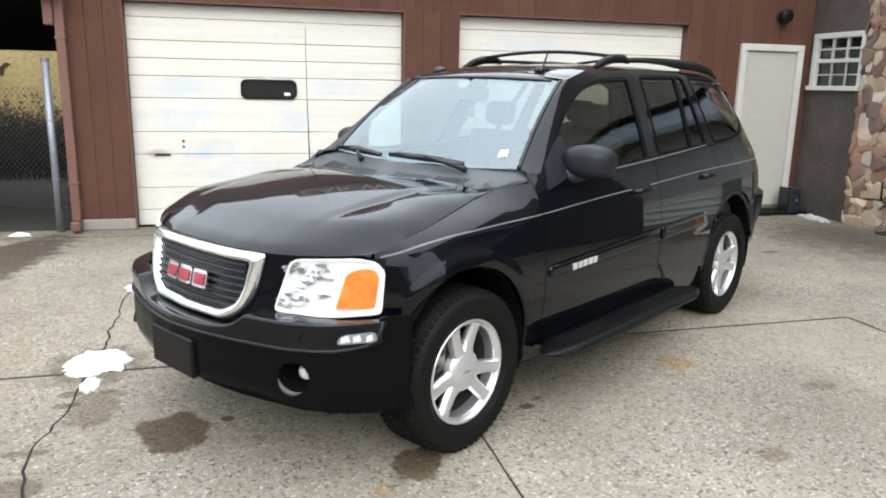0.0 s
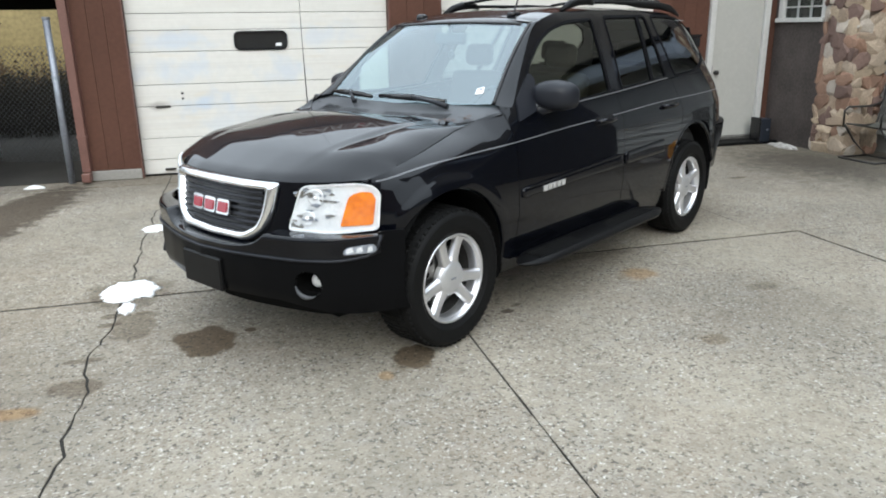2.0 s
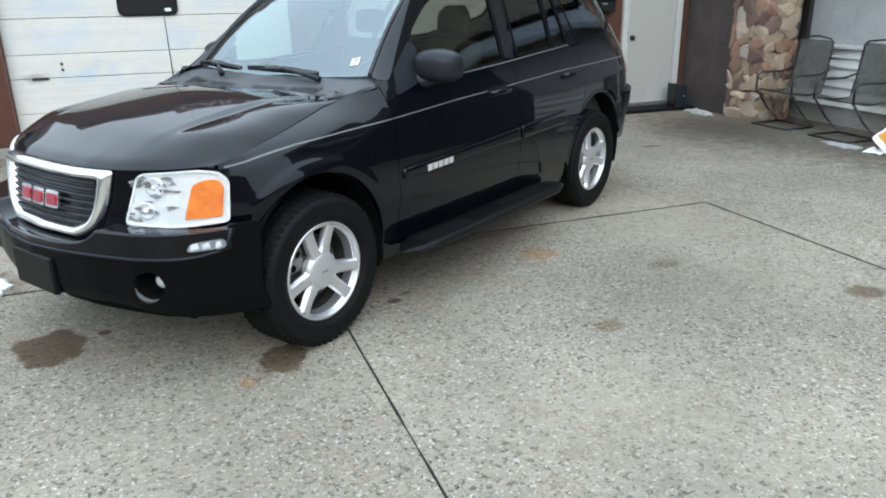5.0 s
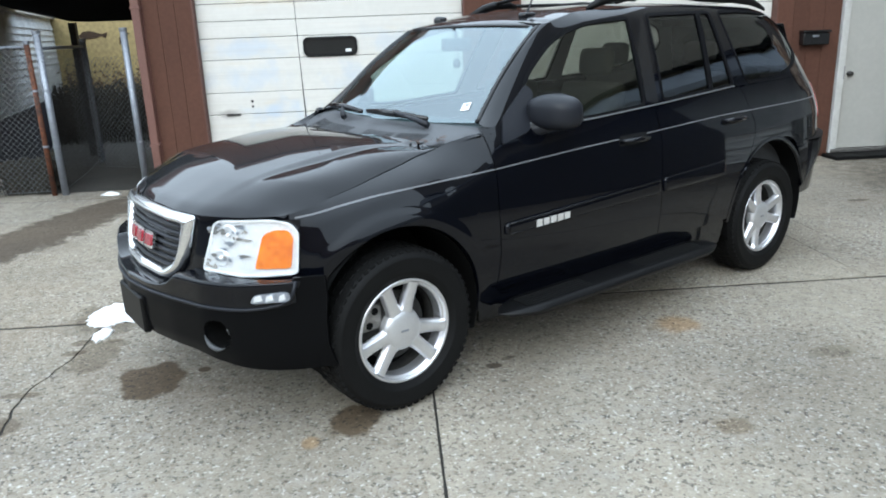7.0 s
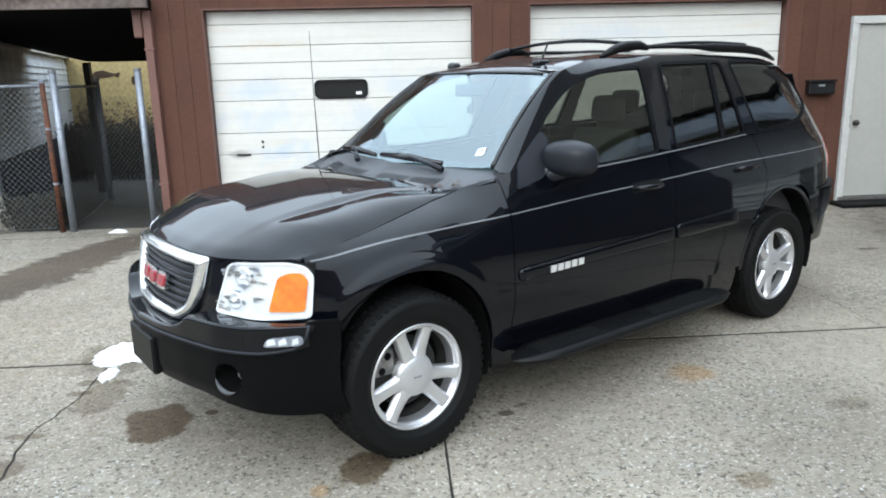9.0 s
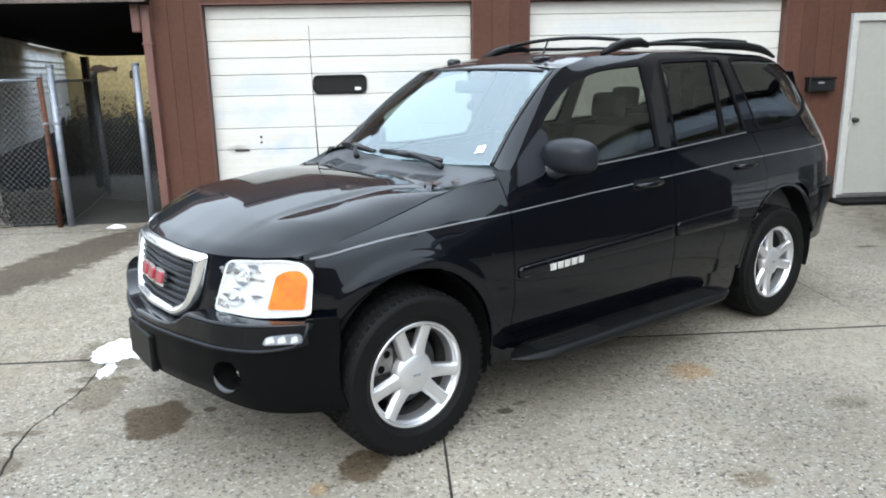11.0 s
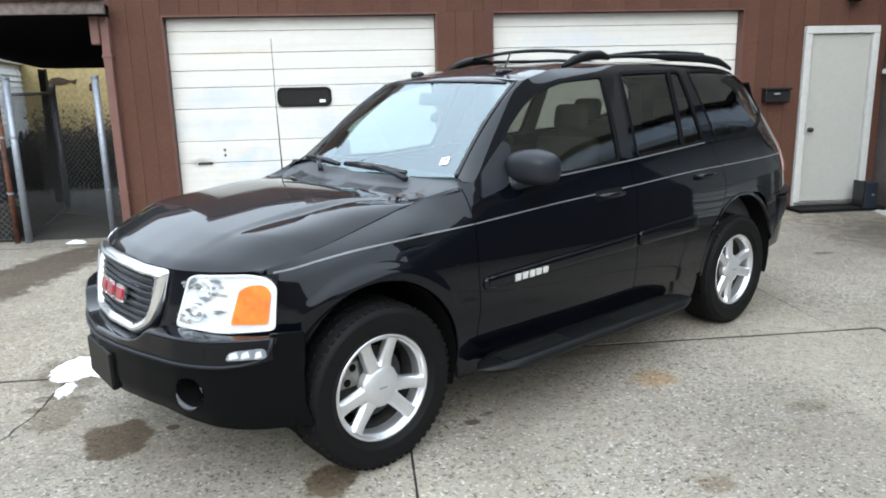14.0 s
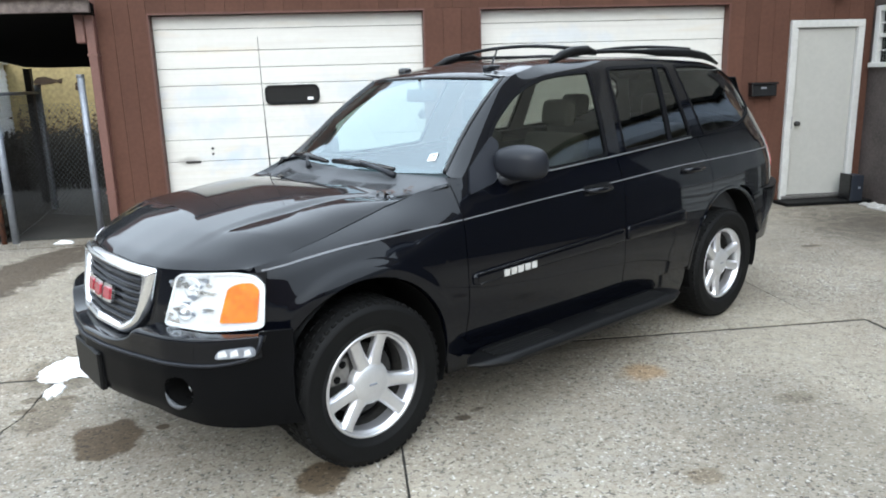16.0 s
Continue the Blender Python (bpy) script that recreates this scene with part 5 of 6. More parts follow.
def roof(s, t):
    r, s = -1 + 2 * t, s ** 1.8
    u0, w0 = roof_front(abs(r) * EDGE.y)
    u = u0 + (3.52 + 0.12 * (1 - r * r) - u0) * s
    we = RAIL(max(u, 1.175))
    w = we + ROOF_CROWN(u) * (1 - abs(r) ** 2.6)
    base = RAIL(max(u0, 1.175)) + ROOF_CROWN(u0) * (1 - abs(r) ** 2.6)
    w += (w0 - base) * max(0.0, 1 - s / 0.05) ** 2
    return L(u, r * S(max(u, 1.175), we), w)


sheet("roof", roof, 60, 80, PAINT, suv, 0.02)


def tail(s, t):
    r = -1 + 2 * t
    w = 0.50 + 1.12 * s
    ue = REAR_END(w)
    return L(ue + 0.10 * (1 - r * r), r * S(ue, w), w)


sheet("tailgate", tail, 24, 24, PAINT, suv, 0.02)
band("rear_window_glass", [(-0.45, 1.4), (0.45, 1.4)], 0.34, lambda v, w, off=0: L(REAR_END(w) + 0.10 + off, v, w), GLOSSBLACK, suv, 0.012, 0.006, closed=False)
# roof rack
for sg in (1, -1):
    V = sg * 0.50
    rail = part("roof_rail", tube(bmesh.new(), [L(1.90, V, 1.748), L(2.2, V, 1.752), L(2.44, V, 1.750), L(2.6, V, 1.746), L(2.95, V, 1.740), L(3.15, V, 1.722), L(3.25, V, 1.698), L(3.34, V, 1.668)], [0.012, 0.012, 0.015, 0.026, 0.028, 0.026, 0.018, 0.010], 10), PLASTIC, suv, "black roof rack side rail", True)
    part("front_foot", tube(bmesh.new(), [L(1.56, V, 1.695), L(1.66, V, 1.73), L(1.76, V, 1.752), L(1.88, V, 1.758), L(1.96, V, 1.742)], [0.012, 0.026, 0.028, 0.027, 0.016], 10), PLASTIC, rail, smooth=True)
for u in (1.78, 2.98):
    part("cross_bar", tube(bmesh.new(), [L(u, -0.50 + 0.1 * k, 1.765 + 0.035 * (1 - ((k - 5) / 5) ** 2)) for k in range(11)], 0.011, 10), PLASTIC, suv, "black roof rack cross bar", True)
part("roof_dome", boxed(1.25, 1.33, 0.44, 0.505, 1.64, 1.692, 0.022, 3), GLOSSBLACK, suv, "small black dome aerial", True)
part("roof_antenna", tube(bmesh.new(), [L(1.255, 0.345, 1.68), L(1.305, 0.345, 1.775)], [0.007, 0.004], 8), GLOSSBLACK, suv, "short stub aerial")
part("aerial_base", boxed(1.205, 1.30, -0.375, -0.320, 1.655, 1.686, 0.013, 3), GLOSSBLACK, suv)
part("mast_antenna", tube(bmesh.new(), [L(0.45, -0.76, 1.12), L(0.44, -0.76, 1.5), L(0.43, -0.75, 1.89)], [0.004, 0.002, 0.0012], 6), GLOSSBLACK, suv, "thin whip aerial")


# ---- front end ----
def on_front(v, w, off=0.0):
    u = front_u(v, w)
    d = front_u(v + 0.02, w) - front_u(v - 0.02, w)
    n = Vector((-1, d / 0.04, -0.2)).normalized()
    return L(u, v, w) + Vector((n.x * off, -n.y * off, 0))


FO = (0.6, 0, 0.7)
sheet("front_fascia", lambda s, t: on_front(-0.812 + 1.624 * t, 0.60 + 0.322 * s), 14, 60, PAINT, suv, 0.03, out=FO)
GR = rounded_poly([(-0.425, 0.918), (0.415, 0.918), (0.395, 0.78), (0.36, 0.69), (0.27, 0.632), (-0.28, 0.632), (-0.37, 0.69), (-0.405, 0.78)], [0.02, 0.02, 0.05, 0.05, 0.06, 0.06, 0.05, 0.05])
gr = outline_sheet("grille", dense(GR, 0.04), on_front, GLOSSBLACK, suv, 0.0, 0.012, "chrome-framed grille with black horizontal slats", rings=4, out=FO)


def chrome_frame():
    pts = dense(GR, 0.03)
    bm = bmesh.new()
    n = len(pts)
    cv, cw = 0.0, 0.785
    loops = []
    for k, (sc, off) in enumerate(((1.0, 0.004), (0.985, 0.03), (0.93, 0.045), (0.87, 0.034), (0.855, 0.010))):
        loops.append([bm.verts.new(on_front(cv + (a - cv) * sc, cw + (b - cw) * (1 - (1 - sc) * 1.9), off)) for a, b in pts])
    for l0, l1 in zip(loops, loops[1:]):
        for i in range(n):
            bm.faces.new((l0[i], l0[(i + 1) % n], l1[(i + 1) % n], l1[i]))
    face_out(bm, FO)
    part("grille_frame", bm, CHROME, gr, "bright chrome surround", True)


chrome_frame()
for k in range(8):
    w = 0.668 + 0.028 * k
    vm = 0.335 if w > 0.74 else 0.26 + 0.075 * (w - 0.65) / 0.09

    def slat(s, t, w=w, vm=vm):
        v = -vm + 2 * vm * s
        a = 2 * math.pi * t
        return on_front(v, w + 0.008 * math.sin(a), 0.017 + 0.008 * math.cos(a))
    part("slat", grid(slat, 16, 8), PLASTIC_GREY, gr, smooth=True)
# plain shapes stand for the maker's badge
for v0, v1 in ((-0.17, -0.075), (-0.062, 0.032), (0.045, 0.14)):
    pts = rounded_poly([(v0, 0.742), (v1, 0.742), (v1, 0.815), (v0, 0.815)], 0.012)
    outline_sheet("emblem_rim", pts, on_front, CHROME, gr, 0.012, 0.046, rings=2, out=FO)
    pts = rounded_poly([(v0 + 0.014, 0.754), (v1 - 0.013, 0.754), (v1 - 0.013, 0.803), (v0 + 0.013, 0.803)], 0.01)
    outline_sheet("emblem", pts, on_front, REDBADGE, gr, 0.012, 0.052, "plain red emblem block", rings=2, out=FO)


def headlight(sg):
    def on(v, w, off=0.0):
        return on_front(sg * v, w, off)
    HL = dense(rounded_poly([(0.478, 0.708), (0.655, 0.694), (0.806, 0.712), (0.808, 0.878), (0.787, 0.912), (0.735, 0.924), (0.525, 0.909)], [0.02, 0.05, 0.015, 0.03, 0.03, 0.04, 0.03]), 0.03)
    h = outline_sheet("headlight", HL, on, LAMPREF, suv, 0.0, 0.006, "clear headlight with bright reflector and amber signal", rings=5, out=FO)
    for v, w, r in ((0.585, 0.858, 0.040), (0.555, 0.762, 0.036)):
        q = on(v, w, 0.004)
        turn = Matrix.Translation(q) @ pose(0, 0, 0, 0, 0, -90 + sg * 25)
        part("reflector_bowl", lathe([(0.0, -0.001), (r * 0.35, -0.002), (r * 0.75, -0.006), (r, -0.012), (r * 1.02, 0.0)], 28), LAMPREF, h, smooth=True, at=turn)
        part("bulb", lathe([(0.0, -0.022), (0.007, -0.019), (0.009, -0.01), (0.009, 0.0)], 12), LAMPREF, h, smooth=True, at=turn)
    # small broken facets of the reflector between the bowls
    rf = random.Random(31)
    for k in range(30):
        v, w = rf.uniform(0.495, 0.655), rf.choice((rf.uniform(0.725, 0.80), rf.uniform(0.81, 0.90)))
        pts = [(v + rf.uniform(0.006, 0.030) * math.cos(a), w + rf.uniform(0.002, 0.013) * math.sin(a)) for a in (0.3, 1.5, 2.6, 3.8, 5.2)]
        outline_sheet("reflector_facet", pts, on, (CHROME, GALV, CHROME, STEELDARK, GALV, CHROME)[k % 6], h, 0.002, 0.0155, rings=1, out=FO)
    A = dense(rounded_poly([(0.684, 0.727), (0.792, 0.733), (0.798, 0.855), (0.784, 0.885), (0.748, 0.887), (0.710, 0.866)], [0.01, 0.012, 0.02, 0.02, 0.03, 0.03]), 0.03)
    outline_sheet("turn_signal", A, on, ORANGE, h, 0.012, 0.014, "amber turn signal lens", rings=4, out=FO)
    outline_sheet("lens", HL, on, LENS, h, 0.0, 0.020, "clear outer lens", rings=5, out=FO)
    band("lens_edge", HL, 0.007, on, LAMPREF, h, 0.017, 0.012, out=FO)


for sg in (1, -1):
    headlight(sg)

BUMP = soft_table([0, 0.2, 0.38, 0.6, 0.72, 0.80, 0.86, 0.895, 0.92], [-0.885, -0.865, -0.825, -0.76, -0.69, -0.60, -0.50, -0.43, -0.37], 0.05)
BPRO = soft_table([0.2, 0.26, 0.32, 0.42, 0.55, 0.6], [0.16, 0.09, 0.035, 0.0, 0.0, 0.01], 0.03)


def bumper_p(v, w, off=0.0):
    u = BUMP(abs(v)) + BPRO(w)
    d = (BUMP(abs(v) + 0.01) - BUMP(max(0, abs(v) - 0.01))) / 0.02 * (1 if v > 0 else -1)
    n = Vector((-1, d, 0)).normalized()
    return L(u, v, w) + Vector((n.x * off, -n.y * off, 0))


def bumper_low(v):
    k = min(1, max(0, (abs(v) - 0.45) / 0.4))
    return 0.382 - 0.060 * k * k * (3 - 2 * k)


def bumper_skin():
    def top(v):  # the satin skin rises at the wheel, outside the glossy cover
        k = min(1.0, max(0.0, (abs(v) - 0.838) / 0.022))
        return 0.600 + 0.112 * k * k * (3 - 2 * k)
    bm = grid(lambda s, t: bumper_p(-0.922 + 1.844 * t, bumper_low(-0.922 + 1.844 * t) * (1 - s) + top(-0.922 + 1.844 * t) * s), 36, 240)
    holes = [bumper_p(k * 0.64, 0.475) for k in (1, -1)]
    bmesh.ops.delete(bm, geom=[f for f in bm.faces if any((f.calc_center_median() - h).length < 0.066 for h in holes)], context="FACES")
    return thick(part("front_bumper", face_out(bm, FO), BUMPERBLACK, suv, "black front bumper with fog lamps", True), 0.015)


fb = bumper_skin()


def upper_bumper(s, t):
    v = -0.862 + 1.724 * t
    dip = 0.072 * max(0, 1 - (abs(v) / 0.42) ** 6)
    lip = 0.592 + 0.022 * max(0.0, (abs(v) - 0.79) / 0.072) ** 2
    top = 0.702 - dip
    # an upright face, rounded over into a shelf under the lamps and grille
    a = min(1.0, s / 0.62)
    b = max(0.0, (s - 0.45) / 0.55)
    w = lip + (top - 0.006 - lip) * (1 - (1 - a) ** 1.25) + 0.006 * b
    return bumper_p(v, w, 0.006 + 0.006 * a) + Vector((0.12 * b * b * (1 - 0.55 * (abs(v) / 0.9) ** 2), 0, 0))


sheet("bumper_top", upper_bumper, 24, 110, PAINT, fb, 0.03, "glossy black bumper cover", FO)
LIP = [(v, 0.594 - 0.006 * (1 - abs(v) / 0.76)) for v in np.linspace(-0.76, 0.76, 50)]
RISE = [(0.80, 0.600), (0.832, 0.610), (0.850, 0.628), (0.858, 0.655), (0.864, 0.700)]
LIP = [(-v, w) for v, w in RISE[::-1]] + LIP + RISE
part("bumper_lip", tube(bmesh.new(), [bumper_p(v, w, 0.009) for v, w in LIP], 0.0075, 8), PLASTIC_GREY, fb, "rounded black lip of the bumper cover", True)
part("plate_bracket", boxed(-0.888, -0.855, -0.16, 0.17, 0.375, 0.545, 0.008), PLASTIC, fb, "empty black licence plate bracket")
part("lower_valance", grid(lambda s, t: bumper_p(-0.75 + 1.5 * t, 0.29 + 0.14 * s, -0.07), 3, 30), BLACK, fb, "dark lower valance and air slot")
for sg in (1, -1):
    q = bumper_p(sg * 0.64, 0.475, 0.0)
    rot = Matrix.Translation(q) @ pose(0, 0, 0, 0, 0, -90 + sg * 28)
    fog = part("fog_lamp", lathe([(0.0, 0.125), (0.05, 0.125), (0.060, 0.05), (0.066, 0.004), (0.0675, 0.002)], 28), BLACK, fb, "round fog lamp in a dark recess", True, at=rot)
    part("fog_lens", lathe([(0.0, 0.062), (0.018, 0.064), (0.030, 0.070), (0.035, 0.084)], 20), LAMPREF, fog, smooth=True, at=pose(sg * 0.020, 0, 0))
    # paler crescent: the sky's light on the lower chamfer, put into the colour
    arc = [radians(185 + 12 * k) for k in range(11)]
    part("recess_lip", tube(bmesh.new(), [(sg * 0.060 * math.cos(a), -0.001, 0.060 * math.sin(a)) for a in arc], [0.001 + 0.010 * math.sin(math.pi * k / 10) for k in range(11)], 8), COWLGREY, fog, "grey crescent standing for skylight on the lower lip", True)
    M = dense(rounded_poly([(sg * 0.765, 0.622), (sg * 0.853, 0.624), (sg * 0.85, 0.664), (sg * 0.778, 0.656)], 0.015), 0.03)
    mk = outline_sheet("marker_lamp", M, bumper_p, GALV, fb, 0.012, 0.018, "small clear marker lamp", rings=3, out=FO)
    for a0, wide in ((0.776, 0.022), (0.803, 0.018), (0.830, 0.014)):
        a = sg * a0
        outline_sheet("lamp_rib", [(a, 0.628), (a + sg * wide, 0.634), (a + sg * wide * 0.8, 0.657), (a + sg * 0.002, 0.650)], bumper_p, LAMPREF, mk, 0.002, 0.020, rings=1, out=FO)
    outline_sheet("marker_lens", M, bumper_p, LENS, mk, 0.0, 0.023, rings=3, out=FO)


# rear bumper
def rear_bumper(s, t):
    r = -1 + 2 * t
    k = abs(r)
    w = 0.38 + 0.42 * s
    v = r * 0.90
    u = 4.08 - 0.56 * max(0, (k - 0.35) / 0.65) ** 3.2 - 0.03 * s - 0.30 * (1 - s) ** 2
    return L(max(u, 3.36 + 0.1 * s), v - 0.05 * r * (1 - s) ** 2, w)


sheet("rear_bumper", rear_bumper, 10, 50, PLASTIC, suv, 0.05, "black rear bumper")
part("bumper_step", grid(lambda s, t: rear_bumper(1, t) + Vector((-0.2 * s, 0, 0.01)), 2, 50), PLASTIC, suv, smooth=True)
part("underbody", boxed(-0.55, 3.6, -0.62, 0.62, 0.24, 0.5, 0.03), BLACK, suv)
part("engine_bay", boxed(-0.5, 0.42, -0.48, 0.48, 0.5, 0.9), BLACK, suv)


# wheels
def wheel(u, sg, spin, steer=0.0):
    R = 0.364
    wh = empty("wheel", pose(u, -sg * 0.80, R + 0.004, 0, 0, (180 if sg < 0 else 0) + steer))
    wh.parent = suv
    wh["label"] = "silver six-spoke alloy wheel with black tyre"
    tyre = part("tyre", lathe([(0.222, -0.075), (0.232, -0.098), (0.240, -0.106), (0.262, -0.117), (0.264, -0.1195), (0.270, -0.1195), (0.300, -0.1235), (0.322, -0.1215), (0.326, -0.1225), (0.332, -0.121), (0.342, -0.114), (0.352, -0.102), (R - 0.003, -0.09), (R - 0.001, -0.05), (R, 0.0), (R - 0.001, 0.05), (R - 0.003, 0.09), (0.35, 0.105), (0.31, 0.123), (0.25, 0.105), (0.222, 0.08)], 72), RUBBER, wh, "black all-season tyre", True)
    bm = bmesh.new()
    for k in range(60):
        a = 2 * math.pi * k / 60
        for y0, y1, d in ((-0.106, -0.072, 0.0), (-0.064, -0.024, 0.02), (-0.015, 0.03, 0.045), (0.04, 0.10, 0.03)):
            n = bmesh.new()
            box(n, -0.012, 0.012, y0, y1, R - 0.02, R - 0.0035 if y0 < -0.1 else R + 0.003, 0.002)
            join(bm, n, Matrix.Rotation(-a - d, 4, "Y"))
    part("tread", bm, RUBBER, tyre)
    tagged(tyre.children[0], kind="stuff")
    rim = part("rim", lathe([(0.2355, -0.088), (0.2365, -0.099), (0.234, -0.1045), (0.2285, -0.1055), (0.2235, -0.1035), (0.2205, -0.0985), (0.2195, -0.0905), (0.2165, -0.0875), (0.2115, -0.0870), (0.2085, -0.084), (0.2070, -0.076), (0.2045, -0.040), (0.2035, -0.030)], 72), ALLOY, wh, "silver alloy rim with a stepped flange", True)
    # barrel and disc coloured dark so that the spoke gaps look shaded
    part("barrel", lathe([(0.2032, -0.031), (0.203, 0.03), (0.21, 0.06), (0.22, 0.08)], 48), SHADEDSTEEL, rim, "inner barrel, the shade between the spokes put into its colour", True)
    part("brake_disc", lathe([(0.0, -0.012), (0.07, -0.030), (0.082, -0.030), (0.086, -0.006), (0.158, -0.006), (0.158, 0.01)], 40), SHADEDSTEEL, wh, smooth=True)
    cal = part("caliper", boxed(-0.19, -0.075, -0.045, 0.02, 0.015, 0.135, 0.016, 2), STEELDARK, wh, "grey cast brake caliper", True)
    # holes drawn as flat black discs, dark by colour alone
    for cx, cz in ((-0.145, 0.045), (-0.115, 0.105)):
        part("piston_hole", lathe([(0.0, 0.0), (0.017, 0.0), (0.017, 0.006)], 14), BLACK, cal, at=pose(cx, -0.0468, cz))
    part("barrel_back", lathe([(0.0, 0.05), (0.21, 0.05)], 32), BLACK, wh)
    part("hub_cap", lathe([(0.0, -0.0985), (0.03, -0.098), (0.052, -0.096), (0.070, -0.0925), (0.082, -0.088), (0.092, -0.080), (0.097, -0.068), (0.098, -0.045)], 48), HUBSILVER, rim, "satin silver centre cap", True)
    for pair in range(3):
        for side in (-1, 1):
            a = radians(spin + 120 * pair + side * 19)

            def sp(s, t):
                r = 0.060 + 0.158 * s
                flare = max(0.0, (0.34 - s) / 0.34) ** 2 * 0.020 + max(0.0, (s - 0.80) / 0.20) ** 2 * 0.008
                half = 0.0305 - 0.004 * s + flare
                c = 2 * math.pi * t
                cs, sn = math.cos(c), math.sin(c)
                x = half * math.copysign(abs(cs) ** 0.55, cs) * (1.0 if sn > 0 else 1.18)
                rise = 0.020 * math.copysign(abs(sn) ** 0.7, sn)
                return Vector((x, -0.069 - 0.010 * s - rise + 0.006 * math.sin(math.pi * s), r))
            part("spoke", grid(sp, 14, 20), ALLOY, rim, smooth=True, at=Matrix.Rotation(-a + math.pi / 2, 4, "Y"))
    part("cap_emblem", boxed(-0.020, 0.020, -0.1005, -0.0975, -0.005, 0.005, 0.002), GALV, rim)
    return wh


wheel(-0.008, 1, 92)
wheel(2.838, 1, 3)
wheel(-0.008, -1, 20)
wheel(2.838, -1, 50)


# cabin
def seat(u, v, bench=False):
    s = empty("front_seat" if not bench else "rear_seat", pose(u, -v, 0.0))
    s.parent = suv
    hw = 0.26 if not bench else 0.62
    part("cushion", boxed(-0.28, 0.25, -hw, hw, 0.68, 0.84, 0.05, 3), SEATCLOTH, s, smooth=True)
    n = boxed(-0.06, 0.06, -hw + 0.03, hw - 0.03, 0.0, 0.54, 0.05, 3)
    part("backrest", n, SEATCLOTH, s, smooth=True, at=pose(0.24, 0, 0.76, 0, 14, 0))
    for k in ((0,) if not bench else (-0.36, 0.36)):
        part("headrest", boxed(-0.045, 0.045, -0.12, 0.12, 0.0, 0.16, 0.045, 3), SEATCLOTH, s, smooth=True, at=pose(0.37, k, 1.32, 0, 8, 0))
    return s


seat(1.42, 0.36)
seat(1.42, -0.36)
seat(2.45, 0.0, True)
part("dashboard", grid(lambda s, t: L(0.50 + 0.42 * s + 0.04 * math.sin(3 * t), -0.72 + 1.44 * t, 1.135 + 0.02 * math.sin(math.pi * s) - 0.28 * max(0, s - 0.8) / 0.2), 12, 20), INTERIOR, suv, "dark dashboard", True)
sw = bmesh.new()
tube(sw, [(0, 0.19 * math.cos(a), 0.19 * math.sin(a)) for a in [2 * math.pi * k / 28 for k in range(29)]], 0.015, 8)
box(sw, -0.02, 0.03, -0.18, 0.18, -0.03, 0.03, 0.01)
part("steering_wheel", sw, INTERIOR, suv, smooth=True, at=pose(1.0, -0.37, 1.07, 0, 28, 0))
part("cabin_floor", boxed(0.45, 3.4, -0.80, 0.80, 0.50, 0.56), INTERIOR, suv)
part("headliner", grid(lambda s, t: L(1.12 + 2.25 * s, -0.55 + 1.10 * t, 1.655 - 0.03 * abs(2 * t - 1) ** 2), 6, 10), HEADLINER, suv, smooth=True)
for sg in (1, -1):
    part("door_lining", grid(lambda s, t: L(0.6 + 2.75 * s, sg * 0.77, 0.55 + 0.58 * t), 8, 3), INTERIOR, suv)
rv = part("rear_view_mirror", boxed(-0.02, 0.02, -0.12, 0.12, -0.035, 0.035, 0.012, 2), GLOSSBLACK, suv, smooth=True, at=pose(1.02, -0.02, 1.53, 0, 10, 0))
part("mirror_stalk", tube(bmesh.new(), [(0, 0, 0.02), (-0.03, 0, 0.09)], 0.01, 6), GLOSSBLACK, rv)
part("hanging_ornament", lathe([(0.0, -0.03), (0.014, -0.026), (0.022, -0.01), (0.020, 0.008), (0.010, 0.022), (0.0, 0.026)], 16), DARKMETAL, rv, "small dark ornament hung on the mirror", True, at=pose(0, -0.02, -0.10, 90, 0, 0))
part("ornament_cord", tube(bmesh.new(), [(0, -0.02, -0.03), (0, -0.02, -0.078)], 0.002, 6), DARKMETAL, rv)


# ---- beside the garage: gate, fence and the yard behind ----
def link_panel(p0, p1, z0, z1, mesh=0.066, r=0.0032, sag=0.0):
    """Diamond wire netting between two points on the ground, as crossing wires."""
    bm = bmesh.new()
    p0, p1 = Vector((*p0, 0)), Vector((*p1, 0))
    d = p1 - p0
    length, h = d.length, z1 - z0
    d.normalize()
    side = Vector((-d.y, d.x, 0))
    for sgn in (1, -1):
        k = -h
        while k < length:
            pts = []
            for a in (0, 0.5, 1):
                x = k + h * a
                pts.append((x, z0 + h * a if sgn > 0 else z1 - h * a))
            # clip to the panel
            x0, x1 = max(0, k), min(length, k + h)
            if x1 > x0 + 0.01:
                za = z0 + (x0 - k) if sgn > 0 else z1 - (x0 - k)
                zb = z0 + (x1 - k) if sgn > 0 else z1 - (x1 - k)
                a, b = p0 + d * x0 + Vector((0, 0, za)), p0 + d * x1 + Vector((0, 0, zb))
                m = (a + b) / 2
                a += side * 0.003 * sgn
                b += side * 0.003 * sgn
                w = (b - a).normalized()
                n1 = w.cross(side).normalized() * r
                n2 = side * r
                ra = [bm.verts.new(a + q) for q in (n1, n2, -n1, -n2)]
                rb = [bm.verts.new(b + q) for q in (n1, n2, -n1, -n2)]
                for i in range(4):
                    j = (i + 1) % 4
                    bm.faces.new((ra[i], ra[j], rb[j], rb[i]))
            k += mesh
    return bm


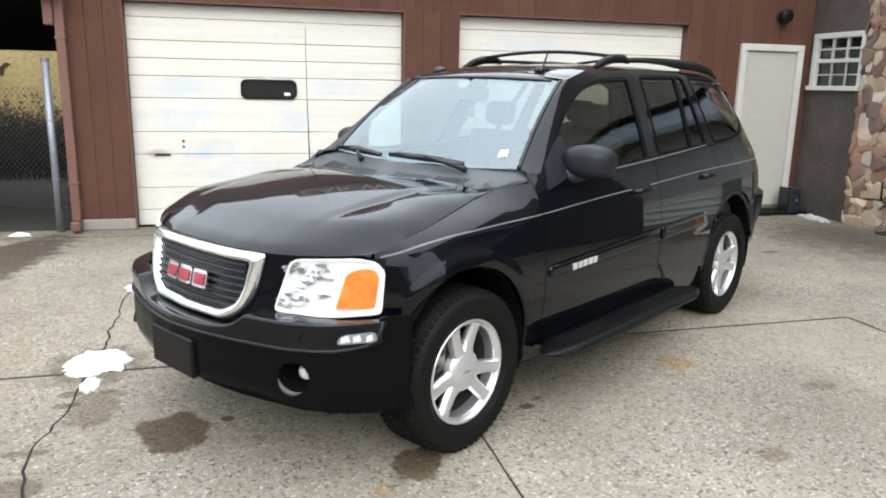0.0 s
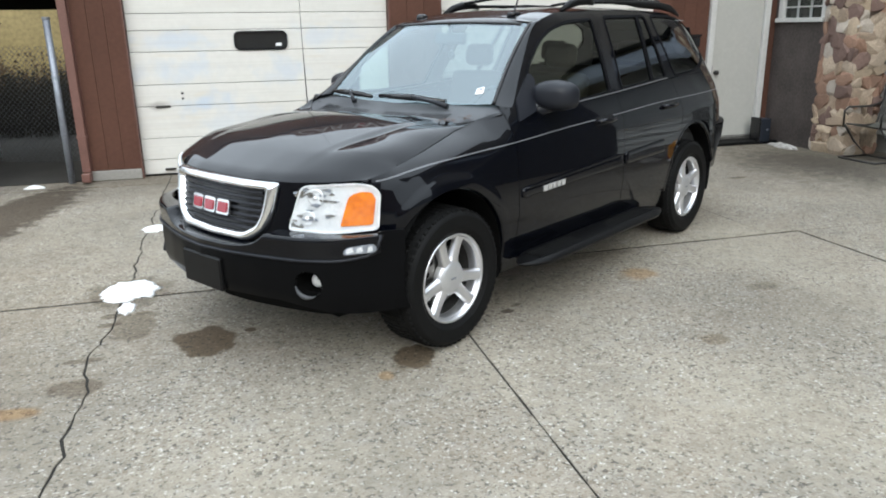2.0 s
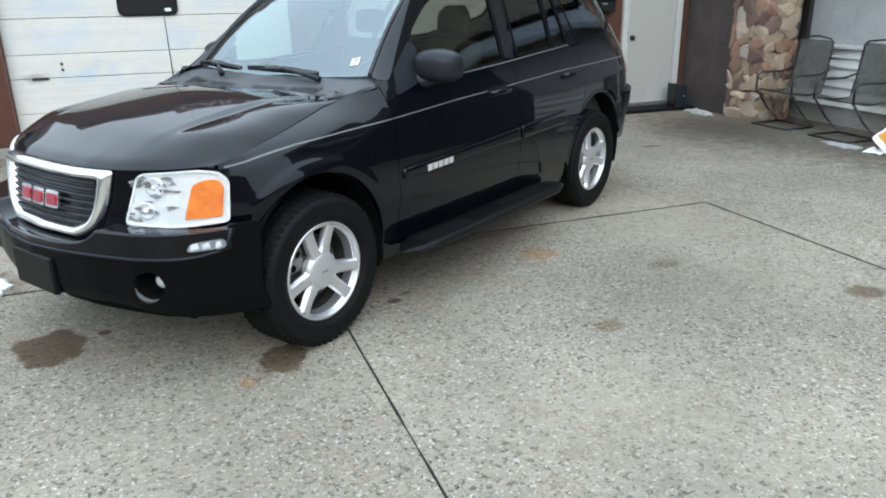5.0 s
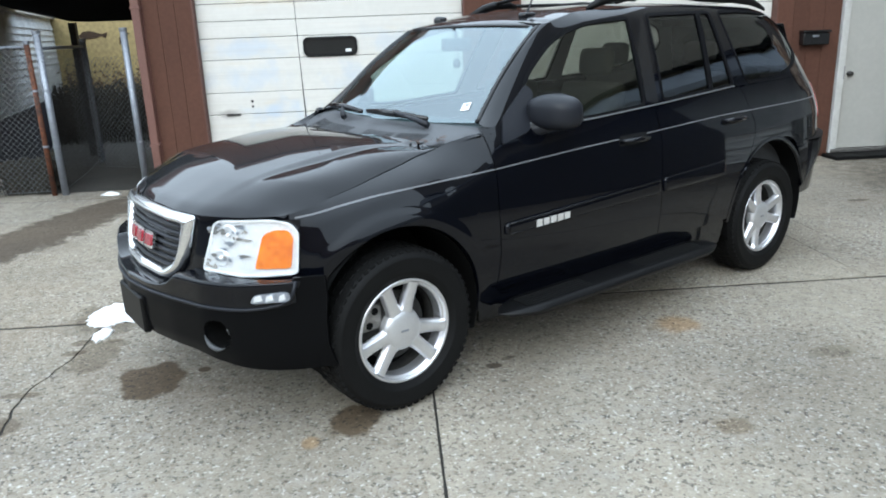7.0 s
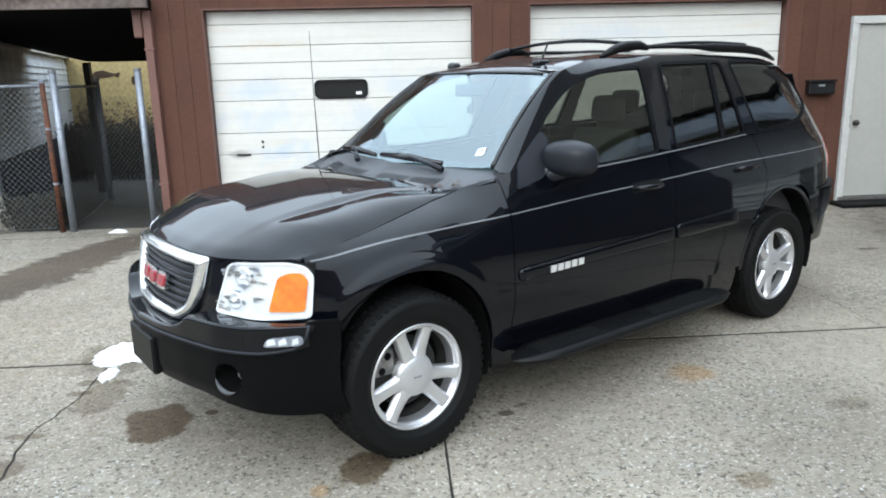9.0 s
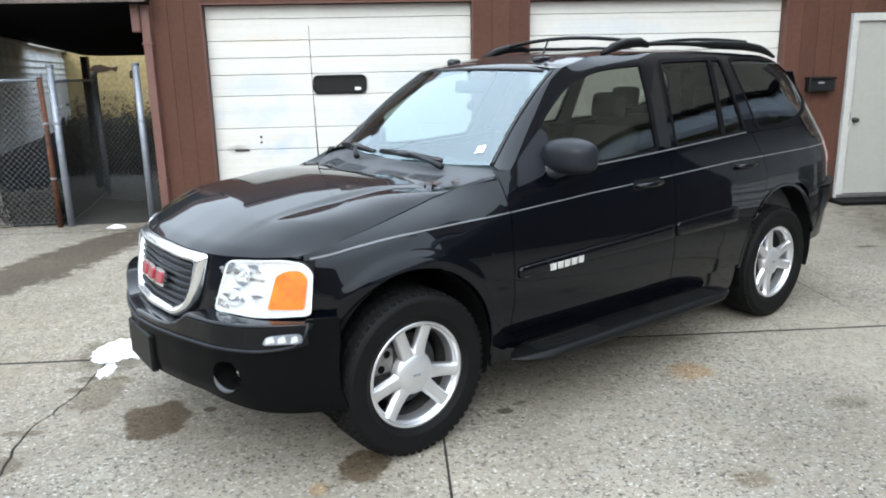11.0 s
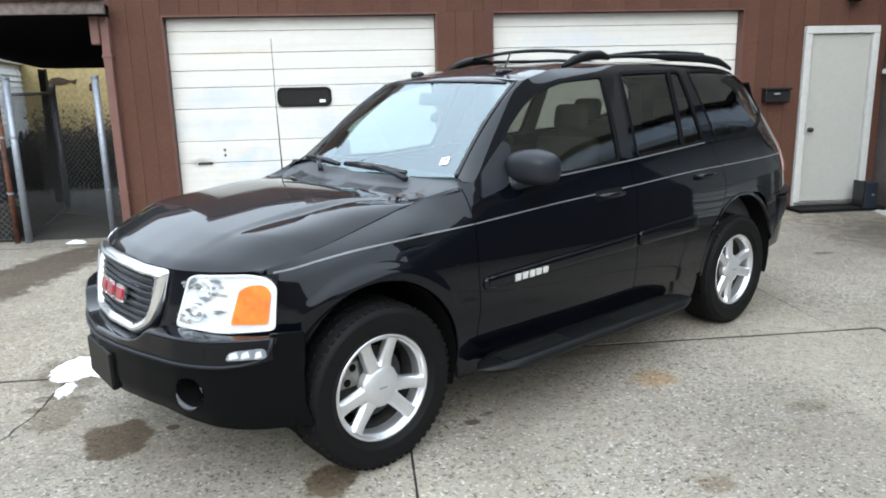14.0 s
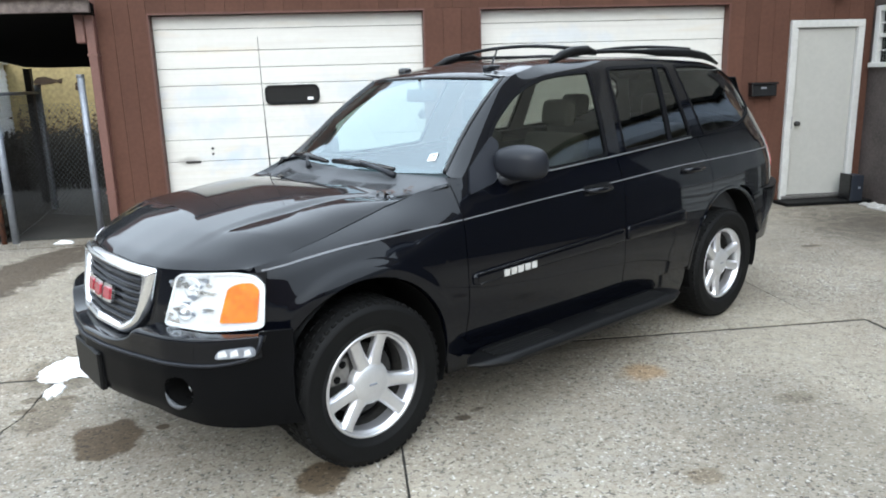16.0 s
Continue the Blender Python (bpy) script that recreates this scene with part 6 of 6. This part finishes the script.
def fence_post(x, y, h, r, material, label, cap=True):
    p = empty("fence_post", pose(x, y, 0))
    tagged(p, label, "fence post")
    part("pole", tube(bmesh.new(), [(0, 0, 0), (0, 0, h)], r, 16), material, p, smooth=True)
    if cap:
        part("cap", lathe([(0.0, -0.03), (r * 0.7, -0.022), (r * 1.12, 0.0), (r * 1.12, 0.03)], 16), GALV, p, smooth=True, at=pose(0, 0, h, 90, 0, 0))
    for z in (0.55, 1.15):
        part("tie_band", lathe([(r * 1.08, -0.012), (r * 1.15, -0.012), (r * 1.15, 0.012), (r * 1.08, 0.012)], 16), GALV, p, at=pose(0, 0, z, 90, 0, 0))
    return p


fence_post(-2.72, 8.30, 1.74, 0.036, GALV, "round galvanised steel gate post with cap beside the garage corner")
fence_post(-3.60, 8.25, 1.74, 0.037, GALV, "round galvanised steel fence post with cap at the gateway")
fence_post(-3.72, 8.25, 1.64, 0.028, RUST, "thin rusty steel pole tied to the fence post")
fence_post(-4.05, 10.6, 1.66, 0.040, GALV, "grey steel fence post standing behind the gateway")


def chain_fence(name, label, a, b, z0, z1, rail=True, wire=0.0026, metal=WIRE):
    f = empty(name, pose(0, 0, 0))
    tagged(f, label, "fence")
    tagged(part("netting", link_panel(a, b, z0, z1, r=wire), metal, f), kind="stuff")
    if rail:
        part("top_rail", tube(bmesh.new(), [(*a, z1 + 0.01), (*b, z1 + 0.01)], 0.018, 10), GALV, f, smooth=True)
    part("bottom_wire", tube(bmesh.new(), [(*a, z0), ((a[0] + b[0]) / 2, (a[1] + b[1]) / 2, z0 - 0.02), (*b, z0)], 0.004, 6), WIRE, f)
    return f


chain_fence("chain_link_fence", "grey chain-link fence of diamond wire along the yard", (-3.74, 8.25), (-7.2, 8.25), 0.05, 1.60, True)
chain_fence("chain_link_fence", "chain-link fence running back from the gateway", (-3.60, 8.3), (-4.05, 10.6), 0.06, 1.58, wire=0.0014, metal=DARKMETAL)
chain_fence("chain_link_gate", "sagging chain-link gate panel hung behind the gateway", (-3.98, 9.75), (-2.56, 9.25), 0.10, 1.46, False, wire=0.0024)


def downspout():
    d = empty("downspout", pose(-2.545, 8.27, 0))
    tagged(d, "reddish-brown metal rain downspout on the garage corner", "downspout")
    part("pipe", boxed(-0.045, 0.045, -0.035, 0.035, 0.12, 2.42, 0.01, 2), DOWNSPOUT, d)
    part("shoe", boxed(-0.045, 0.045, -0.13, 0.035, 0.02, 0.12, 0.012, 2), DOWNSPOUT, d)
    for z in (0.5, 1.95):
        part("strap", boxed(-0.055, 0.055, -0.04, 0.04, z, z + 0.025, 0.003), DOWNSPOUT, d)
    part("elbow", boxed(-0.14, -0.046, -0.06, 0.04, 2.08, 2.42, 0.015, 2), DOWNSPOUT, d, "bent metal elbow")


downspout()


def carport():
    fb = part("trim_fascia", boxed(-9, -2.46, 8.02, 8.07, 2.37, 2.62, 0.004), mat("peeling_brown_paint", (0.06, 0.045, 0.04), rough=0.8, vary=0.5, scale=2.2, fine=20, second=(0.24, 0.19, 0.17)))
    structure(fb, "brown fascia board with peeling paint", "fascia")
    part("gutter", boxed(-9, -2.46, 7.96, 8.02, 2.50, 2.62, 0.015, 2), BROWN_TRIM, fb)

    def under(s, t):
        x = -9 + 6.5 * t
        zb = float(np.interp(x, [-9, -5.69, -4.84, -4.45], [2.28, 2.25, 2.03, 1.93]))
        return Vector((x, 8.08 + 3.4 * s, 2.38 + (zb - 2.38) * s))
    # near-black stands for shade under the roof, which reaches back to darken the yard
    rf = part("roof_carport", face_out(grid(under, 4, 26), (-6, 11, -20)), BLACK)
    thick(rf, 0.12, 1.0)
    structure(rf, "carport roof underside, its shade put into a near-black colour", "roof")
    structure(part("wall_garage_side", boxed(-2.46, -2.36, 8.6, 16, 0, 3.0), BROWN), "brown side wall of the garage", "wall")
    yw = part("wall_yellow", boxed(-9, -2.3, 15.0, 15.15, 0, 3.2), YELLOW)
    structure(yw, "faded yellow wall with brown painted shapes behind the yard", "wall")
    br = mat("brown_wall_paint", (0.05, 0.028, 0.014), rough=0.9, vary=0.3)
    part("painted_shape", plate([(-5.80, 1.78), (-5.72, 1.85), (-5.58, 1.865), (-5.44, 1.82), (-5.36, 1.80), (-5.26, 1.83), (-5.30, 1.72), (-5.38, 1.765), (-5.50, 1.73), (-5.68, 1.715), (-5.78, 1.74)], 14.985, 14.997), br, yw, "brown painted shape")
    part("painted_shape", plate([(-5.06, 1.60), (-4.98, 1.58), (-4.96, 1.70), (-4.84, 1.80), (-4.92, 1.82), (-5.05, 1.72)], 14.985, 14.997), br, yw)
    pl = part("carport_post", boxed(-0.045, 0.045, -0.045, 0.045, 0, 1.92), DARKMETAL, None, at=pose(-4.42, 11.3, 0))
    structure(pl, "dark post under the carport roof", "post")


carport()


structure(part("ground_yard", boxed(-10, -2.46, 8.36, 15.0, -0.02, 0.006), YARD), "dark dirt ground of the fenced yard", "ground")


def shed():
    """White lap-sided shed seen in the yard behind the fence."""
    a, b = Vector((-4.57, 8.72, 0)), Vector((-6.25, 15.0, 0))
    ln = (b - a).length
    ang = math.degrees(math.atan2(b.y - a.y, b.x - a.x))
    s = empty("shed", Matrix.Translation(a) @ pose(0, 0, 0, 0, 0, ang))
    tagged(s, "white lap-sided shed in the yard behind the fence", "shed")
    part("wall", boxed(0, ln - 0.02, 0.03, 3.0, 0, 2.1), SHEDWALL, s)
    z = 0.1
    while z < 2.0:
        bm = bmesh.new()
        q = [bm.verts.new(p) for p in ((0, 0.0, z), (ln, 0.0, z), (ln, 0.026, z + 0.1), (0, 0.026, z + 0.1), (0, 0.03, z), (ln, 0.03, z))]
        bm.faces.new(q[:4])
        bm.faces.new((q[4], q[5], q[1], q[0]))
        part("siding_board", face_out(bm, (ln / 2, 2, z)), SHEDWALL, s)
        z += 0.1
    part("roof_edge", boxed(-0.1, ln + 0.02, -0.05, 3.0, 2.1, 2.15, 0.01), WHITE, s)
    part("dark_base", boxed(0, ln, -0.03, -0.005, 0, 0.75, 0.004), mat("dark_blue_tarp", (0.02, 0.022, 0.035), rough=0.7, vary=0.4, scale=3), s, "dark tarpaulin along the shed foot")


shed()


def weeds(name, label, x0, x1, y0, y1, n, h, material, seed):
    """Dry stalks and leaves, one joined mass."""
    r = random.Random(seed)
    bm = bmesh.new()
    for _ in range(n):
        x, y, hh = r.uniform(x0, x1), r.uniform(y0, y1), h * r.uniform(0.4, 1.0)
        lean = Vector((r.uniform(-0.25, 0.25), r.uniform(-0.2, 0.2), 0)) * hh
        p = Vector((x, y, 0))
        w = r.uniform(0.004, 0.009)
        a = [bm.verts.new(p + Vector((-w, 0, 0))), bm.verts.new(p + Vector((w, 0, 0))), bm.verts.new(p + lean + Vector((0, 0, hh)))]
        bm.faces.new(a)
        for k in range(14):
            c = p + lean * r.uniform(0.2, 1) + Vector((0, 0, hh * r.uniform(0.25, 1)))
            e = Vector((r.uniform(-1, 1), r.uniform(-0.4, 0.4), r.uniform(-0.6, 0.8))).normalized() * r.uniform(0.03, 0.085)
            n1 = Vector((-e.z, 0.2 * e.x, e.x)) * 0.35
            bm.faces.new([bm.verts.new(c), bm.verts.new(c + e * 0.5 + n1), bm.verts.new(c + e), bm.verts.new(c + e * 0.5 - n1)])
    ob = part(name, bm, material)
    return tagged(ob, label, "plants", kind="stuff")


DRY = mat("dry_leaf", (0.13, 0.085, 0.045), rough=0.9, vary=0.5, scale=4)
DARKLEAF = mat("dark_dead_leaf", (0.035, 0.03, 0.02), rough=0.9, vary=0.5, scale=4)
weeds("dry_weeds", "tall dry brown weeds along the yellow wall", -6.0, -3.0, 14.2, 14.9, 260, 1.3, DRY, 3)
weeds("dark_brush", "low dark tangled brush in the yard", -6.3, -2.6, 12.6, 14.4, 1300, 1.0, DARKLEAF, 4)
weeds("fence_litter", "dead leaves and vines caught along the fence", -6.0, -3.8, 8.32, 8.66, 420, 0.40, DARKLEAF, 8)


def lump(name, label, category, x, y, sx, sy, sz, material, seed, sub=3, power=1.0):
    """A small heap with an uneven outline, resting flat on the ground."""
    bm = bmesh.new()
    r = random.Random(seed)
    ox = r.uniform(0, 50)
    n, rings = 72, 8
    c = bm.verts.new((0, 0, sz))
    prev = None
    for k in range(1, rings + 1):
        f = k / rings
        ring = []
        for i in range(n):
            a = 2 * math.pi * i / n
            e = 1 + 0.38 * noise.noise(Vector((math.cos(a) * 1.5 + ox, math.sin(a) * 1.5, 2))) + 0.26 * noise.noise(Vector((math.cos(a) * 4 + ox, math.sin(a) * 4, 7))) + 0.16 * noise.noise(Vector((math.cos(a) * 9 + ox, math.sin(a) * 9, 11)))
            px, py = sx * f * e * math.cos(a), sy * f * e * math.sin(a)
            z = sz * (1 - f ** 2.2) * (1 + 0.5 * noise.noise(Vector((px * 14 + ox, py * 14, 3)))) + (0.004 if k < rings else 0)
            ring.append(bm.verts.new((px, py, max(0, z))))
        for i in range(n):
            if prev is None:
                bm.faces.new((c, ring[i], ring[(i + 1) % n]))
            else:
                bm.faces.new((prev[i], ring[i], ring[(i + 1) % n], prev[(i + 1) % n]))
        prev = ring
    bm.faces.new(prev[::-1])
    bmesh.ops.recalc_face_normals(bm, faces=bm.faces[:])
    ob = part(name, bm, material, None, "", True, at=pose(x, y, 0.0))
    return tagged(ob, label, category)


lump("snow_patch", "small melting patch of white snow on the concrete", "snow", -1.65, 4.27, 0.19, 0.20, 0.03, SNOW, 2)
lump("snow_patch", "thin tongue of melting snow beside the slab crack", "snow", -1.63, 3.93, 0.05, 0.10, 0.012, SNOW, 5)
lump("snow_patch", "scrap of dirty snow on the concrete", "snow", -1.62, 5.85, 0.12, 0.10, 0.03, SNOW, 7)
lump("snow_patch", "dirty scrap of snow at the foot of the dark wall", "snow", 6.12, 7.62, 0.09, 0.26, 0.05, mat("dirty_snow", (0.50, 0.48, 0.45), rough=0.85, vary=0.4, scale=14, fine=60, bump=0.4), 11)
lump("flat_stone", "flat grey stone lying beside the plastic sack", "stone", 6.5, 4.62, 0.16, 0.14, 0.045, CONCRETE_PLAIN, 21)
lump("litter_scrap", "crumpled white paper scrap by the gateway", "litter", -3.05, 8.12, 0.10, 0.05, 0.03, STICKER, 13)
lump("white_rag", "crumpled dirty white rag on the concrete", "rag", 6.06, 5.30, 0.10, 0.24, 0.018, mat("dirty_white_cloth", (0.42, 0.42, 0.42), rough=0.9, vary=0.25, scale=12), 17)


LEAFHEAP = mat("leaf_litter", (0.055, 0.042, 0.03), rough=0.95, vary=0.6, second=(0.03, 0.026, 0.02), scale=16, fine=70, bump=0.6)
lump("leaf_heap", "heap of brown leaf litter and scraps behind the chain-link fence", "heap", -4.55, 8.50, 0.62, 0.16, 0.36, LEAFHEAP, 41)
lump("torn_sack", "torn pale sack lying in the leaves behind the fence", "sack", -4.42, 8.36, 0.13, 0.045, 0.40, mat("pale_sack_cloth", (0.42, 0.38, 0.32), rough=0.9, vary=0.4, scale=14), 44)


# ---- by the entry door ----
def mailbox():
    m = empty("mailbox", pose(4.955, WALL_Y - 0.016, 1.30))
    tagged(m, "black metal wall mailbox beside the entry door", "mailbox")
    part("body", boxed(-0.155, 0.155, -0.10, 0.0, 0.0, 0.135, 0.012, 2), GLOSSBLACK, m)
    part("lid", boxed(-0.165, 0.165, -0.115, 0.0, 0.137, 0.165, 0.01, 2), GLOSSBLACK, m)
    part("label_plate", boxed(-0.05, 0.02, -0.105, -0.101, 0.09, 0.11), GALV, m, "dull blank label plate")


mailbox()


def box_by_door():
    b = empty("storage_box", pose(6.13, 8.08, 0.0))
    tagged(b, "dark blue plastic box standing beside the entry door", "box")
    part("body", boxed(-0.12, 0.04, -0.10, 0.10, 0, 0.34, 0.012, 2), mat("dark_blue_plastic", (0.012, 0.017, 0.028), rough=0.5, vary=0.3, scale=8), b)
    part("side_panel", boxed(-0.14, -0.122, -0.10, 0.10, 0.0, 0.355, 0.004), GLOSSBLACK, b)
    part("label_patch", boxed(-0.03, 0.0, -0.104, -0.1005, 0.18, 0.205), GALV, b, "small white mark")


box_by_door()


def wall_lamp():
    w = empty("wall_lamp", pose(5.83, WALL_Y - 0.016, 2.50))
    tagged(w, "dark round wall lamp above the entry door", "lamp")
    part("back_plate", lathe([(0.0, -0.02), (0.07, -0.02), (0.075, 0.0)], 24), DARKMETAL, w)
    part("shade", lathe([(0.03, -0.02), (0.07, -0.05), (0.085, -0.12), (0.07, -0.135), (0.0, -0.14)], 24), PLASTIC, w, smooth=True)


wall_lamp()


# ---- in front of the siding ----
def sling_chair(x, y, turn):
    c = empty("patio_chair", pose(x, y, 0, 0, 0, turn))
    tagged(c, "dark metal patio chair with a grey mesh sling seat", "chair", "patio chairs by the siding")

    def sling(s, t):
        # from the front of the seat up the back
        px = -0.26 + 0.46 * s / 0.45 if s < 0.45 else 0.20 + 0.09 * (s - 0.45) / 0.55
        pz = 0.42 - 0.05 * math.sin(math.pi * s / 0.45) if s < 0.45 else 0.40 + 0.58 * (s - 0.45) / 0.55
        return Vector((px, -0.22 + 0.44 * t, pz))
    thick(part("sling", face_out(grid(sling, 24, 6), (-0.5, 0, 1.5)), MESHFAB, c, "grey mesh sling", True), 0.004)
    for sy in (-1, 1):
        yy = sy * 0.235
        part("side_rail", tube(bmesh.new(), [(-0.27, yy, 0.42), (0.0, yy, 0.385), (0.19, yy, 0.40), (0.245, yy, 0.65), (0.28, yy, 0.96), (0.28, yy * 0.8, 1.0)], 0.012, 8), DARKMETAL, c, smooth=True)
        part("armrest", tube(bmesh.new(), [(-0.29, yy * 1.12, 0.40), (-0.30, yy * 1.12, 0.57), (-0.24, yy * 1.12, 0.615), (0.1, yy * 1.12, 0.61), (0.27, yy * 1.05, 0.66)], 0.013, 8), DARKMETAL, c, smooth=True)
        part("leg", tube(bmesh.new(), [(-0.28, yy * 1.1, 0.41), (-0.10, yy * 1.1, 0.2), (0.12, yy * 1.1, 0.012), (-0.30, yy * 1.1, 0.012)], 0.013, 8), DARKMETAL, c, smooth=True)
    part("foot_bar", tube(bmesh.new(), [(-0.30, -0.258, 0.013), (-0.30, 0.258, 0.013)], 0.012, 8), DARKMETAL, c, smooth=True)
    part("foot_bar", tube(bmesh.new(), [(0.12, -0.258, 0.013), (0.12, 0.258, 0.013)], 0.012, 8), DARKMETAL, c, smooth=True)
    part("top_bar", tube(bmesh.new(), [(0.28, -0.19, 1.0), (0.29, 0, 1.025), (0.28, 0.19, 1.0)], 0.011, 8), DARKMETAL, c, smooth=True)
    return c


first = sling_chair(6.47, 6.47, 2)
copy_thing(first, pose(6.47, 5.60, 0, 0, 0, -2))


def feed_bag():
    m = Matrix.Identity(4)
    ex, n = Vector((0.86, 0.05, 0.46)).normalized(), Vector((0.3, -0.7, 0.6))
    ey = ex.cross(n).normalized()
    n = ey.cross(ex)
    for i in range(3):
        m[i][0], m[i][1], m[i][2] = ex[i], ey[i], n[i]
    b = empty("plastic_bag", Matrix.Translation((6.27, 4.88, 0.0)))
    tagged(b, "crumpled orange, white and red plastic sack lying by the wall", "bag")

    def skin(k, depth):
        def fn(s, t):
            x, y = -0.25 + 0.50 * s, -0.11 + 0.22 * t
            e = (1 - (2 * s - 1) ** 4) * (1 - (2 * t - 1) ** 4)
            z = k * depth * e ** 0.7 + 0.014 * noise.noise(Vector((x * 8, y * 8, k))) + 0.01 * noise.noise(Vector((x * 21, y * 21, k)))
            return Vector((x, y + 0.012 * noise.noise(Vector((x * 7, t * 3, 5))), z))
        return fn
    m = Matrix.Translation((0, 0, 0.185)) @ m
    orange = mat("orange_sack", (0.85, 0.36, 0.02), rough=0.35, vary=0.25, scale=7)
    part("back", face_out(grid(skin(-1, 0.08), 16, 12), (0, 0, 1)), mat("red_sack", (0.36, 0.015, 0.012), rough=0.35, vary=0.3, scale=7), b, "red back", True, at=m @ Matrix.Translation((0.0, 0.06, -0.03)))
    part("front", face_out(grid(skin(1, 0.03), 16, 12), (0, 0, -1)), STICKER, b, "white face", True, at=m)
    lay = skin(1, 0.03)
    part("print", face_out(grid(lambda s, t: lay(0.1 + 0.84 * s, 0.08 + 0.84 * t) + Vector((0, 0, 0.004)), 14, 10), (0, 0, -1)), orange, b, "orange printed panel", True, at=m)
    for k in range(3):
        part("print_bar", face_out(grid(lambda s, t: lay(0.36 + 0.34 * s, 0.34 + 0.12 * k + 0.05 * t) + Vector((0, 0, 0.007)), 6, 2), (0, 0, -1)), mat("brown_print", (0.40, 0.13, 0.02), rough=0.4), b, at=m)
    part("torn_flap", grid(lambda s, t: Vector((-0.30 + 0.13 * s, -0.10 + 0.2 * t, 0.006 + 0.03 * s * s + 0.012 * math.sin(6 * t + 3 * s))), 8, 8), STICKER, b, "white torn flap", True)


feed_bag()


# ---- small fittings on the garage door ----
def door_fittings():
    part("lock_cylinder", lathe([(0.0, -0.012), (0.014, -0.012), (0.016, 0.0)], 12), DARKMETAL, door_1, at=pose(-1.46, DOOR_Y, 0.93))
    part("lock_cylinder", lathe([(0.0, -0.012), (0.012, -0.012), (0.014, 0.0)], 12), DARKMETAL, door_1, at=pose(-1.46, DOOR_Y, 0.87))
    part("pull_handle", boxed(-1.76, -1.60, DOOR_Y - 0.02, DOOR_Y - 0.002, 0.775, 0.80, 0.004), DARKMETAL, door_1)
    part("pull_handle", boxed(-1.74, -1.62, DOOR_Y - 0.02, DOOR_Y - 0.002, 0.06, 0.085, 0.004), DARKMETAL, door_1)


door_fittings()


# ---- sign on the roof edge ----
def roof_sign():
    s = empty("roof_sign", pose(0.30, WALL_Y - 0.16, 3.11))
    tagged(s, "brown sign board with pale letters on the garage roof edge", "sign")
    part("board", boxed(-1.12, 1.42, 0.0, 0.036, 0.0, 0.42, 0.006), BROWN_TRIM, s)
    part("red_panel", boxed(0.02, 0.14, -0.006, -0.001, 0.06, 0.36, 0.002), mat("dark_red_panel", (0.25, 0.03, 0.03), rough=0.6), s, "dark red panel")
    cu = bpy.data.curves.new("sign_letters", "FONT")
    cu.body, cu.size, cu.extrude, cu.align_x = "CAR WASH", 0.42, 0.006, "LEFT"
    cu.materials.append(mat("pale_letter", (0.50, 0.42, 0.38), rough=0.6, vary=0.2))
    ob = new("sign_letters", cu)
    ob.parent = s
    ob.matrix_basis = pose(-1.03, -0.014, 0.07, 90, 0, 0)


roof_sign()
